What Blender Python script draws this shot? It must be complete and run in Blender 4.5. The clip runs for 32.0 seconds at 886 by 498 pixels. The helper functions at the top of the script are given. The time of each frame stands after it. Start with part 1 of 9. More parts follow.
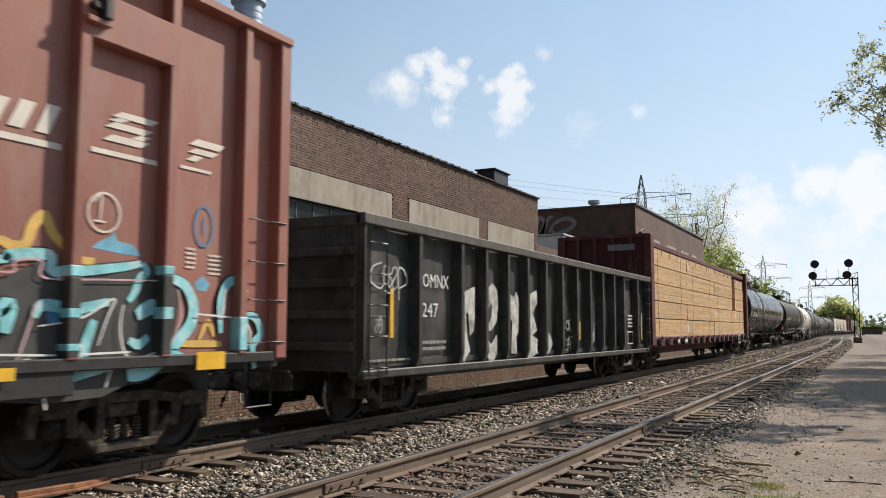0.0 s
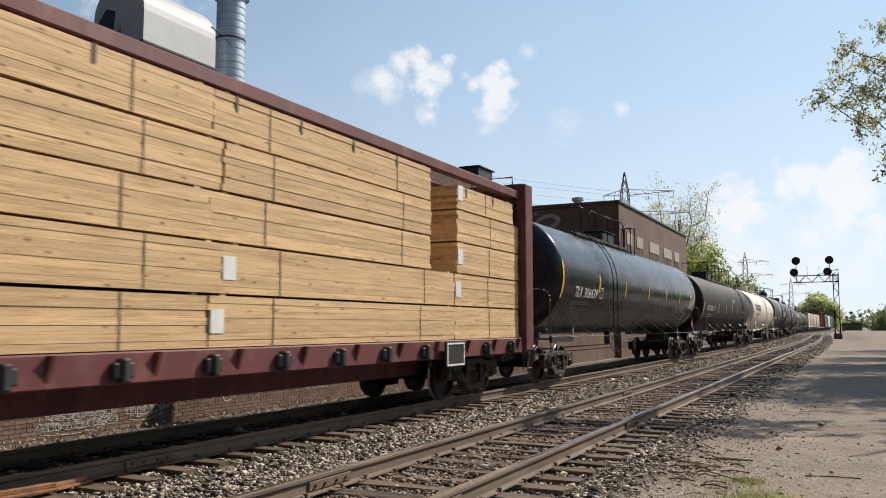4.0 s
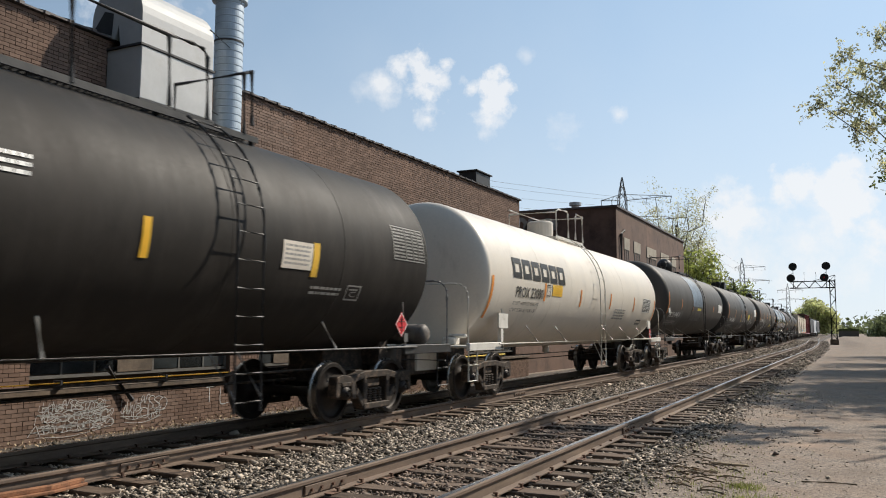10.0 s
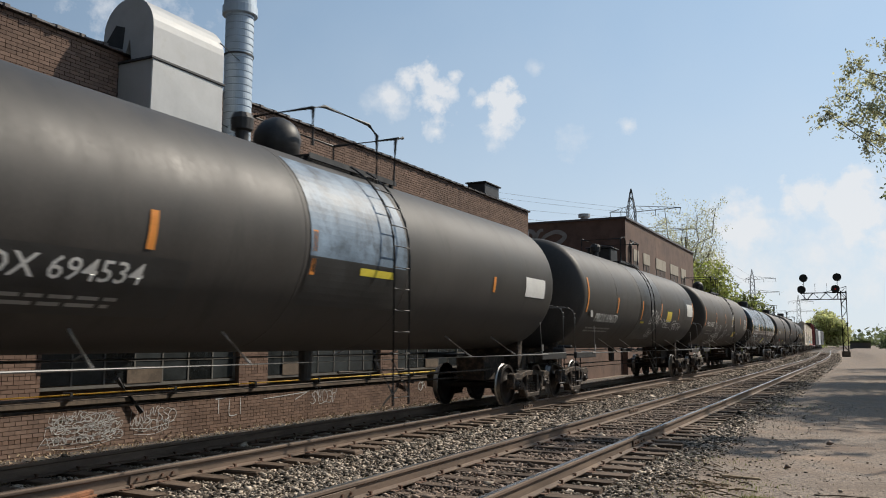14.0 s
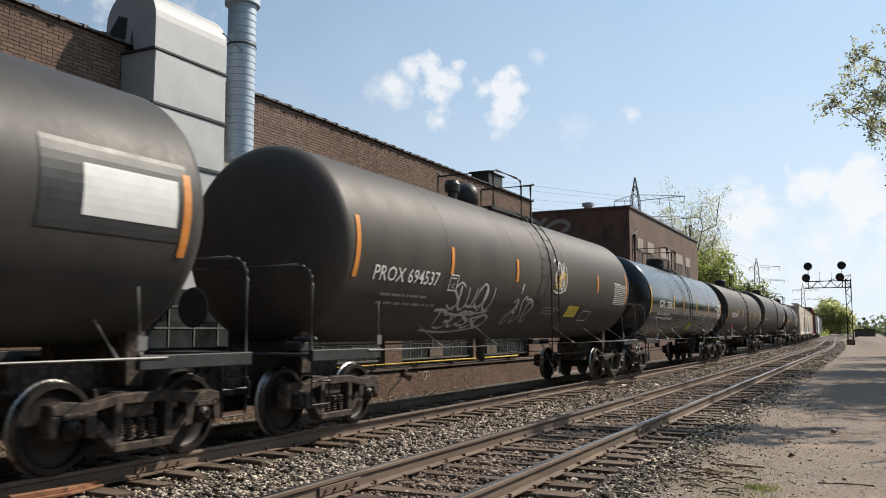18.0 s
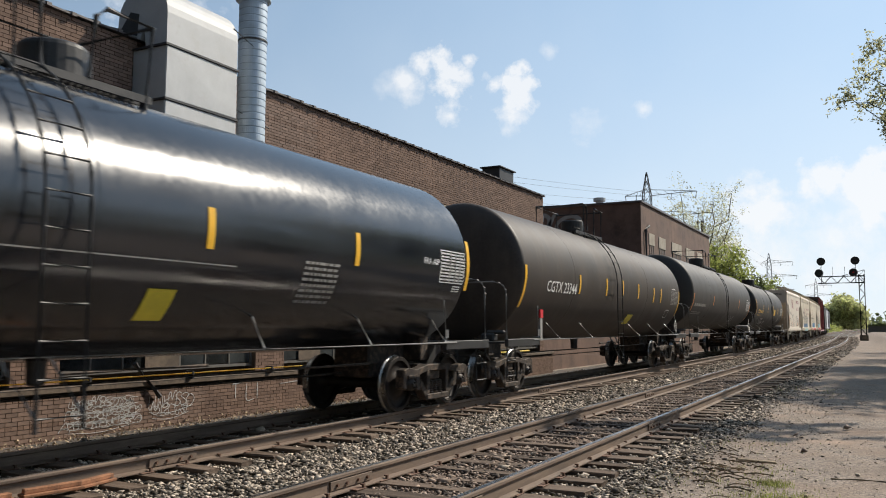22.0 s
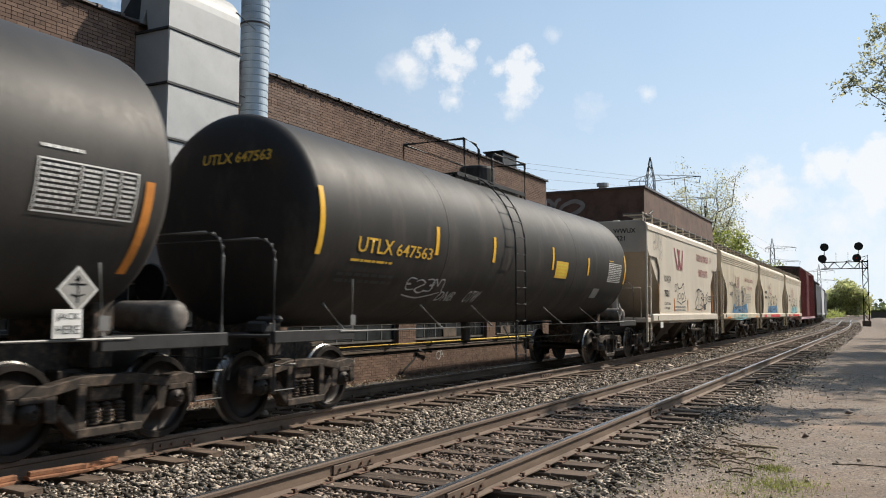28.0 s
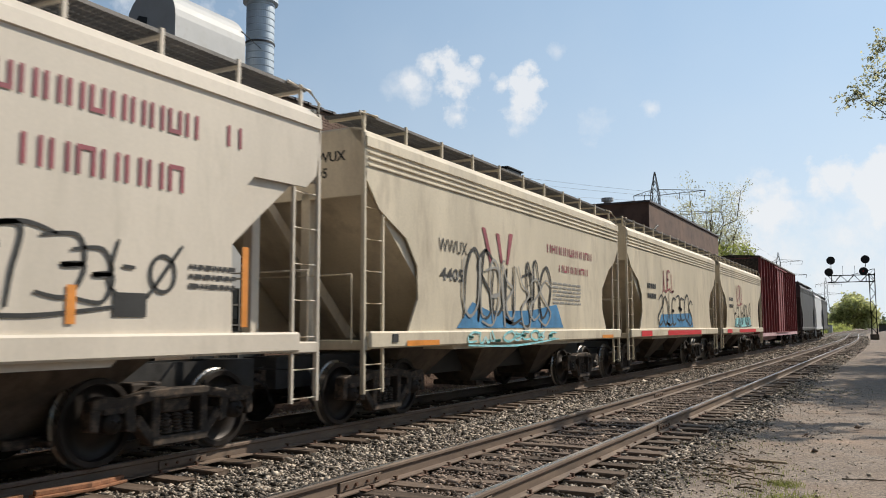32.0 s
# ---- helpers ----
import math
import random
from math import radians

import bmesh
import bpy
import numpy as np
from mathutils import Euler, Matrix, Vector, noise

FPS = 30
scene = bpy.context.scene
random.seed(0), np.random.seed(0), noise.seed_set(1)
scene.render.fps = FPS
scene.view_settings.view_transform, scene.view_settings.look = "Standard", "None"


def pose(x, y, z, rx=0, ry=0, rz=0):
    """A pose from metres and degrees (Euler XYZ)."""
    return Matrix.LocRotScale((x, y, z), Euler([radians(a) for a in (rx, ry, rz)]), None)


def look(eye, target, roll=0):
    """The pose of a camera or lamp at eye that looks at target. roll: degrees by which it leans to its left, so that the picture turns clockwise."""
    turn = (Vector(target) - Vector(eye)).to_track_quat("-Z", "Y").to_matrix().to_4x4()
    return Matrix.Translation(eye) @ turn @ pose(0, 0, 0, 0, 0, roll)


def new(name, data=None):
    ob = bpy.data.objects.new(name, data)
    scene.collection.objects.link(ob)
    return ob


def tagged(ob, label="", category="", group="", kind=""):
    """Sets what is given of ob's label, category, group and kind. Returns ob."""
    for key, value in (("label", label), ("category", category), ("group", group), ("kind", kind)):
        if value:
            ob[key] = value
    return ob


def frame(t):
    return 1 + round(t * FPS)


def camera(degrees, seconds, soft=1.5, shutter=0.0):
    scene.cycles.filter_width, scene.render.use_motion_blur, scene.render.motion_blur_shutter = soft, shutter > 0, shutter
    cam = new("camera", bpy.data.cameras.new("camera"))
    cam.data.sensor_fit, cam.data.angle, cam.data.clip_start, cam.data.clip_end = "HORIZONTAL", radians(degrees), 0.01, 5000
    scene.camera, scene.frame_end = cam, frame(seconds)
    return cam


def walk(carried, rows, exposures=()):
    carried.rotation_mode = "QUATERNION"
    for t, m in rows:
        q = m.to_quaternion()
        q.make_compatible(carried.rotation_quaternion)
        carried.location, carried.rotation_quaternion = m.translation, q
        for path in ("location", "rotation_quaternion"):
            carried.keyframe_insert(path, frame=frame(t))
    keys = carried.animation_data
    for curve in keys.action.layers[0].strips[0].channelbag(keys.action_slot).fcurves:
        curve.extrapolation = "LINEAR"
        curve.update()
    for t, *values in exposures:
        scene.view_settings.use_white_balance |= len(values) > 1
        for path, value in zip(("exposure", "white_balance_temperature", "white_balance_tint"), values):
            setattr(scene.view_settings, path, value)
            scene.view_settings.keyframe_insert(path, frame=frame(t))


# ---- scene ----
# The camera is held by hand on one spot and sways a little. y runs along the track, x to the right of it, z up.
EYE = (0.0, 0.0, 1.59)
LOOKS = [
    (0, 27.45, 5.51, -0.08),
    (0.5, 27.54, 5.49, 0.05),
    (1, 27.27, 5.58, 0.22),
    (1.5, 26.99, 5.66, 0.05),
    (2, 26.63, 5.59, -0.09),
    (2.5, 26.46, 5.42, 0.13),
    (4.5, 26.36, 5.26, 0.04),
    (5, 26.71, 5.09, 0.02),
    (5.5, 26.87, 4.99, -0.10),
    (6, 27.00, 5.11, -0.14),
    (6.5, 27.02, 5.41, -0.13),
    (7, 26.95, 5.57, -0.12),
    (7.5, 26.64, 5.54, 0.05),
    (8, 26.60, 5.27, 0.10),
    (8.5, 27.03, 5.12, 0.39),
    (9, 26.80, 5.00, 0.17),
    (9.5, 26.33, 5.15, -0.13),
    (10, 26.16, 5.59, -0.21),
    (10.5, 26.04, 5.97, -0.73),
    (11, 25.97, 6.15, -0.93),
    (11.5, 25.97, 6.30, -0.86),
    (12, 26.00, 6.66, -0.63),
    (12.5, 26.40, 7.05, -0.43),
    (13, 26.67, 6.77, -0.35),
    (13.5, 26.83, 6.58, -0.29),
    (15.5, 26.46, 5.94, 0.08),
    (16, 26.60, 5.90, 0.04),
    (16.5, 26.52, 5.61, 0.02),
    (17, 26.68, 5.53, -0.06),
    (17.5, 26.96, 5.57, -0.00),
    (18, 27.06, 5.68, -0.02),
    (18.5, 27.06, 5.68, -0.02),
    (19, 27.09, 5.66, 0.10),
    (19.5, 27.06, 5.74, -0.02),
    (20, 27.13, 5.75, -0.35),
    (20.5, 27.14, 5.66, -0.46),
    (21, 27.22, 5.46, -0.33),
    (21.5, 27.57, 5.36, -0.22),
    (22, 27.81, 5.35, -0.07),
    (22.5, 27.41, 5.12, -0.17),
    (23, 26.97, 4.85, -0.25),
    (23.5, 26.81, 4.84, 0.06),
    (24, 26.97, 5.15, 0.28),
    (24.5, 27.10, 5.44, 0.03),
    (25, 27.32, 5.40, -0.19),
    (25.5, 27.59, 5.10, -0.38),
    (27.5, 28.07, 4.32, -0.20),
    (28, 28.00, 4.31, -0.19),
    (28.5, 27.79, 4.44, -0.12),
    (29, 27.71, 4.72, -0.19),
    (29.5, 27.77, 4.92, -0.04),
    (30, 28.15, 5.04, 0.16),
    (30.5, 28.57, 5.12, 0.36),
    (31, 28.59, 5.30, 0.10),
    (31.5, 28.39, 5.40, 0.01),
    (32, 28.39, 5.41, 0.17),
]

cam = camera(56.2, 32.0, soft=1.0, shutter=0.2)
walk(cam, [(t, pose(*EYE, 90 + pitch, roll, yaw)) for t, yaw, pitch, roll in LOOKS], exposures=[(0, 0.0), (8, -0.06), (10.5, -0.12), (12, -0.36), (13.5, -0.3), (16, -0.04), (28, -0.02), (30, -0.06), (32, -0.15)])

# ---- light ----
SUN_AZ, SUN_EL = 31.0, 40.0      # degrees to the right of the track, degrees up
world = bpy.data.worlds.new("sky")
scene.world = world
world.use_nodes = True
wn, wl = world.node_tree.nodes, world.node_tree.links
wn.clear()
sky = wn.new("ShaderNodeTexSky")
sky.sky_type = 'NISHITA'
sky.sun_disc = False
sky.sun_elevation, sky.sun_rotation = radians(SUN_EL), radians(SUN_AZ)
sky.air_density, sky.dust_density, sky.ozone_density = 1.0, 1.2, 1.5
back = wn.new("ShaderNodeBackground")
SKY = 0.058
wout = wn.new("ShaderNodeOutputWorld")
wl.new(back.outputs[0], wout.inputs[0])
VEIL, HAZE = (11.6, 16.8, 23.0, 1), (16.4, 17.2, 17.2, 1)


def wmath(op, a, b=None, c=None, clamp=False):
    n = wn.new("ShaderNodeMath")
    n.operation, n.use_clamp = op, clamp
    for i, v in enumerate((a, b, c)):
        if v is None:
            continue
        if isinstance(v, (int, float)):
            n.inputs[i].default_value = v
        else:
            wl.new(v, n.inputs[i])
    return n.outputs[0]


def heading(az, el):
    a, e = radians(az), radians(el)
    return (math.sin(a) * math.cos(e), math.cos(a) * math.cos(e), math.sin(e))


wco = wn.new("ShaderNodeTexCoord")
wsep = wn.new("ShaderNodeSeparateXYZ")
wl.new(wco.outputs["Generated"], wsep.inputs[0])
puff = wn.new("ShaderNodeTexNoise")
puff.inputs["Scale"].default_value, puff.inputs["Detail"].default_value, puff.inputs["Roughness"].default_value = 26, 9, 0.62
wl.new(wco.outputs["Generated"], puff.inputs[0])
wide = wn.new("ShaderNodeTexNoise")
wide.inputs["Scale"].default_value, wide.inputs["Detail"].default_value = 7, 6
wl.new(wco.outputs["Generated"], wide.inputs[0])
cover = None
# fair-weather clouds: heading, height, reach, and how dense each one is
for az, el, reach, dense in ((-27.9, 18.1, 0.03, 1.1), (-29.2, 17.8, 0.022, 0.9), (-26.0, 18.2, 0.016, 0.9), (-27.2, 17.2, 0.032, 1.2), (-27.2, 16.2, 0.032, 1.1), (-27.3, 15.2, 0.028, 0.9), (-27.3, 14.5, 0.02, 0.7), (-26.3, 17.0, 0.02, 0.8),
                             (-30.4, 16.6, 0.026, 0.6), (-30.3, 15.9, 0.022, 0.5), (-31.6, 16.3, 0.025, 0.3), (-24.7, 17.1, 0.016, 0.6), (-22.5, 17.3, 0.024, 1.25), (-21.8, 16.6, 0.02, 1.1), (-24.1, 16.6, 0.022, 1.0), (-23.2, 16.5, 0.026, 1.1),
                             (-22.6, 15.5, 0.032, 1.0), (-22.9, 14.4, 0.03, 0.75), (-23.2, 13.5, 0.026, 0.5), (-14.1, 14.5, 0.018, 0.6), (-20.2, 18.6, 0.016, 0.35), (-17.7, 13.6, 0.03, 0.3), (-6.8, 7.4, 0.055, 0.9), (-2.7, 9.3, 0.045, 1), (-0.75, 8.7, 0.05, 1.15),
                             (0.2, 7.5, 0.06, 1), (-1.5, 7.1, 0.07, 0.6), (-7.5, 5.2, 0.07, 0.6), (-2.5, 5, 0.1, 0.55), (6, 6, 0.12, 1), (14, 9, 0.12, 0.9), (-48, 22, 0.1, 0.6), (40, 25, 0.2, 0.8)):
    d = wn.new("ShaderNodeVectorMath")
    d.operation = 'DISTANCE'
    wl.new(wco.outputs["Generated"], d.inputs[0])
    d.inputs[1].default_value = heading(az, el)
    fall = wmath('SUBTRACT', 1.0, wmath('DIVIDE', d.outputs["Value"], reach), clamp=True)
    body = wmath('MULTIPLY', wmath('ADD', wmath('MULTIPLY', fall, 1.9), wmath('MULTIPLY', wmath('SUBTRACT', puff.outputs[0], 0.60), 5.5)), dense, clamp=True)
    body = wmath('MULTIPLY', body, wmath('MULTIPLY', fall, 5.0, clamp=True))
    cover = body if cover is None else wmath('MAXIMUM', cover, body)
up = wmath('MAXIMUM', wsep.outputs["Z"], 0.0)
toward = wn.new("ShaderNodeVectorMath")
toward.operation = 'DOT_PRODUCT'
wl.new(wco.outputs["Generated"], toward.inputs[0])
toward.inputs[1].default_value = heading(SUN_AZ, SUN_EL)
near_sun = wmath('POWER', wmath('MULTIPLY_ADD', toward.outputs["Value"], 0.5, 0.5), 2.0)
# a bluish veil round the sun's side of the sky, and a whiter haze low down
veil = wmath('MULTIPLY', near_sun, wmath('POWER', 2.718, wmath('MULTIPLY', up, -1.0)), clamp=True)
vmix = wn.new("ShaderNodeMix")
vmix.data_type = 'RGBA'
vmix.inputs["B"].default_value = VEIL
wl.new(veil, vmix.inputs["Factor"])
wl.new(sky.outputs[0], vmix.inputs["A"])
haze = wmath('MULTIPLY', wmath('POWER', wmath('SUBTRACT', 1.0, wmath('MULTIPLY', up, 1.7), clamp=True), 2.6), 0.95)
haze = wmath('MULTIPLY', haze, wmath('MULTIPLY_ADD', near_sun, 1.0, 0.12))
haze = wmath('ADD', haze, wmath('MULTIPLY', wmath('SUBTRACT', wide.outputs[0], 0.5), 0.16), clamp=True)
hmix = wn.new("ShaderNodeMix")
hmix.data_type = 'RGBA'
hmix.inputs["B"].default_value = HAZE
wl.new(haze, hmix.inputs["Factor"])
wl.new(vmix.outputs["Result"], hmix.inputs["A"])
cmix = wn.new("ShaderNodeMix")
cmix.data_type = 'RGBA'
cmix.inputs["B"].default_value = (17.0, 17.1, 17.3, 1)
wl.new(wmath('MULTIPLY', cover, 0.78, clamp=True), cmix.inputs["Factor"])
wl.new(hmix.outputs["Result"], cmix.inputs["A"])
wl.new(cmix.outputs["Result"], back.inputs[0])
# the clear sky is deeper and darker on the side away from the sun
away = wn.new("ShaderNodeMapRange")
away.interpolation_type = 'SMOOTHSTEP'
away.inputs["From Min"].default_value, away.inputs["From Max"].default_value = -0.65, 0.30
away.inputs["To Min"].default_value, away.inputs["To Max"].default_value = 0.13, 1.0
wl.new(toward.outputs["Value"], away.inputs[0])
wl.new(wmath('MULTIPLY', away.outputs[0], SKY), back.inputs["Strength"])

sun = new("sun", bpy.data.lights.new("sun", 'SUN'))
sun.data.energy, sun.data.angle, sun.data.color = 5.0, radians(0.6), (1.0, 0.91, 0.775)
sdir = Vector((math.sin(radians(SUN_AZ)) * math.cos(radians(SUN_EL)), math.cos(radians(SUN_AZ)) * math.cos(radians(SUN_EL)), math.sin(radians(SUN_EL))))
sun.matrix_world = look(sdir * 300, (0, 0, 0))

# ---- materials ----
def mat(name, color, rough=0.6, metal=0.0, var=0.12, scale=3.0, bump=0.15, fine=60.0, stain=None, stain_amount=0.35, stretch=(1, 1, 1), per_object=0.0, per_island=0.0, bump_dist=0.01, spec=0.5):
    """Two scales of variation over a base colour, with an optional second colour that comes in as stains."""
    m = bpy.data.materials.new(name)
    m.use_nodes = True
    n, l = m.node_tree.nodes, m.node_tree.links
    b = n["Principled BSDF"]
    b.inputs["Metallic"].default_value = metal
    b.inputs["Specular IOR Level"].default_value = spec
    tc = n.new("ShaderNodeTexCoord")
    mp = n.new("ShaderNodeMapping")
    mp.inputs["Scale"].default_value = stretch
    l.new(tc.outputs["Object"], mp.inputs[0])
    big = n.new("ShaderNodeTexNoise")
    big.inputs["Scale"].default_value, big.inputs["Detail"].default_value, big.inputs["Roughness"].default_value = scale, 6, 0.6
    l.new(mp.outputs[0], big.inputs[0])
    small = n.new("ShaderNodeTexNoise")
    small.inputs["Scale"].default_value, small.inputs["Detail"].default_value = fine, 3
    l.new(tc.outputs["Object"], small.inputs[0])
    add = n.new("ShaderNodeMath")
    add.operation = 'MULTIPLY_ADD'
    add.inputs[1].default_value = 0.4
    l.new(small.outputs[0], add.inputs[0])
    l.new(big.outputs[0], add.inputs[2])
    value = add.outputs[0]
    if per_object or per_island:
        src = n.new("ShaderNodeObjectInfo" if per_object else "ShaderNodeNewGeometry")
        r = n.new("ShaderNodeMath")
        r.operation = 'MULTIPLY_ADD'
        r.inputs[1].default_value = per_object or per_island
        l.new(src.outputs["Random" if per_object else "Random Per Island"], r.inputs[0])
        l.new(value, r.inputs[2])
        sub = n.new("ShaderNodeMath")
        sub.operation = 'SUBTRACT'
        sub.inputs[1].default_value = (per_object or per_island) * 0.5
        l.new(r.outputs[0], sub.inputs[0])
        value = sub.outputs[0]
    ramp = n.new("ShaderNodeValToRGB")
    e = ramp.color_ramp.elements
    e[0].position, e[1].position = 0.42, 0.98
    lo = [max(0.0, c * (1 - 2.2 * var)) for c in color]
    hi = [min(1.0, c * (1 + 2.2 * var)) for c in color]
    e[0].color, e[1].color = (*lo, 1), (*hi, 1)
    l.new(value, ramp.inputs[0])
    col = ramp.outputs[0]
    if stain:
        sn = n.new("ShaderNodeTexNoise")
        sn.inputs["Scale"].default_value, sn.inputs["Detail"].default_value, sn.inputs["Roughness"].default_value = scale * 1.7, 8, 0.7
        l.new(mp.outputs[0], sn.inputs[0])
        sr = n.new("ShaderNodeValToRGB")
        sr.color_ramp.elements[0].position, sr.color_ramp.elements[1].position = 0.62 - stain_amount * 0.45, 0.8 - stain_amount * 0.3
        l.new(sn.outputs[0], sr.inputs[0])
        mx = n.new("ShaderNodeMix")
        mx.data_type = 'RGBA'
        mx.inputs["B"].default_value = (*stain, 1)
        l.new(sr.outputs[0], mx.inputs["Factor"])
        l.new(col, mx.inputs["A"])
        col = mx.outputs["Result"]
    l.new(col, b.inputs["Base Color"])
    rr = n.new("ShaderNodeMapRange")
    rr.inputs["From Min"].default_value, rr.inputs["From Max"].default_value = 0.4, 1.0
    rr.inputs["To Min"].default_value, rr.inputs["To Max"].default_value = max(0.05, rough - 0.1), min(1.0, rough + 0.1)
    l.new(add.outputs[0], rr.inputs[0])
    l.new(rr.outputs[0], b.inputs["Roughness"])
    if bump:
        bp = n.new("ShaderNodeBump")
        bp.inputs["Strength"].default_value, bp.inputs["Distance"].default_value = bump, bump_dist
        l.new(add.outputs[0], bp.inputs["Height"])
        l.new(bp.outputs[0], b.inputs["Normal"])
    return m


M = {}
M["dirt"] = mat("dirt", (0.295, 0.207, 0.147), 0.95, scale=0.5, var=0.30, fine=22, bump=0.6, bump_dist=0.04, stain=(0.15, 0.108, 0.082), stain_amount=0.48)


def pebbled(m, scale, dark, light, amount):
    """Presses small dark and pale pebbles into a ground material."""
    n, l = m.node_tree.nodes, m.node_tree.links
    b = n["Principled BSDF"]
    tc = next(x for x in n if x.type == 'TEX_COORD')
    cell = n.new("ShaderNodeTexVoronoi")
    cell.inputs["Scale"].default_value = scale
    l.new(tc.outputs["Object"], cell.inputs["Vector"])
    tone = n.new("ShaderNodeValToRGB")
    tone.color_ramp.elements[0].color, tone.color_ramp.elements[1].color = (*dark, 1), (*light, 1)
    grey = n.new("ShaderNodeRGBToBW")
    l.new(cell.outputs["Color"], grey.inputs[0])
    l.new(grey.outputs[0], tone.inputs[0])
    patch = n.new("ShaderNodeTexNoise")
    patch.inputs["Scale"].default_value, patch.inputs["Detail"].default_value = 1.3, 5
    l.new(tc.outputs["Object"], patch.inputs[0])
    where = n.new("ShaderNodeMapRange")
    where.inputs["From Min"].default_value, where.inputs["From Max"].default_value, where.inputs["To Max"].default_value = 0.25, 0.6, amount
    l.new(patch.outputs[0], where.inputs[0])
    mx = n.new("ShaderNodeMix")
    mx.data_type = 'RGBA'
    l.new(where.outputs[0], mx.inputs["Factor"])
    l.new(b.inputs["Base Color"].links[0].from_socket, mx.inputs["A"])
    l.new(tone.outputs[0], mx.inputs["B"])
    l.new(mx.outputs["Result"], b.inputs["Base Color"])
    rise = n.new("ShaderNodeBump")
    rise.inputs["Strength"].default_value, rise.inputs["Distance"].default_value = 0.6, 0.012
    rise.invert = True
    l.new(cell.outputs["Distance"], rise.inputs["Height"])
    l.new(b.inputs["Normal"].links[0].from_socket, rise.inputs["Normal"])
    l.new(rise.outputs[0], b.inputs["Normal"])


def bedded(m, dark, light):
    """Turns a ground material into a grey-brown bed of stones where the mesh is marked as bed."""
    n, l = m.node_tree.nodes, m.node_tree.links
    b = n["Principled BSDF"]
    tc = next(x for x in n if x.type == 'TEX_COORD')
    where = n.new("ShaderNodeAttribute")
    where.attribute_name = "bed"
    rough = n.new("ShaderNodeTexNoise")
    rough.inputs["Scale"].default_value, rough.inputs["Detail"].default_value, rough.inputs["Roughness"].default_value = 2.4, 8, 0.75
    l.new(tc.outputs["Object"], rough.inputs[0])
    add = n.new("ShaderNodeMath")
    add.operation = 'MULTIPLY_ADD'
    add.inputs[1].default_value = 0.9
    l.new(rough.outputs[0], add.inputs[0])
    l.new(where.outputs["Fac"], add.inputs[2])
    edge = n.new("ShaderNodeMapRange")
    edge.interpolation_type = 'SMOOTHSTEP'
    edge.inputs["From Min"].default_value, edge.inputs["From Max"].default_value = 0.70, 1.15
    l.new(add.outputs[0], edge.inputs[0])
    cell = n.new("ShaderNodeTexVoronoi")
    cell.inputs["Scale"].default_value = 21.0
    l.new(tc.outputs["Object"], cell.inputs["Vector"])
    grey = n.new("ShaderNodeRGBToBW")
    l.new(cell.outputs["Color"], grey.inputs[0])
    tone = n.new("ShaderNodeValToRGB")
    tone.color_ramp.elements[0].position, tone.color_ramp.elements[1].position = 0.25, 0.85
    tone.color_ramp.elements[0].color, tone.color_ramp.elements[1].color = (*dark, 1), (*light, 1)
    l.new(grey.outputs[0], tone.inputs[0])
    mx = n.new("ShaderNodeMix")
    mx.data_type = 'RGBA'
    l.new(edge.outputs[0], mx.inputs["Factor"])
    l.new(b.inputs["Base Color"].links[0].from_socket, mx.inputs["A"])
    l.new(tone.outputs[0], mx.inputs["B"])
    l.new(mx.outputs["Result"], b.inputs["Base Color"])


pebbled(M["dirt"], 38.0, (0.075, 0.062, 0.052), (0.42, 0.335, 0.265), 0.95)
bedded(M["dirt"], (0.04, 0.034, 0.029), (0.19, 0.158, 0.13))
M["stone"] = mat("stone", (0.335, 0.282, 0.228), 0.92, scale=6, var=0.36, fine=60, bump=0.3, per_island=0.9, spec=0.2)
M["rail_side"] = mat("rail_side", (0.155, 0.110, 0.082), 0.75, metal=0.1, scale=5, var=0.2, stain=(0.24, 0.175, 0.125), stain_amount=0.3, stretch=(1, 0.15, 1))
M["rail_top"] = mat("rail_top", (0.62, 0.61, 0.60), 0.28, metal=0.95, scale=3, var=0.08, bump=0.03, stretch=(1, 0.1, 1))
M["tie"] = mat("tie", (0.132, 0.097, 0.074), 0.9, scale=4, var=0.25, bump=0.6, bump_dist=0.02, stretch=(0.3, 3, 3), per_object=0.35, spec=0.2)
M["steel_rust"] = mat("steel_rust", (0.17, 0.10, 0.07), 0.8, metal=0.2, scale=8, var=0.25)
M["brick"] = mat("brick", (0.19, 0.127, 0.098), 0.9, scale=0.5, var=0.12, fine=90, bump=0.3, per_island=0.42, stain=(0.13, 0.088, 0.07), stain_amount=0.16, spec=0.2)
M["mortar"] = mat("mortar", (0.10, 0.076, 0.06), 0.95, scale=2, var=0.15, bump=0.2, spec=0.2)
M["concrete"] = mat("concrete", (0.40, 0.35, 0.28), 0.9, scale=1.2, var=0.12, stain=(0.25, 0.21, 0.17), stain_amount=0.3, stretch=(1, 1, 0.4))
M["coping"] = mat("coping", (0.10, 0.085, 0.08), 0.5, scale=5, var=0.2)
M["galv"] = mat("galv", (0.47, 0.475, 0.475), 0.6, metal=0.1, scale=2, var=0.06, bump=0.08, stain=(0.42, 0.415, 0.40), stain_amount=0.15)
M["pipe_metal"] = mat("pipe_metal", (0.42, 0.49, 0.56), 0.55, metal=0.35, scale=3, var=0.08, bump=0.05)
M["dark_metal"] = mat("dark_metal", (0.042, 0.041, 0.041), 0.5, scale=6, var=0.2, spec=0.35)
M["truck_steel"] = mat("truck_steel", (0.046, 0.037, 0.031), 0.72, metal=0.1, scale=5, var=0.3, stain=(0.19, 0.135, 0.098), stain_amount=0.30, spec=0.3)
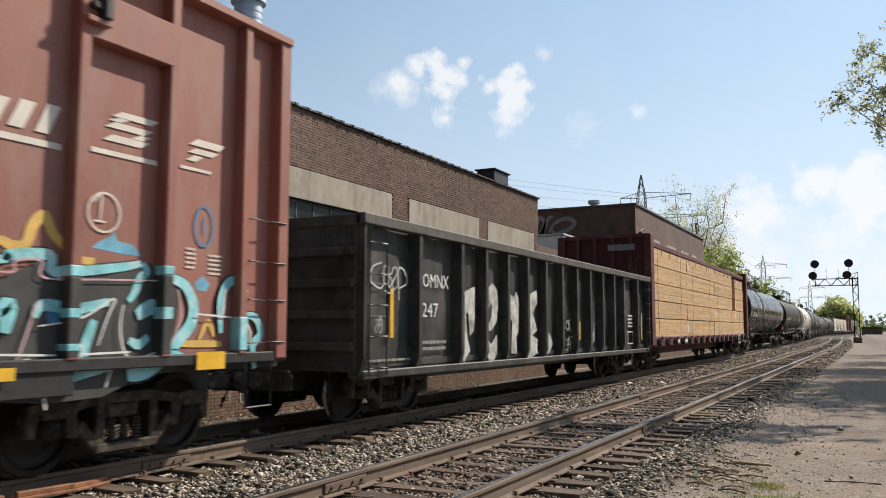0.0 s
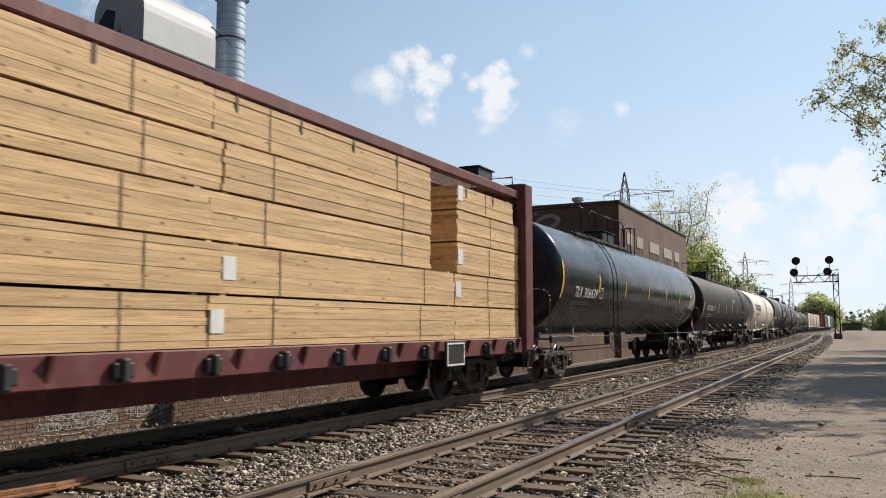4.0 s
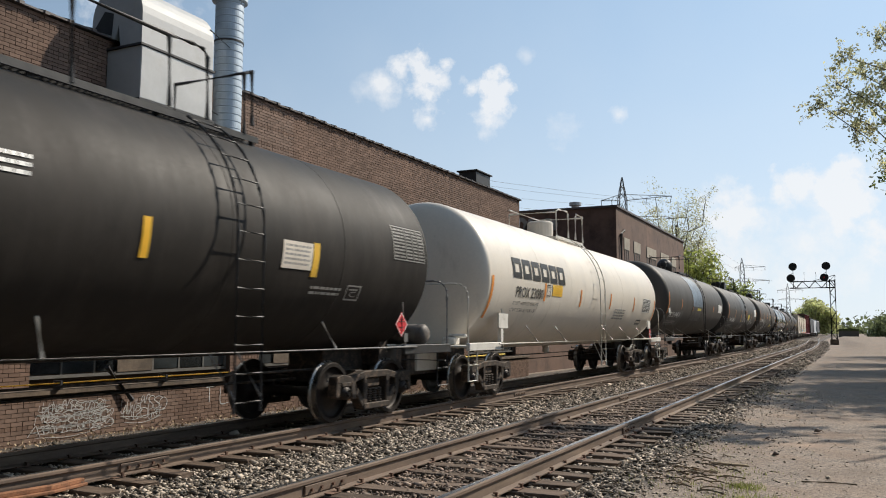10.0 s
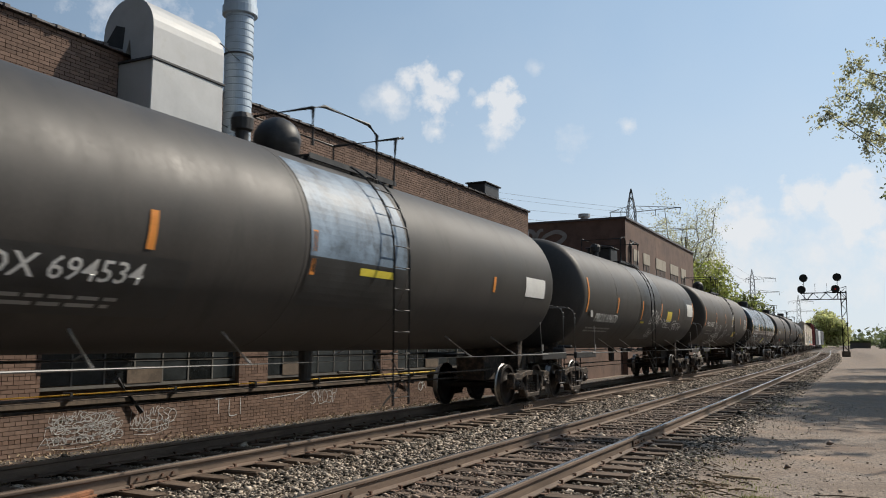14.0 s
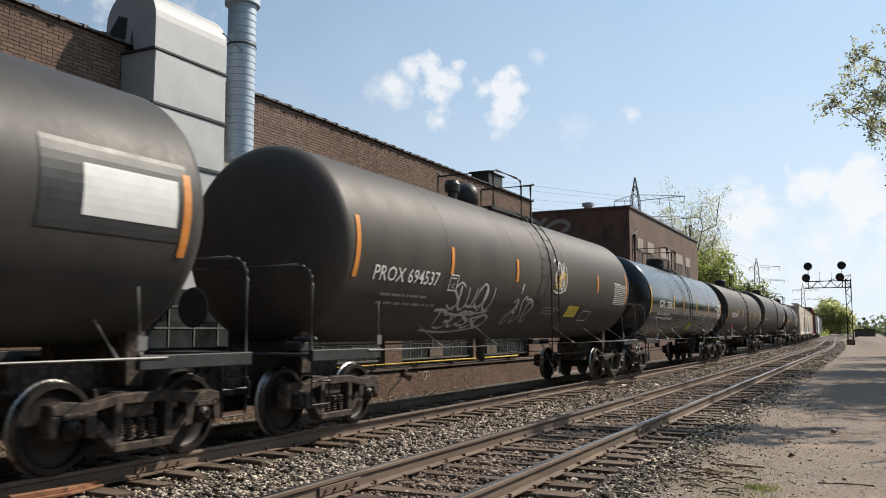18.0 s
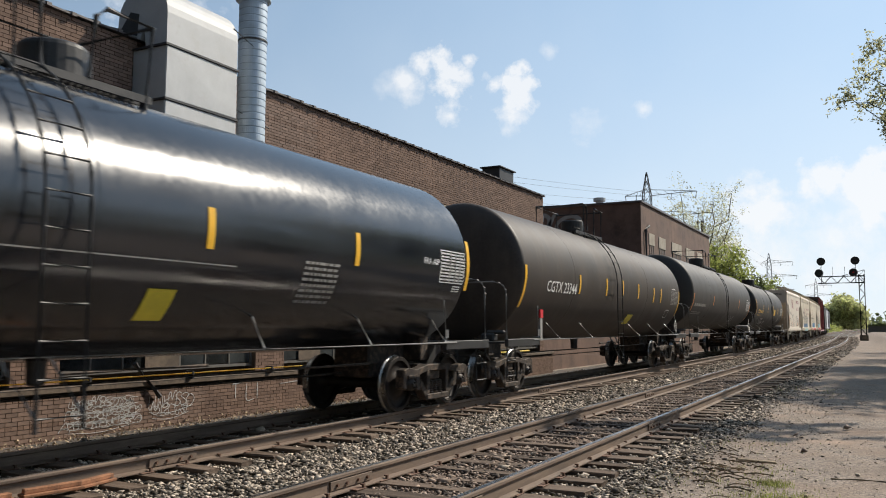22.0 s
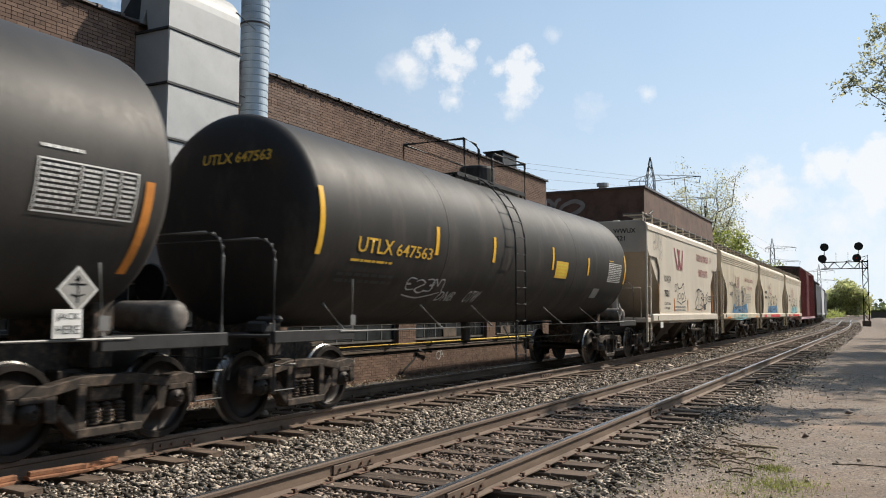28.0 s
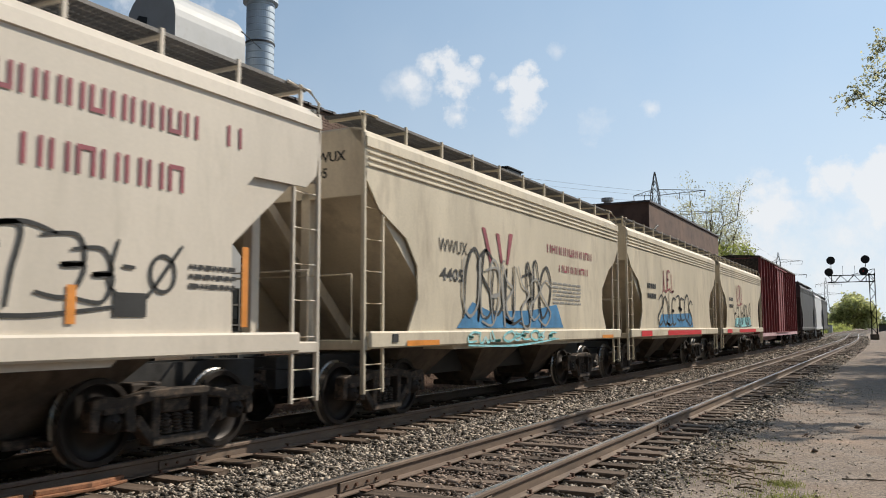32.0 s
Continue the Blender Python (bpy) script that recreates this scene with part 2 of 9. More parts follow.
M["wheel_steel"] = mat("wheel_steel", (0.034, 0.028, 0.025), 0.5, metal=0.4, scale=6, var=0.25, spec=0.3)
M["wheel_tread"] = mat("wheel_tread", (0.30, 0.29, 0.275), 0.3, metal=0.9, scale=6, var=0.1, bump=0.02)
M["white_paint"] = mat("white_paint", (0.78, 0.77, 0.74), 0.5, scale=4, var=0.05, bump=0.05)
M["yellow_tape"] = mat("yellow_tape", (0.85, 0.48, 0.04), 0.4, scale=4, var=0.08, bump=0.02)
M["orange_tape"] = mat("orange_tape", (0.75, 0.28, 0.05), 0.5, scale=4, var=0.1, bump=0.02)
M["black_paint"] = mat("black_paint", (0.012, 0.012, 0.013), 0.5, scale=4, var=0.2)
M["ledge_brown"] = mat("ledge_brown", (0.15, 0.115, 0.085), 0.9, scale=2, var=0.25, stain=(0.07, 0.055, 0.045), stain_amount=0.35)
M["reservoir_grey"] = mat("reservoir_grey", (0.15, 0.13, 0.115), 0.6, scale=4, var=0.2, stain=(0.06, 0.05, 0.04), stain_amount=0.3)




# ---- building helpers ----
def mesh_from(verts, faces, name="m"):
    me = bpy.data.meshes.new(name)
    me.from_pydata([tuple(v) for v in verts], [], faces)
    me.update()
    return me


SPLIT = {"side_sill", "corner_post", "end_sheet", "bulkhead", "eave", "top_chord", "grab_irons", "ladder_brace", "stencil_box", "logo_line", "sill_label", "door_rail", "toe_board", "clearance_mark"}


def islands(bm):
    """The loose pieces of a bmesh, each as a mesh of its own."""
    bm.verts.index_update()
    left, out = set(bm.verts), []
    while left:
        v0 = min(left, key=lambda v: v.index)
        seen, todo = {v0}, [v0]
        while todo:
            for e in todo.pop().link_edges:
                for v in e.verts:
                    if v not in seen:
                        seen.add(v)
                        todo.append(v)
        left -= seen
        vs = sorted(seen, key=lambda v: v.index)
        at = {v: i for i, v in enumerate(vs)}
        out.append(mesh_from([v.co.copy() for v in vs], [[at[v] for v in f.verts] for f in bm.faces if f.verts[0] in at]))
    return out


def part(name, data, material, parent=None, label="", smooth=False, at=None):
    """Links a bmesh or mesh as one object, under a thing or a part."""
    if isinstance(data, bmesh.types.BMesh) and name in SPLIT:
        for piece in islands(data):
            ob = part(name[:-1] if name.endswith("irons") else name, piece, material, parent, label, smooth, at)
        return ob
    if isinstance(data, bmesh.types.BMesh):
        me = bpy.data.meshes.new(name)
        data.to_mesh(me)
        data.free()
        data = me
    if material is not None and not data.materials:
        for one in (material if isinstance(material, (list, tuple)) else [material]):
            data.materials.append(one)
    if smooth:
        data.shade_smooth()
    ob = new(name, data)
    if parent is not None:
        ob.parent = parent
    if at is not None:
        ob.matrix_basis = at
    if label:
        ob["label"] = label
    if name in ("lettering", "emblem", "name_block", "logo_block", "data_panel", "graffiti"):
        ob["kind"] = "stuff"
    return ob


def thing(name, label, category, at=None, group="", kind=""):
    ob = new(name)
    ob.empty_display_size = 0.2
    if at is not None:
        ob.matrix_basis = at
    return tagged(ob, label, category, group, kind)


def box(bm, x0, x1, y0, y1, z0, z1, bev=0.0):
    r = bmesh.ops.create_cube(bm, size=1, matrix=Matrix.Translation(((x0 + x1) / 2, (y0 + y1) / 2, (z0 + z1) / 2)) @ Matrix.Diagonal((abs(x1 - x0), abs(y1 - y0), abs(z1 - z0), 1)))
    if bev:
        edges = {e for v in r["verts"] for e in v.link_edges}
        bmesh.ops.bevel(bm, geom=list(edges), offset=bev, segments=1, affect='EDGES')
    return bm


def boxes(*rows, bev=0.0):
    bm = bmesh.new()
    for r in rows:
        box(bm, *r, bev=bev)
    return bm


def rod(bm, points, r=0.02, n=6):
    """A bent bar along a list of points, joined end to end."""
    pts = [Vector(p) for p in points]
    rings = []
    up = Vector((0, 0, 1))
    for i, p in enumerate(pts):
        d = (pts[min(i + 1, len(pts) - 1)] - pts[max(i - 1, 0)]).normalized()
        a = d.cross(up)
        if a.length < 0.05:
            a = d.cross(Vector((0, 1, 0)))
        a.normalize()
        b = d.cross(a)
        up = -b if abs(b.z) > 0.05 or True else up
        rings.append([bm.verts.new(p + a * r * math.cos(2 * math.pi * k / n) + b * r * math.sin(2 * math.pi * k / n)) for k in range(n)])
        up = b
    for q, s in zip(rings, rings[1:]):
        for k in range(n):
            try:
                bm.faces.new((q[k], q[(k + 1) % n], s[(k + 1) % n], s[k]))
            except ValueError:
                pass
    bm.faces.new(rings[0][::-1])
    bm.faces.new(rings[-1])
    return bm


def rods(*paths, r=0.02, n=6):
    bm = bmesh.new()
    for p in paths:
        rod(bm, p, r, n)
    return bm


def cyl(bm, a, b, r0, r1=None, n=16, caps=True):
    a, b = Vector(a), Vector(b)
    r1 = r0 if r1 is None else r1
    m = Matrix.Translation((a + b) / 2) @ (b - a).to_track_quat("Z", "Y").to_matrix().to_4x4()
    bmesh.ops.create_cone(bm, cap_ends=caps, segments=n, radius1=r0, radius2=r1, depth=(b - a).length, matrix=m)
    return bm


def lathe(profile, n=48, axis="Y"):
    """Turns rows of (along, radius) about an axis through the origin."""
    bm = bmesh.new()
    rings = []
    for a, r in profile:
        ring = []
        for k in range(n):
            c, s = math.cos(2 * math.pi * k / n) * r, math.sin(2 * math.pi * k / n) * r
            ring.append(bm.verts.new((c, a, s) if axis == "Y" else ((a, c, s) if axis == "X" else (c, s, a))))
        rings.append(ring)
    for q, s in zip(rings, rings[1:]):
        for k in range(n):
            bm.faces.new((q[k], s[k], s[(k + 1) % n], q[(k + 1) % n]))
    for ring, flip in ((rings[0], False), (rings[-1], True)):
        try:
            bm.faces.new(ring[::-1] if flip else ring)
        except ValueError:
            pass
    bmesh.ops.recalc_face_normals(bm, faces=bm.faces)
    return bm


def prism(bm, outline, d0, d1, plane="yz"):
    """An outline of (a, b) points drawn out from d0 to d1 along the third axis."""
    def at(a, b, d):
        return (d, a, b) if plane == "yz" else ((a, d, b) if plane == "xz" else (a, b, d))
    lo = [bm.verts.new(at(a, b, d0)) for a, b in outline]
    hi = [bm.verts.new(at(a, b, d1)) for a, b in outline]
    n = len(outline)
    made = [bm.faces.new(lo), bm.faces.new(hi[::-1])]
    for k in range(n):
        made.append(bm.faces.new((lo[k], hi[k], hi[(k + 1) % n], lo[(k + 1) % n])))
    bmesh.ops.recalc_face_normals(bm, faces=made)
    return bm


def text_mesh(words, size=1.0, bold=0.0, shear=0.0, spacing=1.0, squeeze=1.0):
    """Lettering in the built-in font as a flat mesh in its own xy plane."""
    cu = bpy.data.curves.new("lettering", 'FONT')
    cu.body, cu.size, cu.offset, cu.shear, cu.space_character = words, size, bold, shear, spacing
    cu.resolution_u = 2
    cu.align_y = 'CENTER'
    ob = bpy.data.objects.new("lettering", cu)
    me = bpy.data.meshes.new_from_object(ob)
    bpy.data.objects.remove(ob)
    if squeeze != 1.0:
        me.transform(Matrix.Diagonal((squeeze, 1, 1, 1)))
    return me


# ---- the line of the tracks ----
NEAR_X, TRAIN_X, HEAD = -3.95, -8.0, 0.18
CURVE_Y, BEND, SWAY = 70.0, 300.0, 3.3      # where the shallow double bend begins, its length and reach


def on_line(x, s):
    """Place and heading (degrees) at s metres along the line that runs x metres beside the camera."""
    if s <= CURVE_Y or s >= CURVE_Y + BEND:
        return x, s, 0.0
    a = math.pi * (s - CURVE_Y) / BEND
    return x - SWAY * math.sin(a) ** 2, s, math.degrees(math.atan(SWAY * math.pi / BEND * math.sin(2 * a)))


def sweep(x, outline, s0, s1, step):
    """A profile of (across, up) points drawn along the line."""
    rows = [s0 + i * step for i in range(int((s1 - s0) / step) + 1)]
    verts, faces = [], []
    n = len(outline)
    for s in rows:
        px, py, h = on_line(x, s)
        c, k = math.cos(radians(h)), math.sin(radians(h))
        for a, b in outline:
            verts.append((px + a * c, py + a * k, b))
    for i in range(len(rows) - 1):
        for j in range(n):
            p, q = i * n + j, i * n + (j + 1) % n
            faces.append((p, q, q + n, p + n))
    faces += [tuple(range(n))[::-1], tuple(range((len(rows) - 1) * n, len(rows) * n))]
    return mesh_from(verts, faces)


# ---- ground ----
def ground_z(x, y):
    """The lie of the land: the stone bed, a shallow ditch by the wall, the dirt yard."""
    z = -0.10 + 0.05 * noise.noise((x * 0.25, y * 0.12, 0)) + 0.018 * noise.noise((x * 1.3, y * 1.1, 3))
    if y < 240:
        px = on_line(NEAR_X, max(y, 0))[0] - NEAR_X
        u = x - px
        if u < -1.4:
            bed = -0.055 + 0.012 * noise.noise((x * 2, y * 2, 7))
            k = min(1, max(0, (-1.4 - u) / 0.9))
            z = z * (1 - k) + bed * k
        if u > -0.8:
            k = min(1, max(0, (y - 60) / 50)) * min(1, (u + 0.8) / 2)
            z += 0.5 * k * k * (3 - 2 * k)
        if u < -9.6:
            k = min(1, (-9.6 - u) / 2.2)
            z = z * (1 - k) + (-0.33 + 0.03 * noise.noise((x, y, 5))) * k
    return z


xs = [-2600, -900, -300, -120, -50, -25] + [-16 + 0.35 * i for i in range(75)] + [10.5, 12, 15, 20, 30, 60, 140, 400, 1200, 2600]
ys = [-400, -60, -20, -8, -3] + [0.4 * i for i in range(80)] + [32 + 1.5 * i for i in range(60)] + [125, 140, 160, 190, 230, 300, 450, 800, 1500, 3200]
gv = [(x, y, ground_z(x, y)) for y in ys for x in xs]
nx = len(xs)
gf = [(j * nx + i, j * nx + i + 1, (j + 1) * nx + i + 1, (j + 1) * nx + i) for j in range(len(ys) - 1) for i in range(nx - 1)]
gm = mesh_from(gv, gf)
gm.materials.append(M["dirt"])
mask = gm.attributes.new("bed", 'FLOAT', 'POINT')
for k, (x, y, z) in enumerate(gv):
    u = x - (on_line(NEAR_X, max(y, 0))[0] - NEAR_X)
    mask.data[k].value = min(1.0, max(0.0, (-1.55 - u) / 1.1)) * min(1.0, max(0.0, (u + 12.9) / 0.4)) if y < 1500 else 0.0
gm.shade_smooth()
ground = tagged(new("ground", gm), "pale brown packed dirt yard beside a grey gravel track bed", "ground", kind="structure")

# ---- rails ----
RAIL = [(-0.07, 0.0), (-0.07, 0.012), (-0.012, 0.03), (-0.010, 0.125), (-0.037, 0.14), (-0.037, 0.165), (-0.030, 0.18),
        (0.030, 0.18), (0.037, 0.165), (0.037, 0.14), (0.010, 0.125), (0.012, 0.03), (0.07, 0.012), (0.07, 0.0)]
for name, cx in (("near", NEAR_X), ("train", TRAIN_X)):
    for side in (-0.7535, 0.7535):
        me = sweep(cx + side, RAIL, -30, 420, 2.0)
        me.materials.append(M["rail_side"])
        me.materials.append(M["rail_top"])
        n = len(RAIL)
        for p in me.polygons:
            if p.normal.z > 0.9 and p.center.z > 0.16 and len(p.vertices) == 4:
                p.material_index = 1
        tagged(new("rail", me), "rusty brown steel rail with a bright worn running surface", "rail", "rails of the two tracks", "structure")

# ---- wall of the works ----
WX, LX = -12.8, -12.4
A_END, ROOF = 33.5, 7.2


def plain(name, mesh, material, label, category, kind="structure"):
    return tagged(part(name, mesh, material), label, category, kind=kind)


plain("wall_core", boxes((WX - 0.35, WX - 0.02, -25, A_END, 4.86, ROOF)), M["mortar"], "brown brick factory wall with a clay tile coping", "wall")
plain("wall_back", boxes((WX - 14, WX - 0.36, -25, A_END - 0.1, -0.4, ROOF - 0.4)), M["mortar"], "brick body of the long low factory", "wall")
plain("wall_low", boxes((WX - 0.3, LX - 0.02, -25, A_END, -0.6, 0.46)), M["mortar"], "low dark brick base wall marked with white graffiti", "wall")
# taller works behind
B0, B1, BZ = 50.2, 73.0, 9.2
plain("building_far", boxes((WX - 34, WX, B0, B1, -0.5, BZ)), M["brick"], "taller flat-roofed dark brick factory block", "building")


# ---- the train ----
TRAVEL = {0: 0.00, 0.5: 4.24, 1: 8.47, 1.5: 12.37, 2: 16.37, 2.5: 20.65, 4.5: 36.30, 5: 40.66, 5.5: 44.74, 6: 48.74, 6.5: 52.48, 7: 56.45, 7.5: 60.65,
    8: 64.56, 8.5: 68.46, 9: 72.09, 9.5: 76.14, 10: 79.99, 10.5: 84.03, 11: 87.67, 11.5: 91.43, 12: 95.42, 12.5: 99.31, 13: 103.06, 13.5: 106.62, 15.5:
    121.48, 16: 125.20, 16.5: 128.88, 17: 132.75, 17.5: 136.56, 18: 140.35, 18.5: 143.89, 19: 147.76, 19.5: 151.43, 20: 155.14, 20.5: 158.66, 21: 162.31,
    21.5: 166.27, 22: 170.03, 22.5: 173.72, 23: 177.13, 23.5: 180.73, 24: 184.55, 24.5: 188.14, 25: 191.73, 25.5: 195.34, 27.5: 209.85, 28: 213.16, 28.5:
    216.92, 29: 220.45, 29.5: 224.08, 30: 227.55, 30.5: 231.11, 31: 234.96, 31.5: 238.49, 32: 242.00}


def travel(t):
    """Metres that the train has run by t seconds."""
    keys = sorted(TRAVEL)
    for a, b in zip(keys, keys[1:]):
        if t <= b:
            i = keys.index(a)
            p = keys[max(i - 1, 0)]
            q = keys[min(i + 2, len(keys) - 1)]
            h = b - a
            ma = (TRAVEL[b] - TRAVEL[p]) / (b - p)
            mb = (TRAVEL[q] - TRAVEL[a]) / (q - a)
            u = (t - a) / h
            return (2 * u**3 - 3 * u**2 + 1) * TRAVEL[a] + (u**3 - 2 * u**2 + u) * h * ma + (3 * u**2 - 2 * u**3) * TRAVEL[b] + (u**3 - u**2) * h * mb
    return TRAVEL[keys[-1]]


CARS = []       # (thing, middle of the car at the start)
WHEELSETS = []  # (wheelset, its pose on the truck)
SHARED = {}


def shared(key, make, material):
    """A mesh that is made once and used by every part of that kind."""
    if key not in SHARED:
        data = make()
        if isinstance(data, bmesh.types.BMesh):
            me = bpy.data.meshes.new(key)
            data.to_mesh(me)
            data.free()
            data = me
        for one in (material if isinstance(material, (list, tuple)) else [material]):
            data.materials.append(one)
        SHARED[key] = data
    return SHARED[key]


def wheelset_mesh():
    half = [(0.0, 0.08), (0.66, 0.08), (0.67, 0.13), (0.69, 0.14), (0.735, 0.37), (0.70, 0.385), (0.70, 0.475), (0.712, 0.486), (0.728, 0.48),
            (0.745, 0.459), (0.825, 0.453), (0.835, 0.445), (0.835, 0.39), (0.78, 0.375), (0.79, 0.20), (0.855, 0.14), (0.87, 0.085), (0.93, 0.085),
            (0.935, 0.105), (1.075, 0.105), (1.08, 0.085), (1.105, 0.08)]
    bm = lathe([(-x, r) for x, r in half[:0:-1]] + half, 36, "X")
    for s in (-1, 1):
        for k in range(3):
            a = 2 * math.pi * k / 3
            cyl(bm, (s * 1.10, 0.045 * math.cos(a), 0.045 * math.sin(a)), (s * 1.125, 0.045 * math.cos(a), 0.045 * math.sin(a)), 0.018, n=6)
    for f in bm.faces:
        c = f.calc_center_median()
        r = math.hypot(c.y, c.z)
        f.material_index = 1 if r > 0.452 and 0.7 < abs(c.x) < 0.84 else 0
        f.smooth = r < 0.3
    return bm


def side_frame_mesh():
    """Cast side frame, drawn in the plane of the track: arched top, two windows, bowed bottom, jaws over the bearings."""
    bm = bmesh.new()
    top = [(-1.16, 0.60), (-1.14, 0.70), (-1.0, 0.735), (-0.72, 0.70), (-0.35, 0.765), (0.35, 0.765), (0.72, 0.70), (1.0, 0.735), (1.14, 0.70), (1.16, 0.60),
           (1.02, 0.60), (0.74, 0.585), (0.36, 0.655), (-0.36, 0.655), (-0.74, 0.585), (-1.02, 0.60)]
    prism(bm, top, -0.085, 0.085)
    for s in (-1, 1):
        prism(bm, [(s * 1.16, 0.62), (s * 1.17, 0.40), (s * 1.07, 0.38), (s * 1.03, 0.60)], -0.08, 0.08)
        prism(bm, [(s * 0.76, 0.62), (s * 0.72, 0.36), (s * 0.60, 0.34), (s * 0.62, 0.62)], -0.08, 0.08)
        prism(bm, [(s * 0.62, 0.42), (s * 0.38, 0.17), (s * 0.24, 0.17), (s * 0.24, 0.27), (s * 0.33, 0.27), (s * 0.56, 0.52)], -0.085, 0.085)
        prism(bm, [(s * 0.40, 0.70), (s * 0.40, 0.24), (s * 0.29, 0.20), (s * 0.29, 0.70)], -0.09, 0.09)
    prism(bm, [(-0.40, 0.17), (0.40, 0.17), (0.40, 0.265), (-0.40, 0.265)], -0.10, 0.10)
    bmesh.ops.bevel(bm, geom=[e for e in bm.edges if len(e.link_faces) == 2 and e.calc_face_angle(0) > 0.6], offset=0.012, segments=1, affect='EDGES')
    return bm


def spring_mesh():
    prof = [(0.27, 0.02)]
    for i in range(6):
        z = 0.275 + i * 0.036
        prof += [(z, 0.040), (z + 0.009, 0.056), (z + 0.018, 0.056), (z + 0.027, 0.040)]
    prof.append((0.495, 0.02))
    return lathe(prof, 10, "Z")


def truck(ob, y, brake=True):
    """A two-axle truck under a car: bolster, side frames, springs and wheelsets."""
    bol = part("truck", shared("bolster", lambda: boxes((-1.02, 1.02, -0.2, 0.2, 0.50, 0.66), (-0.55, 0.55, -0.22, 0.22, 0.60, 0.80), (-0.75, -0.55, -0.12, 0.12, 0.66, 0.76), (0.55, 0.75, -0.12, 0.12, 0.66, 0.76), bev=0.02), M["truck_steel"]), None, ob, at=pose(0, y, 0))
    for s in (-1, 1):
        part("side_frame", shared("side_frame", side_frame_mesh, M["truck_steel"]), None, bol, at=pose(s * 1.0, 0, 0))
        for dy in (-0.16, 0.0, 0.16):
            part("spring", shared("spring", spring_mesh, M["truck_steel"]), None, bol, at=pose(s * 1.02, dy, 0))
        m = pose(0, s * 0.89, 0.457)
        w = part("wheelset", shared("wheelset", wheelset_mesh, [M["wheel_steel"], M["wheel_tread"]]), None, bol, at=m)
        WHEELSETS.append((w, m))
        part("bearing_adapter", shared("adapter", lambda: boxes((-0.09, 0.09, -0.13, 0.13, 0.55, 0.62), bev=0.01), M["truck_steel"]), None, bol, at=pose(1.0, s * 0.89, 0))
    part("brake_beam", shared("brake_beam", lambda: boxes((-0.8, 0.8, -0.42, -0.36, 0.36, 0.46), (-0.8, 0.8, 0.36, 0.42, 0.36, 0.46), (-0.82, -0.66, -0.46, -0.40, 0.30, 0.55), (0.66, 0.82, 0.40, 0.46, 0.30, 0.55)), M["truck_steel"]), None, bol)
    return bol


def coupler_mesh():
    bm = boxes((-0.09, 0.09, -0.1, 0.55, 0.60, 0.78), bev=0.02)
    box(bm, -0.17, 0.12, 0.50, 0.68, 0.55, 0.84, bev=0.03)
    box(bm, 0.06, 0.17, 0.62, 0.88, 0.56, 0.83, bev=0.03)
    box(bm, -0.2, -0.1, 0.62, 0.78, 0.57, 0.82, bev=0.03)
    return bm


def ends(ob, h, reach):
    """Draft sills, couplers, cut levers and brake hoses at both ends. reach: from the middle to the striker."""
    for s in (-1, 1):
        turn = pose(0, s * reach, 0, 0, 0, 0 if s > 0 else 180)
        part("coupler", shared("coupler", coupler_mesh, M["truck_steel"]), None, ob, at=turn)
        part("cut_lever", shared("cut_lever", lambda: rods([(1.35, 0.0, 0.62), (1.35, 0.02, 0.80), (1.28, 0.05, 0.86), (0.3, 0.1, 0.86), (0.16, 0.45, 0.86)], r=0.014), M["dark_metal"]), None, ob, at=turn)
        part("brake_hose", shared("brake_hose", lambda: rods([(0.32, 0.1, 0.72), (0.34, 0.3, 0.62), (0.3, 0.45, 0.40), (0.2, 0.62, 0.33), (0.05, 0.75, 0.45)], r=0.026), M["black_paint"]), None, ob, at=turn)


def car(label, category, s0, s1, group="cars of the freight train"):
    ob = thing("freight_car", label, category, group=group)
    mid = (s0 + s1) / 2
    CARS.append((ob, mid))
    return ob, (s1 - s0) / 2, mid


# -- marks painted on a side; surf(y, z) gives how far out the side lies
def paint(name, pieces, surf, material, ob, label="", cut=0.09, lift=0.010):
    """Flat marks, each an outline of (y, z), laid on a side."""
    bm = bmesh.new()
    for outline in pieces:
        vs = [bm.verts.new((0, y, z)) for y, z in outline]
        bm.faces.new(vs)
    return lay(name, bm, surf, material, ob, label, cut, lift)


def lay(name, bm, surf, material, ob, label="", cut=0.09, lift=0.010):
    lo, hi = (min(v.co.z for v in bm.verts), max(v.co.z for v in bm.verts)) if bm.verts else (0, 0)
    z = math.ceil(lo / cut) * cut if cut else hi
    while cut and z < hi:
        bmesh.ops.bisect_plane(bm, geom=bm.verts[:] + bm.edges[:] + bm.faces[:], plane_co=(0, 0, z), plane_no=(0, 0, 1))
        z += cut
    for v in bm.verts:
        v.co.x = surf(v.co.y, v.co.z) + lift
    bmesh.ops.recalc_face_normals(bm, faces=bm.faces)
    up = sum(f.normal.x for f in bm.faces)
    if up < 0:
        bmesh.ops.reverse_faces(bm, faces=bm.faces)
    return part(name, bm, material, ob, label)


def letters(words, y0, y1, z0, z1, surf, material, ob, bold=0.0, shear=0.0, label="", mirror=1):
    """Lettering that fills y0..y1 and z0..z1 of a side."""
    me = text_mesh(words, 1.0, bold, shear)
    bm = bmesh.new()
    bm.from_mesh(me)
    xs_ = [v.co.x for v in bm.verts]
    ys_ = [v.co.y for v in bm.verts]
    a, b, c, d = min(xs_), max(xs_), min(ys_), max(ys_)
    for v in bm.verts:
        u, w = (v.co.x - a) / (b - a), (v.co.y - c) / (d - c)
        v.co = Vector((0, y0 + u * (y1 - y0), z0 + w * (z1 - z0)))
    return lay("lettering", bm, surf, material, ob, label, cut=0.12)


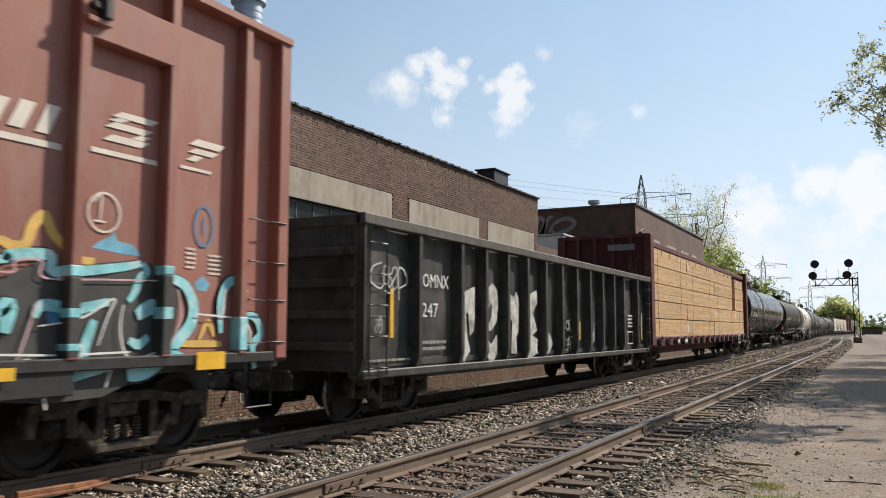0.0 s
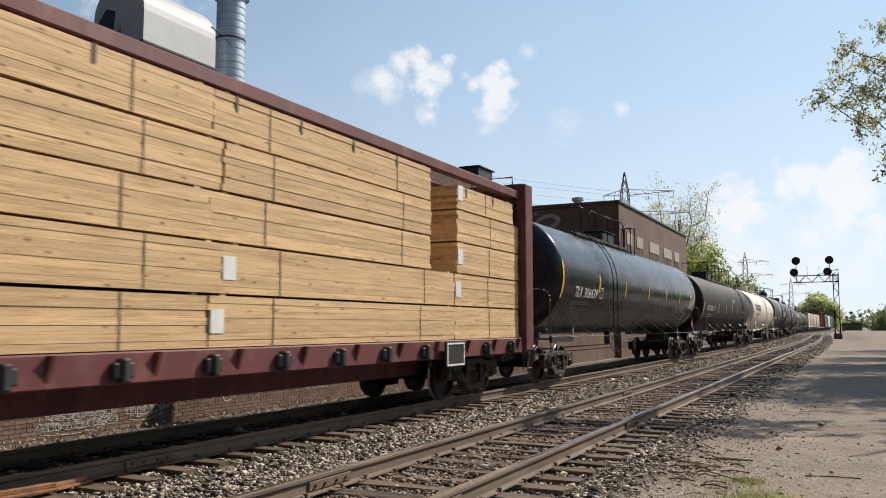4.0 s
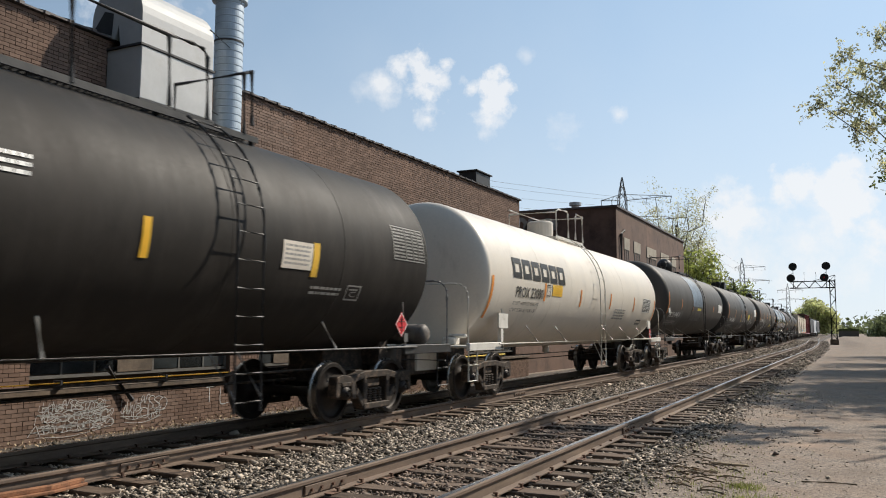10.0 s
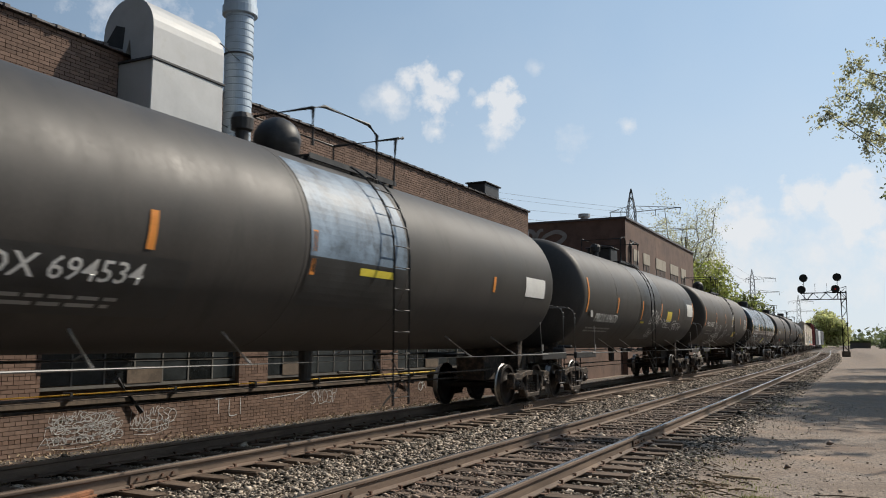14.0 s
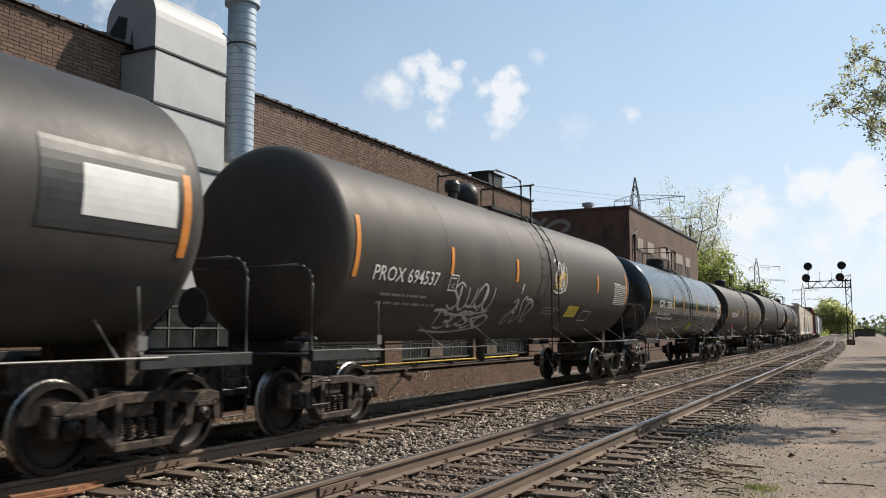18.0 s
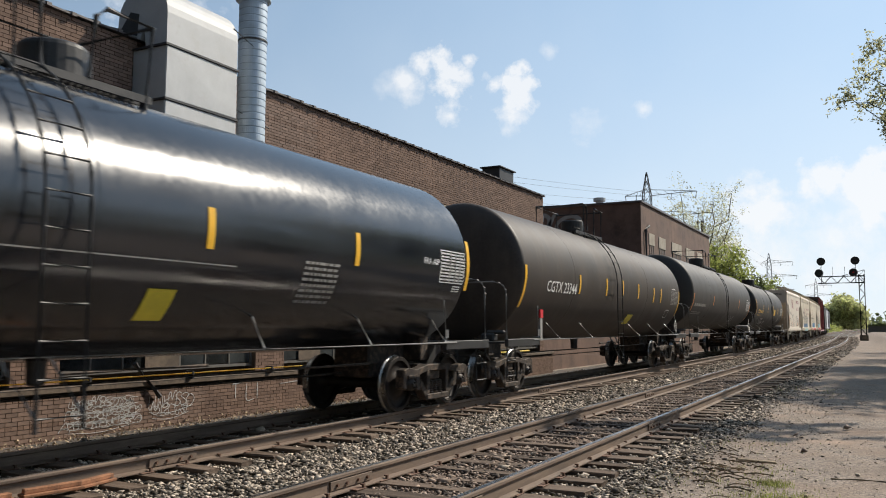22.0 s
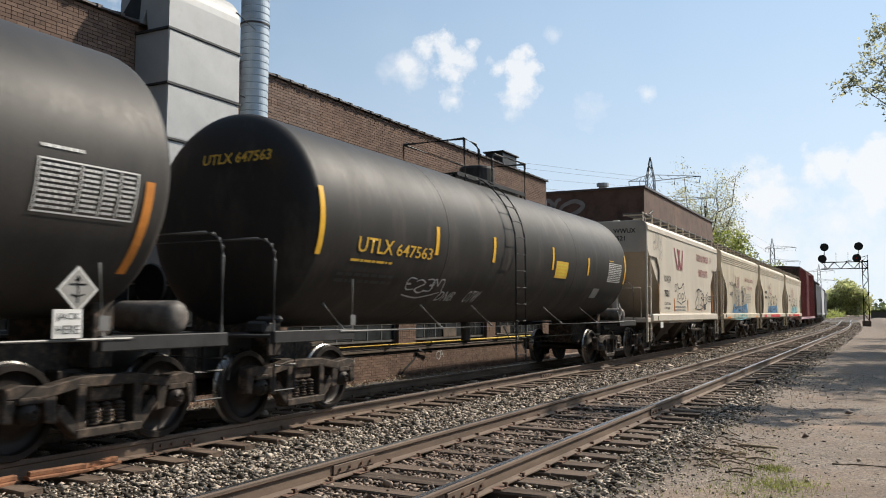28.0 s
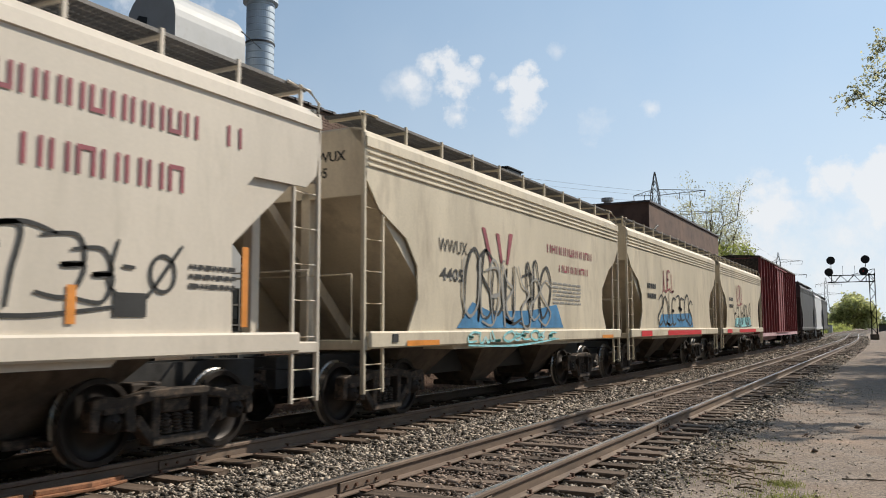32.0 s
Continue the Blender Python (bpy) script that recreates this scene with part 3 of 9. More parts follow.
def bars(y0, y1, z0, z1, rows, surf, material, ob, seed=1, name="small_print", label="rows of small print"):
    """Print too small to read, as broken bars."""
    rnd = random.Random(seed)
    pieces = []
    pitch = (z1 - z0) / rows
    for i in range(rows):
        z = z1 - (i + 0.75) * pitch
        y = y0
        while y < y1 - 0.02:
            w = min(rnd.uniform(0.05, 0.2) * (y1 - y0), y1 - y)
            pieces.append([(y, z), (y + w, z), (y + w, z + pitch * 0.5), (y, z + pitch * 0.5)])
            y += w + 0.03 * (y1 - y0)
    o = paint(name, pieces, surf, material, ob, label, cut=0)
    o["kind"] = "stuff"
    return o


def outline_box(y0, y1, z0, z1, w):
    return [[(y0, z0), (y1, z0), (y1, z0 + w), (y0, z0 + w)], [(y0, z1 - w), (y1, z1 - w), (y1, z1), (y0, z1)],
            [(y0, z0 + w), (y0 + w, z0 + w), (y0 + w, z1 - w), (y0, z1 - w)], [(y1 - w, z0 + w), (y1, z0 + w), (y1, z1 - w), (y1 - w, z1 - w)]]


def rect(y0, y1, z0, z1):
    return [(y0, z0), (y1, z0), (y1, z1), (y0, z1)]


def stroke(points, w, taper=True):
    """A brushed line as a row of quads through (y, z) points, smoothed."""
    pts = [Vector((p[0], p[1])) for p in points]
    fine = []
    for i in range(len(pts) - 1):
        p0, p1, p2, p3 = pts[max(i - 1, 0)], pts[i], pts[i + 1], pts[min(i + 2, len(pts) - 1)]
        for k in range(5):
            u = k / 5
            fine.append(0.5 * ((2 * p1) + (p2 - p0) * u + (2 * p0 - 5 * p1 + 4 * p2 - p3) * u * u + (3 * p1 - p0 - 3 * p2 + p3) * u**3))
    fine.append(pts[-1])
    quads = []
    last = None
    for i, p in enumerate(fine):
        d = fine[min(i + 1, len(fine) - 1)] - fine[max(i - 1, 0)]
        if d.length < 1e-6:
            continue
        d.normalize()
        k = w * (0.5 if not taper else 0.5 * (0.55 + 0.45 * math.sin(math.pi * (i + 1) / (len(fine) + 1))))
        a, b = p + Vector((-d.y, d.x)) * k, p - Vector((-d.y, d.x)) * k
        if last:
            quads.append([tuple(last[0]), tuple(last[1]), tuple(b), tuple(a)])
        last = (a, b)
    return quads


GLYPHS = (((0.1, 0.1), (0.05, 0.7), (0.4, 1.0), (0.85, 0.7), (0.8, 0.25), (0.4, 0.0), (0.1, 0.3)), ((0.0, 0.0), (0.08, 0.95), (0.35, 1.0), (0.5, 0.5), (0.75, 1.0), (0.95, 0.8), (0.9, 0.05)),
          ((0.9, 0.85), (0.5, 1.0), (0.15, 0.75), (0.5, 0.5), (0.85, 0.25), (0.5, 0.0), (0.05, 0.15)), ((0.1, 0.95), (0.05, 0.3), (0.35, 0.0), (0.75, 0.25), (0.85, 1.0), (0.9, 0.1), (1.1, 0.0)),
          ((0.1, 0.0), (0.2, 0.9), (0.55, 1.0), (0.75, 0.7), (0.3, 0.45), (0.7, 0.3), (0.95, 0.0)), ((0.0, 0.9), (0.5, 1.0), (1.0, 0.92), (0.55, 0.95), (0.5, 0.4), (0.45, 0.0)),
          ((0.85, 0.9), (0.3, 0.95), (0.1, 0.5), (0.5, 0.5), (0.12, 0.45), (0.3, 0.05), (0.9, 0.1)), ((0.0, 0.05), (0.35, 0.95), (0.5, 1.0), (0.65, 0.5), (0.2, 0.4), (0.7, 0.45), (0.9, 0.0)))


def tag(y0, y1, z0, z1, seed, w=0.03, n=6, loops=1.0):
    """Looping handwriting that cannot be read: rounded strokes, each leaning and reaching a little differently."""
    rnd = random.Random(seed)
    quads = []
    step = (y1 - y0) / n
    for i in range(n):
        a, k, lean = y0 + (i - 0.2) * step + rnd.uniform(-0.15, 0.15) * step, step * rnd.uniform(1.2, 1.6) * min(loops, 1.2), rnd.uniform(-0.3, 0.45) * step
        lo, hi = z0 + (z1 - z0) * rnd.uniform(-0.05, 0.15), z1 - (z1 - z0) * rnd.uniform(-0.05, 0.2)
        fu, fv = rnd.random() < 0.5, rnd.random() < 0.5
        shape = [(1 - u if fu else u, 1 - v if fv else v) for u, v in rnd.choice(GLYPHS)]
        quads += stroke([(a + u * k + v * lean, lo + v * (hi - lo)) for u, v in shape], w)
    if rnd.random() < 0.5:
        quads += stroke([(y0, z0 - 0.04), (y0 + (y1 - y0) * 0.5, z0 - 0.08), (y1 + step * 0.3, z0 + 0.02)], w * 0.8)
    return quads


def spray(name, quads, surf, material, ob, label=""):
    """Graffiti strokes laid on a side, each quad a little above the last so that none share a plane."""
    bm = bmesh.new()
    for q in quads:
        try:
            bm.faces.new([bm.verts.new((0, y, z)) for y, z in q])
        except ValueError:
            pass
    o = lay(name, bm, surf, material, ob, label, cut=0, lift=0.012)
    o["kind"] = "stuff"
    return o


# -- paints of the cars
M["tank_black"] = mat("tank_black", (0.010, 0.011, 0.014), 0.24, scale=0.8, var=0.2, bump=0.004, fine=14, spec=0.45)
M["tank_black_new"] = mat("tank_black_new", (0.009, 0.011, 0.016), 0.20, scale=0.7, var=0.2, bump=0.004, fine=12, spec=1.0)
M["tank_soot"] = mat("tank_soot", (0.0185, 0.0155, 0.0128), 0.62, scale=0.9, var=0.2, bump=0.05, fine=20, stain=(0.036, 0.030, 0.026), stain_amount=0.32, stretch=(1, 1.6, 0.5), spec=0.26)
M["tank_white"] = mat("tank_white", (0.74, 0.675, 0.585), 0.42, scale=0.8, var=0.04, bump=0.02, fine=20, stain=(0.55, 0.50, 0.42), stain_amount=0.12, stretch=(1, 1.6, 0.4))
M["tank_grey"] = mat("tank_grey", (0.055, 0.050, 0.046), 0.55, scale=0.9, var=0.14, bump=0.04, fine=20, stain=(0.038, 0.036, 0.033), stain_amount=0.22, stretch=(1, 1.6, 0.5), spec=0.35)
M["tank_brown_grey"] = mat("tank_brown_grey", (0.064, 0.053, 0.044), 0.55, scale=0.9, var=0.14, bump=0.04, fine=20, stain=(0.085, 0.070, 0.058), stain_amount=0.26, stretch=(1, 1.6, 0.5), spec=0.35)
M["tank_taupe"] = mat("tank_taupe", (0.050, 0.039, 0.032), 0.55, scale=0.9, var=0.2, bump=0.04, fine=20, stain=(0.074, 0.058, 0.046), stain_amount=0.24, stretch=(1, 1.6, 0.5), spec=0.35)
M["tank_charcoal"] = mat("tank_charcoal", (0.025, 0.022, 0.020), 0.55, scale=0.9, var=0.16, bump=0.05, fine=20, stain=(0.060, 0.050, 0.043), stain_amount=0.25, stretch=(1, 1.6, 0.5), spec=0.35)
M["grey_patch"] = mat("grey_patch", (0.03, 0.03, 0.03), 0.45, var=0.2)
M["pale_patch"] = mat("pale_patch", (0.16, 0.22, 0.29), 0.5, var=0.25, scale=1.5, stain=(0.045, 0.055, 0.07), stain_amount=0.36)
M["ghost_print"] = mat("ghost_print", (0.30, 0.29, 0.27), 0.6, var=0.1)
M["yellow_sign"] = mat("yellow_sign", (0.72, 0.60, 0.06), 0.5, var=0.1)
M["gold_print"] = mat("gold_print", (0.75, 0.45, 0.05), 0.5, var=0.1)
M["cream_print"] = mat("cream_print", (0.72, 0.65, 0.56), 0.6, var=0.08)
M["red_placard"] = mat("red_placard", (0.65, 0.03, 0.04), 0.5, var=0.08)
M["rail_grey"] = mat("rail_grey", (0.20, 0.195, 0.19), 0.45, metal=0.3, var=0.15)
M["strut_metal"] = mat("strut_metal", (0.42, 0.41, 0.39), 0.4, metal=0.4, var=0.15)
M["spray_white"] = mat("spray_white", (0.55, 0.55, 0.54), 0.7, var=0.15, scale=9)


def tank_side(R, zc):
    def surf(y, z):
        return math.sqrt(max(0.04, R * R - (z - zc) ** 2))
    return surf


def platform(ob, R, zc, mid, y0, y1, near, cross, m):
    """The walkway on top of a tank: two grating strips, toe boards, and bent rails of (along, up) points on the near side, with cross rails to the far side."""
    zt = zc + R - 0.06
    a, b = y0 - mid, y1 - mid
    deck = bmesh.new()
    for s in (-1, 1):
        for i in range(int((b - a) / 0.09)):
            box(deck, s * 0.36, s * 0.70, a + i * 0.09, a + i * 0.09 + 0.04, zt - 0.012, zt + 0.012)
        for x in (0.37, 0.54, 0.69):
            box(deck, s * x - 0.012, s * x + 0.012, a, b, zt - 0.04, zt - 0.008)
    d = part("walkway", deck, m, ob)
    d["kind"] = "stuff"
    for s in (-1, 1):
        part("toe_board", boxes((min(s * 0.702, s * 0.712), max(s * 0.702, s * 0.712), a, b, zt - 0.05, zt + 0.035)), m, d)
    for k in range(max(2, int((b - a) / 1.5)) + 1):
        y = a + 0.05 + (b - a - 0.1) * k / max(2, int((b - a) / 1.5))
        part("deck_foot", boxes((0.60, 0.66, y - 0.03, y + 0.03, zc + R - 0.22, zt - 0.01)), m, d)
    for run in near:
        part("handrail", rods([(0.70, y - mid, z) for y, z in run], r=0.031, n=8), m, d)
    for y, z in cross:
        part("handrail", rods([(0.70, y - mid, z), (-0.70, y - mid, z)], r=0.028, n=8), m, d)
        part("post", rods([(-0.70, y - mid, zt), (-0.70, y - mid, z)], r=0.022), m, d)
    z = max(q for _, q in cross)
    ends_ = sorted([y - mid for y, _ in cross] + ([a + 0.1] if len(cross) < 2 else []))
    if b - a < 5:
        part("handrail", rods([(-0.70, ends_[0], z), (-0.70, ends_[-1], z)], r=0.022), m, d)
    return zc + R + 0.03


def ladder(ob, R, zc, y, m, low=0.45, w=0.24, feet=True):
    """Side ladder that follows the shell from the step up to the walkway."""
    steps = [(R + 0.14, low), (R + 0.14, zc)]
    path = steps + [((R + 0.14) * math.cos(a), zc + (R + 0.14) * math.sin(a)) for a in [radians(10 * k) for k in range(1, 7)]]
    lad = part("ladder", rods(*[[(x, y + s * w, z) for x, z in path] for s in (-1, 1)], r=0.022), m, ob)
    dist = [0.0]
    for p, q in zip(path, path[1:]):
        dist.append(dist[-1] + math.dist(p, q))
    d = 0.12
    while d < dist[-1]:
        i = max(k for k in range(len(dist)) if dist[k] <= d)
        i = min(i, len(path) - 2)
        u = (d - dist[i]) / (dist[i + 1] - dist[i])
        x, z = path[i][0] + u * (path[i + 1][0] - path[i][0]), path[i][1] + u * (path[i + 1][1] - path[i][1])
        part("rung", shared("rung%.2f" % w + m.name, lambda: rods([(0, -w, 0), (0, w, 0)], r=0.014), m), None, lad, at=pose(x, y, z))
        d += 0.33
    return lad


def tank_car(label, s0, s1, zc, R, m, gear, marks, deck, gate, rails, stripes, tape="yellow_tape", reach=1.15, dome=None, valve=(), ladder_y=None, ladder_low=0.45, bands=(), head=None, soft=0.42, struts=None, bogie=0.25, tank_end=False):
    ob, h, mid = car(label, "tank car", s0, s1)
    surf = tank_side(R, zc)
    prof = [(-h - soft * math.cos(a), R * math.sin(a)) for a in [0.015 + i * (math.pi / 2 - 0.015) / 14 for i in range(15)]] + [(-h + 0.015, R), (-h + 0.06, R)]
    shell = part("tank", lathe(prof + [(-y, r) for y, r in prof[::-1]], 64), m, ob, smooth=True, at=pose(0, 0, zc))
    for y in bands:
        part("weld_band", lathe([(-0.014, R - 0.004), (-0.010, R + 0.0025), (0.010, R + 0.0025), (0.014, R - 0.004)], 64), m, shell, smooth=True, at=pose(0, y - mid, 0))
    # frame, platforms and rails at the ends
    for s in (-1, 1):
        yy = s * (h - 0.05)
        part("saddle", boxes((-0.7, 0.7, yy - 0.14, yy + 0.14, 0.80, zc - R * 0.86), (-0.35, 0.35, yy - 1.3, yy + 1.3, 0.55, 1.08), bev=0.02), M["truck_steel"], ob)
        span = lambda a, b: (min(s * (h + a), s * (h + b)), max(s * (h + a), s * (h + b)))
        sill = part("end_platform", boxes((-1.44, 1.44, *span(0.15, 0.95), 1.08, 1.12), bev=0.01), gear, ob)
        for x in (-1.48, 1.48):
            part("side_sill", boxes((x - 0.04, x + 0.04, *span(-0.75, 0.95), 1.02, 1.17), bev=0.01), gear, ob)
        part("draft_sill", boxes((-0.4, 0.4, *span(0.0, 0.95), 0.62, 1.08), bev=0.01), gear, ob)
        e = s * (h + 0.9)
        bend = [(1.46, 1.10), (1.46, 2.02), (1.45, 2.13), (1.40, 2.22), (1.31, 2.28), (1.18, 2.30)]
        rail = gear if gear is not M["dark_metal"] else M["rail_grey"]
        part("handrail", rods([(x, e, z) for x, z in bend] + [(-x, e, z) for x, z in bend[::-1]], r=0.021, n=8), rail, sill)
        part("flag_staff", rods([(1.50, s * (h - 0.72), 1.16), (1.47, s * (h - 0.76), 1.86)], [(1.50, s * (h - 0.72), 1.20), (1.2, s * (h - 0.45), 1.16)], r=0.013), M["strut_metal"], ob)
        part("tag_plate", boxes((1.505, 1.515, s * (h - 0.72) - 0.06, s * (h - 0.72) + 0.06, 1.22, 1.36)), M["rail_grey"], ob)
        part("step", rods([(1.47, e, 1.08), (1.47, e, 0.45), (1.47, e - s * 0.4, 0.45), (1.47, e - s * 0.4, 1.08)], [(1.47, e, 0.75), (1.47, e - s * 0.4, 0.75)], r=0.02), gear, sill)
        if s < 0:
            part("brake_valve", boxes((0.75, 1.05, -h - 0.60, -h - 0.38, 1.12, 1.28), (0.85, 1.25, -h - 0.54, -h - 0.44, 1.26, 1.34), bev=0.03), gear, sill)
        elif tank_end:
            part("air_reservoir", lathe([(0.35, 0.02), (0.36, 0.12), (0.42, 0.18), (1.23, 0.18), (1.29, 0.12), (1.30, 0.02)], 20, "X"), M["reservoir_grey"], sill, smooth=True, at=pose(0, h + 0.45, 1.34))
        truck(ob, s * (h - bogie))
    part("brake_wheel", lathe([(-0.02, 0.27), (0, 0.29), (0.02, 0.27), (0.0, 0.25), (-0.02, 0.27)], 24, "Y"), gear, ob, at=pose(-0.55, -h - 0.98, 1.75))
    ends(ob, h, h + reach)
    rm = gear if gear is not M["dark_metal"] else M["rail_grey"]
    part("side_rail", rods([(R + 0.02, -h + 0.4, 1.14), (R + 0.02, h - 0.4, 1.14)], r=0.016, n=8), rm, ob)
    part("side_rail", rods([(-R - 0.02, -h + 0.4, 1.14), (-R - 0.02, h - 0.4, 1.14)], r=0.026), rm, ob)
    ys_ = struts or [s0 + (s1 - s0) * k / 6 for k in range(1, 6)]
    for y in ys_:
        for s in (-1, 1):
            zb = 1.52
            part("rail_strut", rods([(s * (R + 0.02), y - mid + 0.32, 1.14), (s * (surf(0, zb) + 0.01), y - mid + 0.57, zb)], r=0.018), M["strut_metal"], ob)
    for run in ([(0.45, -h + 1.2, 0.80), (0.45, h - 1.2, 0.80)], [(-0.2, -h + 1.0, 0.62), (-0.2, h - 1.0, 0.62)], [(0.9, -0.4, 0.95), (0.9, 1.6, 0.95)]):
        part("brake_rod", rods(run, r=0.025), M["truck_steel"], ob)
    part("bottom_outlet", lathe([(0.78, 0.07), (0.80, 0.10), (0.92, 0.10), (zc - R + 0.1, 0.12)], 12, "Z"), gear, ob)
    # top
    zt = platform(ob, R, zc, mid, *deck, *rails, gear)
    if dome:
        kind, y0, y1 = dome
        if kind == "box":
            part("valve_housing", boxes((-0.42, 0.42, y0 - mid, y1 - mid, zc + R - 0.1, zt + 0.36), bev=0.04), gear, ob)
            part("housing_lid", boxes((-0.46, 0.46, y0 - mid - 0.04, y1 - mid + 0.04, zt + 0.36, zt + 0.40), bev=0.015), gear, ob)
        elif kind == "ball":
            c, r = (y0 + y1) / 2 - mid, (y1 - y0) * 0.42
            part("manway", lathe([(zc + R - 0.12, r * 0.9)] + [(zc + R + 0.24 + r * math.sin(k), r * math.cos(k)) for k in [i * math.pi / 16 for i in range(8)]] + [(zc + R + 0.24 + r, 0.01)], 24, "Z"), gear, ob, smooth=True, at=pose(0, c, 0))
        else:
            c = (y0 + y1) / 2 - mid
            r = (y1 - y0) / 2
            part("manway", lathe([(zc + R - 0.15, r), (zt + 0.36, r), (zt + 0.40, r * 0.97), (zt + 0.42, r * 0.9), (zt + 0.43, 0.01)], 24, "Z"), m if kind == "own" else gear, ob, smooth=False, at=pose(0, c, 0))
    for y in valve:
        part("relief_valve", lathe([(zc + R - 0.1, 0.10), (zt + 0.12, 0.10), (zt + 0.14, 0.16), (zt + 0.30, 0.17), (zt + 0.38, 0.13), (zt + 0.38, 0.01)], 14, "Z"), gear, ob, at=pose(0.15, y - mid, 0))
    ladder(ob, R, zc, (ladder_y or gate) - mid, gear, low=ladder_low)
    for s in (-1, 1):
        part("ladder_brace", rods([(R + 0.14, (ladder_y or gate) - mid + s * 0.24, 0.62), (R - 0.02, (ladder_y or gate) - mid + s * 0.24 - 0.25, 1.14)], r=0.018), rm, ob)
    # reflective tape
    for y, z0, z1 in stripes:
        paint("reflective_stripe", [rect(y - mid - 0.055, y - mid + 0.055, z0, z1)], surf, M[tape], ob)
    marks(ob, mid, surf)
    return ob


def plate_c(ob, y0, y1, z0, z1, surf, m):
    paint("clearance_mark", outline_box(y0, y1, z0, z1, 0.022), surf, m, ob, cut=0)
    letters("C", y0 + 0.11, y1 - 0.11, z0 + 0.05, z0 + 0.13, surf, m, ob)
    bars(y0 + 0.07, y1 - 0.07, z1 - 0.09, z1 - 0.04, 1, surf, m, ob)


def data_panel(ob, y0, y1, z0, z1, surf, m, rows=9):
    paint("data_panel", outline_box(y0, y1, z0, z1, 0.016) + [rect(y0 + (y1 - y0) * k, y0 + (y1 - y0) * k + 0.014, z0 + 0.02, z1 - 0.02) for k in (0.4, 0.62, 0.8)], surf, m, ob)
    for a, b, sd in ((0.03, 0.38, 1), (0.43, 0.60, 2), (0.65, 0.78, 3), (0.83, 0.97, 4)):
        bars(y0 + (y1 - y0) * a, y0 + (y1 - y0) * b, z0 + 0.03, z1 - 0.03, rows, surf, m, ob, sd)


def placard(ob, y, z, r, surf, m, words="", out=0.06, face=True):
    """A diamond placard in a holder that stands off the side."""
    x = max(surf(y, z + r) + 0.02, 1.50)
    bm = prism(bmesh.new(), [(y - r, z), (y, z - r), (y + r, z), (y, z + r)], x, x + 0.008)
    p = part("placard", bm, m, ob)
    part("placard_rim", spray_rim(y, z, r, x + 0.010), M["white_paint"], p)
    if not words:                        # crossed handling arrows
        for run in ([(y, z - r * 0.55), (y, z + r * 0.5)], [(y - r * 0.4, z + r * 0.22), (y + r * 0.4, z + r * 0.22)], [(y - r * 0.3, z - r * 0.2), (y, z - r * 0.3), (y + r * 0.3, z - r * 0.2)], [(y - r * 0.12, z + r * 0.38), (y, z + r * 0.55), (y + r * 0.12, z + r * 0.38)]):
            part("arrow_mark", rods([(x + 0.010, a, b) for a, b in run], r=0.010, n=4), M["black_paint"], p)
    if words:
        part("placard_band", prism(bmesh.new(), [(y - r * 0.62, z - r * 0.2), (y + r * 0.62, z - r * 0.2), (y + r * 0.62, z + r * 0.2), (y - r * 0.62, z + r * 0.2)], x + 0.009, x + 0.012), M["white_paint"], p)
        letters(words, y - r * 0.52, y + r * 0.52, z - r * 0.15, z + r * 0.15, lambda a, b: x + 0.006, M["black_paint"], p)
    return p


def spray_rim(y, z, r, x):
    bm = bmesh.new()
    q = r * 0.88
    o = [(y - r * .97, z), (y, z - r * .97), (y + r * .97, z), (y, z + r * .97)]
    i = [(y - q, z), (y, z - q), (y + q, z), (y, z + q)]
    for k in range(4):
        bm.faces.new([bm.verts.new((x, *p)) for p in (o[k], o[(k + 1) % 4], i[(k + 1) % 4], i[k])])
    bmesh.ops.recalc_face_normals(bm, faces=bm.faces)
    return bm


WHITE, YEL, ORG = M["white_paint"], M["yellow_tape"], M["orange_tape"]
GEAR = M["dark_metal"]
M["gear_white"] = mat("gear_white", (0.70, 0.67, 0.61), 0.5, scale=3, var=0.06, stain=(0.4, 0.33, 0.26), stain_amount=0.15)


# -- long black tank car
def marks_a(ob, mid, surf):
    letters("TILX", 53.3 - mid, 53.92 - mid, 2.17, 2.45, surf, WHITE, ob, bold=0.007)
    letters("306639", 54.11 - mid, 55.39 - mid, 2.17, 2.44, surf, WHITE, ob, bold=0.007)
    plate_c(ob, 55.64 - mid, 55.95 - mid, 2.19, 2.49, surf, WHITE)
    letters("LD LMT 163000 LB 73950 KG", 53.2 - mid, 54.94 - mid, 1.97, 2.07, surf, M["ghost_print"], ob)
    letters("LT WT 100000 LB 45360 KG", 53.2 - mid, 54.9 - mid, 1.82, 1.92, surf, M["ghost_print"], ob)
    data_panel(ob, 69.79 - mid, 70.80 - mid, 2.15, 2.66, surf, WHITE)
    bars(69.8 - mid, 70.3 - mid, 2.69, 2.75, 1, surf, WHITE, ob)
    paint("stencil_box", outline_box(69.2 - mid, 69.7 - mid, 1.67, 1.96, 0.02), surf, WHITE, ob)
    bars(69.27 - mid, 69.62 - mid, 1.72, 1.9, 2, surf, M["ghost_print"], ob)
    bars(67.0 - mid, 69.0 - mid, 1.95, 2.25, 4, surf, M["ghost_print"], ob)
    placard(ob, 70.25 - mid, 1.50, 0.20, surf, M["red_placard"], "3295", 0.10)
    paint("stencil_bar", [rect(70.35 - mid, 71.2 - mid, 1.08, 1.14)], lambda y, z: 1.535, WHITE, ob, cut=0)


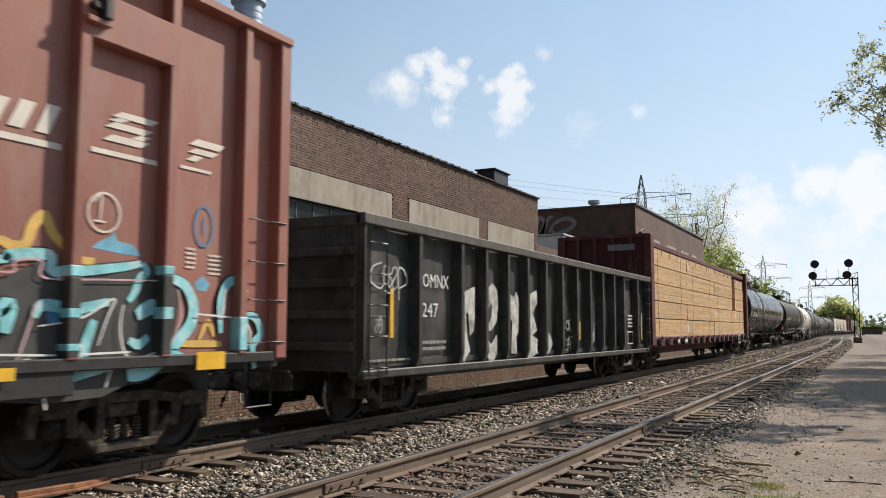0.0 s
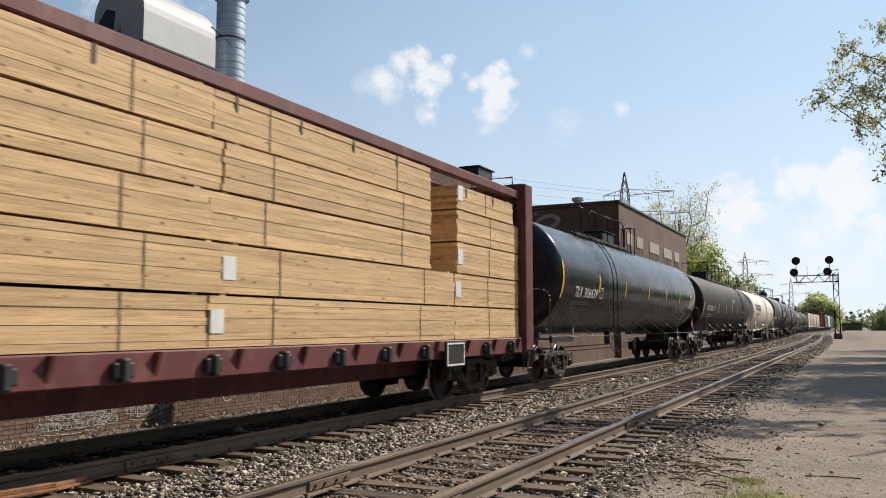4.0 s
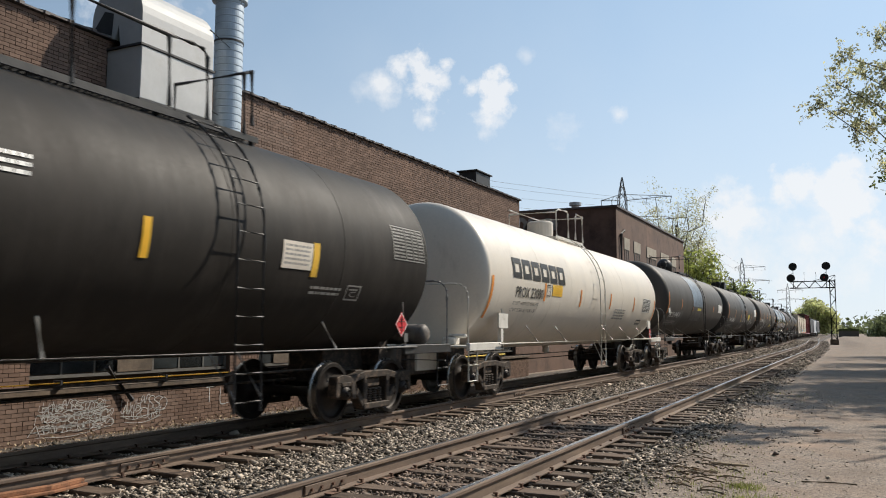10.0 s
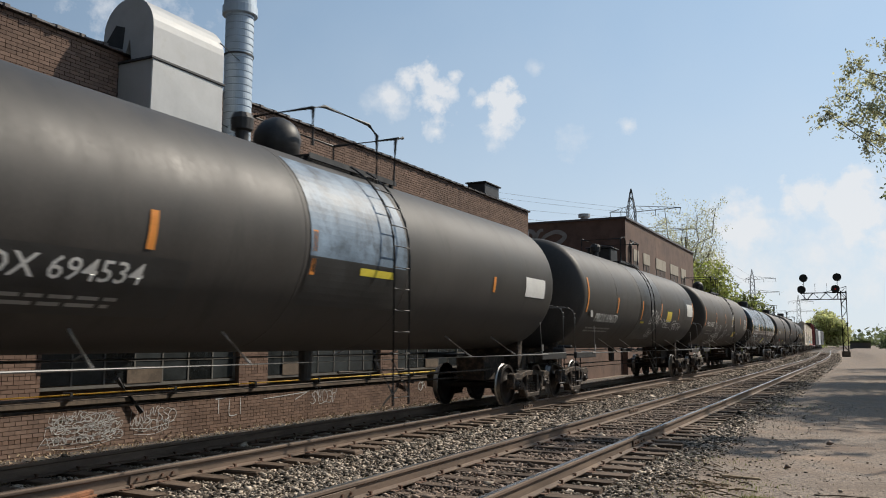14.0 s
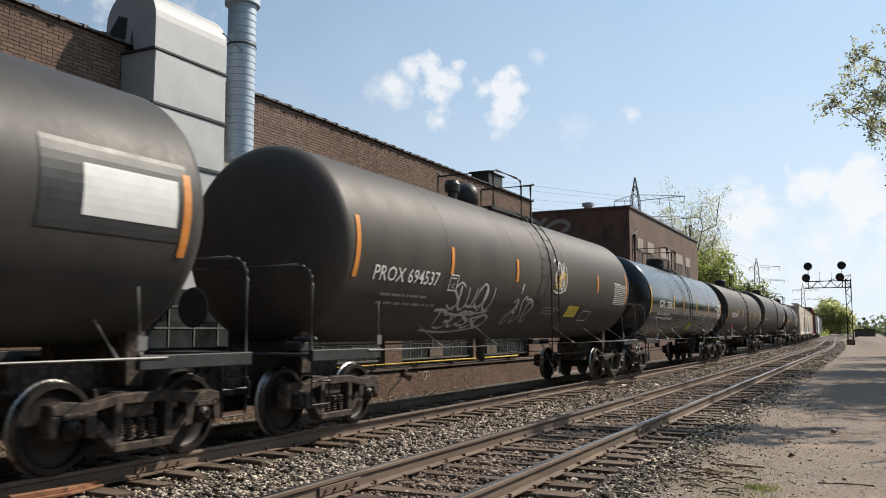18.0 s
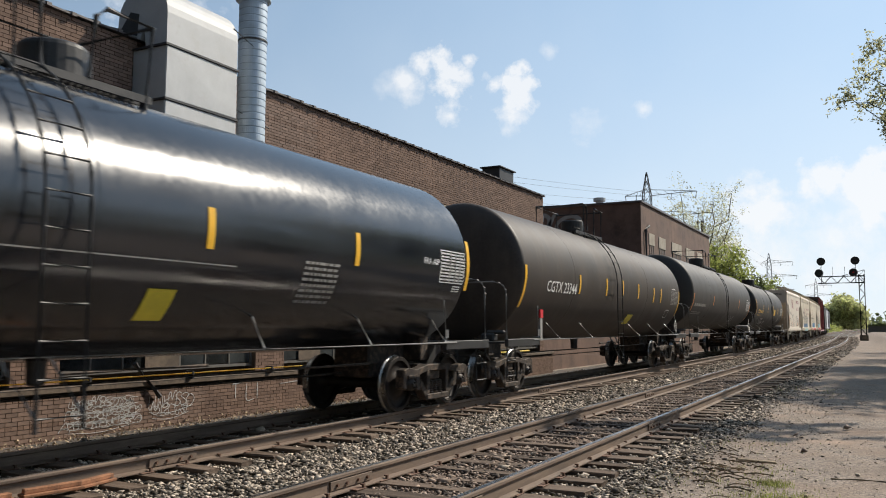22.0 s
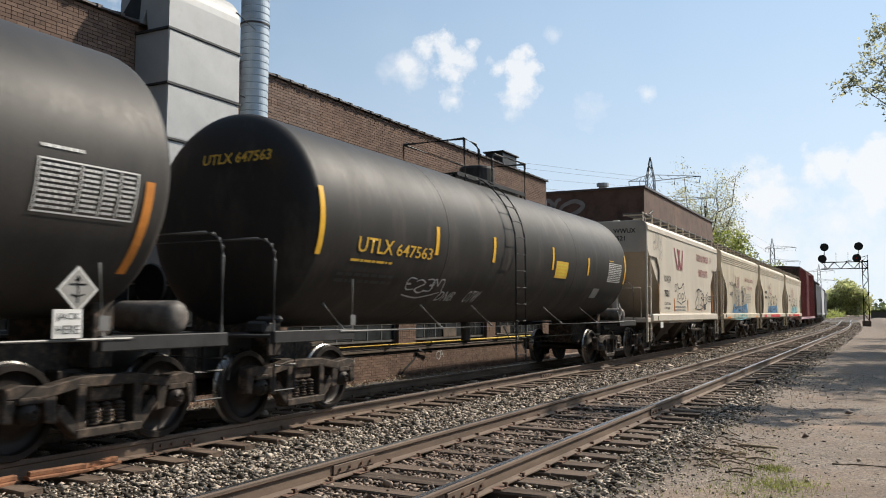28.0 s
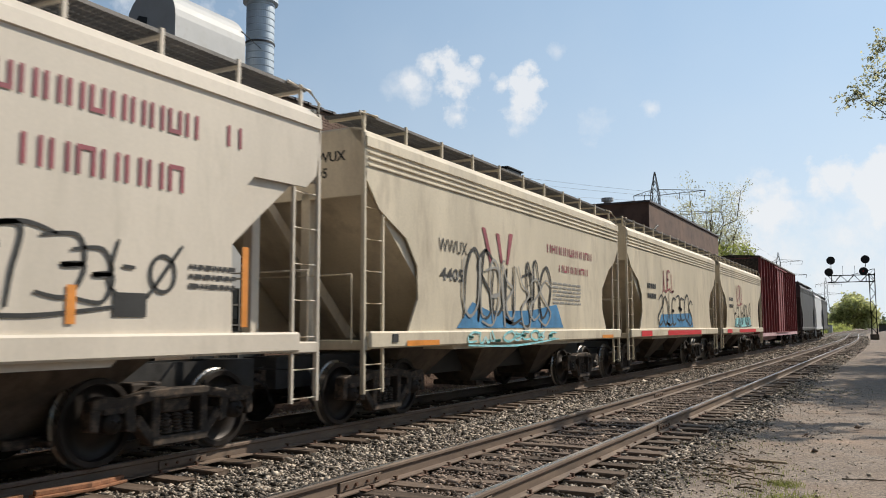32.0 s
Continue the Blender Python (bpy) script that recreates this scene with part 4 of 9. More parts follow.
tank_car("long glossy black tank car with white lettering and yellow stripes", 52.2, 71.2, 2.70, 1.52, M["tank_black"], GEAR, marks_a, (56.0, 63.0), 57.05, ([[(56.66, 4.15), (56.64, 4.84), (56.57, 4.97), (56.4, 5.0), (56.14, 4.95)], [(56.43, 4.17), (56.4, 5.0)], [(57.31, 4.19), (57.35, 4.87), (57.52, 5.01), (59.45, 5.01), (61.22, 5.07), (61.56, 4.94), (61.57, 4.22)], [(58.0, 4.18), (57.98, 5.0)], [(59.46, 4.04), (59.45, 5.01)], [(60.95, 4.14), (60.94, 5.03)], [(63.22, 4.04), (63.22, 5.06), (62.61, 5.0), (62.62, 4.1)], [(55.41, 4.15), (55.98, 4.13), (55.98, 4.03)]], [(56.14, 4.95), (63.09, 5.04)]),
         [(52.2, 2.12, 3.05), (55.5, 2.36, 2.84), (58.5, 2.32, 2.80), (61.8, 2.32, 2.80), (64.8, 2.32, 2.80), (67.5, 2.33, 2.82), (70.95, 2.08, 3.02)],
         dome=("box", 59.8, 61.3), ladder_y=56.65, ladder_low=1.05, bands=(54.8, 66.2), struts=[54.36, 58.91, 61.5, 63.97, 66.53], soft=0.38, bogie=0.9)


# -- long soot-stained tank car
def marks_b(ob, mid, surf):
    letters("GATX 201513", 74.71 - mid, 76.66 - mid, 2.18, 2.42, surf, WHITE, ob, bold=0.007)
    plate_c(ob, 77.02 - mid, 77.28 - mid, 2.18, 2.42, surf, WHITE)
    bars(75.0 - mid, 76.6 - mid, 1.84, 2.02, 2, surf, M["ghost_print"], ob)
    bars(84.35 - mid, 84.92 - mid, 2.74, 2.98, 3, surf, WHITE, ob)
    paint("notice", [rect(88.55 - mid, 89.2 - mid, 2.20, 2.56)], surf, M["cream_print"], ob, "pale cream notice")
    bars(88.6 - mid, 89.15 - mid, 2.24, 2.53, 5, surf, M["ghost_print"], ob)
    paint("reflective_stripe", [rect(89.22 - mid, 89.36 - mid, 2.12, 2.58)], surf, M["gold_print"], ob)
    bars(89.3 - mid, 90.05 - mid, 1.88, 2.02, 2, surf, M["ghost_print"], ob)
    plate_c(ob, 90.2 - mid, 90.58 - mid, 1.84, 2.06, surf, M["ghost_print"])
    data_panel(ob, 91.4 - mid, 92.45 - mid, 2.53, 3.08, surf, M["ghost_print"])
    placard(ob, 91.7 - mid, 1.50, 0.20, surf, M["red_placard"], "", 0.10)


tank_car("long tank car stained brown-grey with soot", 73.6, 92.56, 2.56, 1.52, M["tank_soot"], GEAR, marks_b, (80.2, 89.0), 88.5, ([[(80.3, 4.1), (80.33, 4.75), (80.5, 4.97), (84.0, 4.97), (87.29, 4.97), (87.68, 4.99), (87.88, 4.98), (87.96, 4.89), (87.99, 4.08)], [(87.33, 4.1), (87.29, 4.97)], [(85.93, 4.0), (85.89, 4.92)], [(88.71, 4.05), (88.68, 4.88), (88.84, 4.97), (88.87, 4.2)], [(81.7, 4.05), (81.7, 4.97)], [(83.1, 4.05), (83.1, 4.97)], [(84.5, 4.05), (84.5, 4.97)]], [(80.4, 4.95), (88.84, 4.95)]),
         [(73.65, 1.80, 2.55), (78.48, 2.09, 2.55), (81.36, 2.1, 2.55), (83.85, 2.12, 2.58), (86.26, 2.14, 2.57)],
         dome=("box", 81.7, 83.3), ladder_y=87.75, bands=(76.4, 82.4, 84.2, 87.6, 90.0), struts=[76.73, 79.43, 82.09, 84.76, 89.46], soft=0.36, bogie=0.9, tank_end=True)


# -- white tank car
def marks_c(ob, mid, surf):
    mid -= 0.2
    BK = M["grey_patch"]
    y = 96.33
    for k in range(6):                      # name in heavy block shapes
        a, b = y + k * 0.608 - mid, y + k * 0.608 + 0.52 - mid
        z0, z1 = 2.54, 2.98
        shapes = outline_box(a, b, z0, z1, 0.125)
        paint("name_block", shapes, surf, BK, ob)
    letters("PROX 23080", 96.54 - mid, 98.29 - mid, 2.13, 2.37, surf, BK, ob, bold=0.012)
    letters("LD LMT 168000 LBS 85700 KGS", 96.5 - mid, 98.1 - mid, 1.97, 2.045, surf, BK, ob)
    letters("LT WT 75000 LBS 34000 KGS", 96.45 - mid, 98.0 - mid, 1.82, 1.895, surf, BK, ob)
    paint("orange_stripe", [rect(98.36 - mid, 98.47 - mid, 2.1, 2.52)], surf, ORG, ob)
    plate_c(ob, 98.53 - mid, 98.80 - mid, 2.22, 2.50, surf, BK)
    paint("yellow_notice", [rect(98.92 - mid, 99.68 - mid, 2.24, 2.52)], surf, M["gold_print"], ob)
    bars(99.0 - mid, 99.6 - mid, 2.28, 2.48, 2, surf, YEL, ob, 5)
    data_panel(ob, 108.62 - mid, 109.72 - mid, 2.05, 2.52, surf, WHITE)
    paint("data_back", [rect(108.62 - mid, 109.72 - mid, 2.05, 2.52)], lambda a, b: surf(a, b) - 0.004, BK, ob)
    bars(105.0 - mid, 106.3 - mid, 1.75, 2.1, 4, surf, M["ghost_print"], ob, 6)
    paint("stencil_box", outline_box(108.3 - mid, 108.95 - mid, 1.63, 1.79, 0.045), surf, BK, ob)
    part("placard_holder", boxes((1.50, 1.53, 95.55 - mid, 96.05 - mid, 1.46, 1.76), (1.44, 1.52, 95.7 - mid, 95.8 - mid, 1.05, 1.46)), M["gear_white"], ob, "blank white placard holder")
    part("placard_holder", boxes((1.46, 1.49, 109.5 - mid, 109.93 - mid, 1.49, 1.77)), M["gear_white"], ob, "blank white placard holder")
    placard(ob, 109.78 - mid, 1.30, 0.21, surf, M["red_placard"], "2055", 0.14)


tank_car("cream-white tank car with dark lettering and orange stripes", 95.28, 110.8, 2.53, 1.55, M["tank_white"], M["gear_white"], marks_c, (101.95, 104.5), 102.95, ([[(102.04, 3.84), (101.97, 4.73), (102.19, 4.81), (102.93, 4.84), (103.06, 4.78), (103.10, 4.08)], [(103.78, 4.1), (103.79, 4.78), (103.86, 4.88), (104.47, 4.86), (104.52, 4.07)]], [(101.98, 4.71), (104.48, 4.84)]),
         [(95.40, 1.66, 2.52), (101.51, 2.04, 2.49), (104.55, 2.05, 2.51), (107.53, 2.05, 2.5), (110.65, 1.7, 2.5)], "orange_tape",
         dome=("own", 102.25, 103.0), ladder_y=103.1, bands=(98.3, 106.0), struts=[97.68, 99.76, 104.24, 106.34, 108.6], soft=0.40, bogie=1.1)


def head_mark(words, y, ob):
    """Car number and two lines of print on the domed end of a tank."""
    part("lettering", text_mesh(words, 0.17, 0.003), WHITE, ob, at=Matrix.Translation((-0.15, y + 0.03, 3.38)) @ Matrix.Rotation(radians(74), 4, 'X') @ Matrix.Rotation(radians(4), 4, 'Y'))
    for k in range(2):
        o = part("small_print", boxes((0.05, 0.75, -0.002, 0.002, 3.08 - 0.09 * k, 3.13 - 0.09 * k)), M["ghost_print"], ob, at=pose(0, y - 0.02, 0))


# -- four grey tank cars of one fleet
def marks_d(ob, mid, surf):
    letters("PROX 694534", 114.34 - mid, 116.59 - mid, 1.98, 2.20, surf, WHITE, ob, bold=0.007)
    head_mark("PROX 694534", -7.62 - 0.50, ob)
    bars(114.3 - mid, 116.4 - mid, 1.72, 1.86, 2, surf, M["ghost_print"], ob)
    paint("dark_repaint", [rect(114.2 - mid, 117.2 - mid, 1.66, 2.28)], lambda y, z: surf(y, z) - 0.005, M["grey_patch"], ob)
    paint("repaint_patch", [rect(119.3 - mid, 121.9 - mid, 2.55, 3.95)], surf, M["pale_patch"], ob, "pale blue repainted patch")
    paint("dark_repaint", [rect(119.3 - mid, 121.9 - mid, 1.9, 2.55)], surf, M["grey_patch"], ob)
    paint("yellow_notice", [rect(120.56 - mid, 121.54 - mid, 2.37, 2.48)], surf, M["yellow_sign"], ob, lift=0.016)
    paint("blank_notice", [rect(127.2 - mid, 128.4 - mid, 2.4, 2.82)], surf, WHITE, ob)
    part("placard_holder", boxes((1.42, 1.45, 113.85 - mid, 114.08 - mid, 2.14, 2.34)), WHITE, ob)


def marks_e(ob, mid, surf):
    letters("PROX 694570", 132.82 - mid, 135.13 - mid, 1.99, 2.23, surf, WHITE, ob, bold=0.007)
    head_mark("PROX 694570", -7.70 - 0.50, ob)
    bars(132.45 - mid, 134.8 - mid, 1.70, 1.86, 2, surf, M["ghost_print"], ob)
    paint("dark_repaint", [rect(137.75 - mid, 140.75 - mid, 1.55, 4.05)], lambda y, z: surf(y, z) - 0.005, M["grey_patch"], ob, "darker repainted band by the ladder")
    spray("graffiti", stroke([(139.3 - mid, 2.05), (139.33 - mid, 2.5), (139.6 - mid, 2.45), (139.38 - mid, 2.28), (139.65 - mid, 2.12), (139.3 - mid, 2.06)], 0.06) + stroke([(139.8 - mid, 2.05), (139.9 - mid, 2.5), (140.1 - mid, 2.42), (140.1 - mid, 2.05)], 0.06) + stroke([(140.25 - mid, 2.5), (140.3 - mid, 2.08), (140.45 - mid, 2.4), (140.55 - mid, 2.08), (140.75 - mid, 2.75)], 0.06), surf, M["spray_white"], ob, "white spray-painted tag")
    spray("graffiti", tag(139.7 - mid, 140.6 - mid, 1.62, 1.92, 8, 0.025, 5), surf, M["spray_white"], ob)
    spray("graffiti", tag(140.9 - mid, 143.4 - mid, 1.95, 2.25, 9, 0.03, 4, 1.4), surf, M["spray_white"], ob)
    spray("graffiti", tag(143.2 - mid, 144.8 - mid, 1.9, 2.2, 10, 0.03, 6), surf, M["spray_white"], ob)
    paint("dark_repaint", [rect(141.75 - mid, 142.85 - mid, 2.15, 2.66)], lambda y, z: surf(y, z) - 0.004, M["grey_patch"], ob)
    paint("yellow_notice", [rect(141.88 - mid, 142.69 - mid, 2.20, 2.57)], surf, M["yellow_sign"], ob)
    bars(141.95 - mid, 142.6 - mid, 2.24, 2.53, 3, surf, M["gold_print"], ob)
    paint("dark_repaint", [rect(145.2 - mid, 147.0 - mid, 2.35, 3.2)], lambda y, z: surf(y, z) - 0.004, M["grey_patch"], ob)
    paint("blank_notice", [rect(145.66 - mid, 146.86 - mid, 2.50, 3.0)], surf, WHITE, ob)
    part("placard_holder", boxes((1.42, 1.45, 132.14 - mid, 132.36 - mid, 2.10, 2.28)), M["ghost_print"], ob)
    paint("yellow_notice", [rect(138.03 - mid, 138.53 - mid, 2.06, 2.12)], surf, M["yellow_sign"], ob, lift=0.014)


def marks_f(ob, mid, surf):
    letters("PROX 694537", 150.92 - mid, 153.04 - mid, 2.19, 2.42, surf, WHITE, ob, bold=0.007)
    plate_c(ob, 153.46 - mid, 153.79 - mid, 2.13, 2.42, surf, WHITE)
    bars(151.3 - mid, 152.82 - mid, 1.95, 2.03, 1, surf, M["ghost_print"], ob, 2)
    bars(151.3 - mid, 153.24 - mid, 1.82, 1.90, 1, surf, M["ghost_print"], ob, 3)
    spray("graffiti", tag(153.75 - mid, 155.5 - mid, 1.80, 2.30, 21, 0.05, 5, 1.0) + tag(153.5 - mid, 155.75 - mid, 1.48, 1.80, 22, 0.05, 6, 1.1), surf, M["spray_white"], ob, "white spray-painted tags")
    spray("graffiti", tag(156.6 - mid, 157.9 - mid, 1.6, 2.15, 23, 0.04, 5, 0.9) + stroke([(156.95 - mid, 2.2), (156.98 - mid, 2.42), (156.9 - mid, 2.3)], 0.04), surf, M["spray_white"], ob, "white spray-painted tag")
    spray("graffiti", tag(158.85 - mid, 159.65 - mid, 2.4, 3.1, 24, 0.06, 4, 1.2), surf, M["spray_white"], ob)
    spray("graffiti", tag(158.9 - mid, 159.55 - mid, 2.45, 2.8, 25, 0.05, 3, 1.2), surf, M["gold_print"], ob)
    paint("yellow_notice", [rect(160.29 - mid, 161.15 - mid, 1.78, 2.05)], surf, M["yellow_sign"], ob)
    bars(160.36 - mid, 161.08 - mid, 1.82, 2.01, 3, surf, M["gold_print"], ob)
    data_panel(ob, 164.0 - mid, 165.22 - mid, 2.2, 2.76, surf, WHITE)
    bars(163.9 - mid, 164.6 - mid, 2.76, 2.82, 1, surf, WHITE, ob)
    paint("stencil_box", outline_box(161.6 - mid, 162.3 - mid, 1.7, 1.96, 0.02), surf, WHITE, ob)
    bars(158.6 - mid, 159.5 - mid, 1.8, 2.0, 3, surf, M["ghost_print"], ob)


fleet = dict(dome=None, soft=0.55, reach=1.1)
tank_car("grey tank car with a pale blue repainted patch", 113.66, 128.9, 2.76, 1.50, M["tank_grey"], GEAR, marks_d, (120.3, 122.9), 121.7, ([[(120.39, 4.36), (120.38, 4.94), (120.68, 5.03), (121.97, 5.05), (122.24, 4.92), (122.24, 4.01)], [(122.82, 4.15), (122.88, 5.0), (123.13, 5.08)]], [(120.38, 4.94), (122.98, 5.04)]),
         [(113.72, 2.12, 2.98), (116.56, 2.35, 2.76), (119.4, 2.3, 2.9), (125.5, 2.4, 2.7)], "orange_tape", ladder_y=121.5, bands=(119.2, 122.0), valve=(119.43,), struts=[113.7, 115.54, 117.8, 124.0, 126.2], dome=("ball", 119.98, 120.86), soft=0.55, reach=1.1)
tank_car("grey tank car with white graffiti and orange stripes", 131.6, 147.15, 2.74, 1.50, M["tank_grey"], GEAR, marks_e, (138.2, 140.8), 138.9, ([[(138.28, 4.2), (138.26, 4.94), (138.46, 5.02), (138.74, 5.05), (138.88, 4.95), (138.9, 4.07)], [(139.49, 4.1), (139.51, 4.91), (139.63, 5.04), (140.74, 5.04), (140.62, 4.26)]], [(138.33, 4.97), (140.65, 5.02)]),
         [(131.83, 2.22, 3.14), (134.88, 2.29, 2.75), (137.98, 2.17, 2.79), (140.87, 2.24, 2.82), (144.0, 2.3, 2.75), (147.0, 2.2, 3.1)], "orange_tape", ladder_y=138.8, bands=(134.7, 137.7, 140.8), valve=(137.1,), dome=("box", 138.0, 138.9), struts=[134.21, 136.56, 141.2, 143.5, 145.8], soft=0.55, reach=1.1)
tank_car("brown-grey tank car covered in white graffiti tags", 150.25, 165.57, 2.73, 1.50, M["tank_brown_grey"], GEAR, marks_f, (157.0, 159.6), 158.5, ([[(157.1, 4.16), (157.08, 4.96), (157.27, 5.02), (158.44, 5.04), (158.71, 5.01), (158.76, 4.88), (158.77, 4.05)], [(159.4, 4.11), (159.39, 4.98), (159.59, 5.06)]], [(157.12, 4.97), (159.52, 5.03)]),
         [(150.4, 2.2, 3.1), (153.47, 2.42, 2.90), (156.53, 2.44, 2.92), (162.33, 2.45, 2.92), (165.3, 2.24, 3.13)], "orange_tape", ladder_y=158.45, bands=(153.3, 156.4, 159.6), valve=(156.15,), dome=("ball", 156.8, 157.5), struts=[152.72, 155.07, 159.8, 162.2, 164.6], soft=0.55, reach=1.1)


# -- glossy black tank car
def marks_g(ob, mid, surf):
    letters("CGTX", 169.89 - mid, 170.75 - mid, 2.26, 2.52, surf, WHITE, ob, bold=0.007)
    letters("23303", 171.05 - mid, 172.09 - mid, 2.26, 2.51, surf, WHITE, ob, bold=0.007)
    letters("LD LMT 191200 LBS 86750 KGS", 169.74 - mid, 171.75 - mid, 2.0, 2.08, surf, WHITE, ob)
    letters("LT WT 71800 LBS 32550 KGS NEW", 169.65 - mid, 172.39 - mid, 1.85, 1.93, surf, WHITE, ob)
    paint("waist_line", [rect(168.69 - mid, 177.36 - mid, 2.09, 2.105)], surf, M["ghost_print"], ob, cut=0)
    paint("yellow_notice", [[(176.20 - mid, 1.47), (176.59 - mid, 1.47), (176.58 - mid, 1.80), (176.19 - mid, 1.80)]], surf, M["yellow_sign"], ob)
    bars(178.62 - mid, 179.38 - mid, 1.70, 2.27, 8, surf, M["ghost_print"], ob, 9)
    letters("FRA AIP", 181.70 - mid, 182.22 - mid, 2.43, 2.53, surf, WHITE, ob, bold=0.007)
    data_panel(ob, 182.27 - mid, 183.16 - mid, 2.15, 2.70, surf, WHITE)
    bars(182.8 - mid, 183.1 - mid, 2.0, 2.12, 3, surf, WHITE, ob)


tank_car("glossy black tank car with yellow stripes and white lettering", 168.6, 183.2, 2.54, 1.50, M["tank_black_new"], GEAR, marks_g, (174.1, 176.7), 175.2, ([[(174.99, 3.79), (174.96, 4.86), (175.16, 4.82), (175.25, 4.7), (175.27, 3.98)], [(175.85, 4.02), (175.91, 4.72), (176.05, 4.84), (176.69, 4.83), (176.61, 3.81)], [(173.69, 3.89), (173.7, 4.02), (173.78, 4.07), (174.33, 4.09), (174.36, 3.96)]], [(174.93, 4.86), (176.66, 4.82)]),
         [(168.62, 2.02, 2.96), (172.31, 2.28, 2.75), (174.11, 2.28, 2.75), (176.88, 2.26, 2.72), (179.78, 2.26, 2.73), (183.3, 2.05, 2.93)], dome=("gear", 175.55, 176.3), ladder_y=174.95, ladder_low=0.5, bands=(175.4,),
         struts=[170.7, 173.0, 177.47, 179.81, 182.1], soft=0.36, reach=1.0)


# -- taupe tank car
def marks_h(ob, mid, surf):
    letters("CGTX 23344", 187.33 - mid, 189.33 - mid, 2.19, 2.44, surf, WHITE, ob, bold=0.007)
    paint("yellow_notice", [rect(194.6 - mid, 195.2 - mid, 1.5, 1.78)], surf, M["yellow_sign"], ob)
    data_panel(ob, 199.49 - mid, 200.58 - mid, 2.19, 2.65, surf, M["ghost_print"])
    bars(199.6 - mid, 200.2 - mid, 2.7, 2.76, 1, surf, WHITE, ob)
    paint("stencil_box", outline_box(199.07 - mid, 199.53 - mid, 1.73, 2.0, 0.02), surf, WHITE, ob)
    part("marker_post", boxes((1.5, 1.53, 186.76 - mid, 186.88 - mid, 1.12, 1.6)), M["ghost_print"], ob)
    part("marker_board", boxes((1.5, 1.54, 186.75 - mid, 186.90 - mid, 1.6, 1.78)), M["red_placard"], ob, "small red marker board")
    placard(ob, 200.0 - mid, 1.46, 0.22, surf, M["ghost_print"], "", 0.12)


tank_car("weathered taupe tank car with yellow stripes", 186.0, 200.8, 2.58, 1.50, M["tank_taupe"], GEAR, marks_h, (191.6, 194.0), 192.7, ([[(192.35, 3.9), (192.33, 4.84), (192.53, 4.82), (192.61, 4.69), (192.62, 4.14)], [(193.24, 4.04), (193.26, 4.75), (193.32, 4.84), (193.98, 4.81), (193.91, 3.82)], [(191.42, 4.1), (191.89, 4.1), (191.9, 3.94)]], [(192.29, 4.85), (193.95, 4.8)]),
         [(186.05, 1.82, 2.70), (189.57, 2.22, 2.68), (191.8, 2.24, 2.70), (193.38, 2.26, 2.72), (195.08, 2.26, 2.70), (197.0, 2.2, 2.66), (197.98, 2.22, 2.67), (200.7, 1.82, 2.69)], dome=("gear", 193.05, 193.7), ladder_y=192.55, bands=(189.2, 196.2),
         struts=[187.7, 190.1, 194.7, 197.14, 199.5], soft=0.34, reach=1.0)


# -- grey tank car
def marks_i(ob, mid, surf):
    bars(204.0 - mid, 206.3 - mid, 2.2, 2.42, 1, surf, M["ghost_print"], ob, 12, "faded_number", "faded car number")
    bars(204.0 - mid, 205.8 - mid, 1.92, 2.06, 2, surf, M["ghost_print"], ob, 13)
    data_panel(ob, 217.83 - mid, 218.95 - mid, 2.28, 2.76, surf, WHITE)
    bars(217.85 - mid, 218.3 - mid, 2.84, 2.9, 1, surf, WHITE, ob)
    placard(ob, 218.28 - mid, 1.60, 0.22, surf, M["ghost_print"], "", 0.12)
    jack = part("jack_plate", boxes((1.545, 1.555, 218.0 - mid, 218.3 - mid, 1.16, 1.42)), WHITE, ob, "white plate with stencilled words")
    for k, word in enumerate(("JACK", "HERE")):
        letters(word, 218.03 - mid, 218.27 - mid, 1.31 - 0.11 * k, 1.385 - 0.11 * k, lambda a, b: 1.549, M["black_paint"], jack)
    spray("graffiti", tag(214.0 - mid, 215.0 - mid, 1.7, 1.95, 33, 0.02, 5), surf, M["spray_white"], ob)


tank_car("dull grey tank car with faded lettering", 203.5, 219.3, 2.82, 1.50, M["tank_grey"], GEAR, marks_i, (209.7, 213.1), 210.7, ([[(210.0, 4.02), (209.96, 4.99), (210.48, 4.97), (210.64, 4.87), (210.66, 4.13)], [(211.3, 4.12), (211.28, 4.78), (211.4, 4.92), (213.11, 4.98), (213.1, 4.0)], [(209.99, 4.24), (210.64, 4.24)]], [(209.96, 4.99), (213.11, 4.97)]),
         [(203.6, 2.06, 2.74), (208.0, 2.35, 2.75), (215.2, 2.35, 2.8), (219.1, 1.78, 2.70)], "orange_tape", dome=("gear", 211.6, 212.3), ladder_y=210.65, bands=(207.2, 211.8), struts=[205.78, 208.2, 212.6, 214.8, 217.0], soft=0.40, tank_end=True)


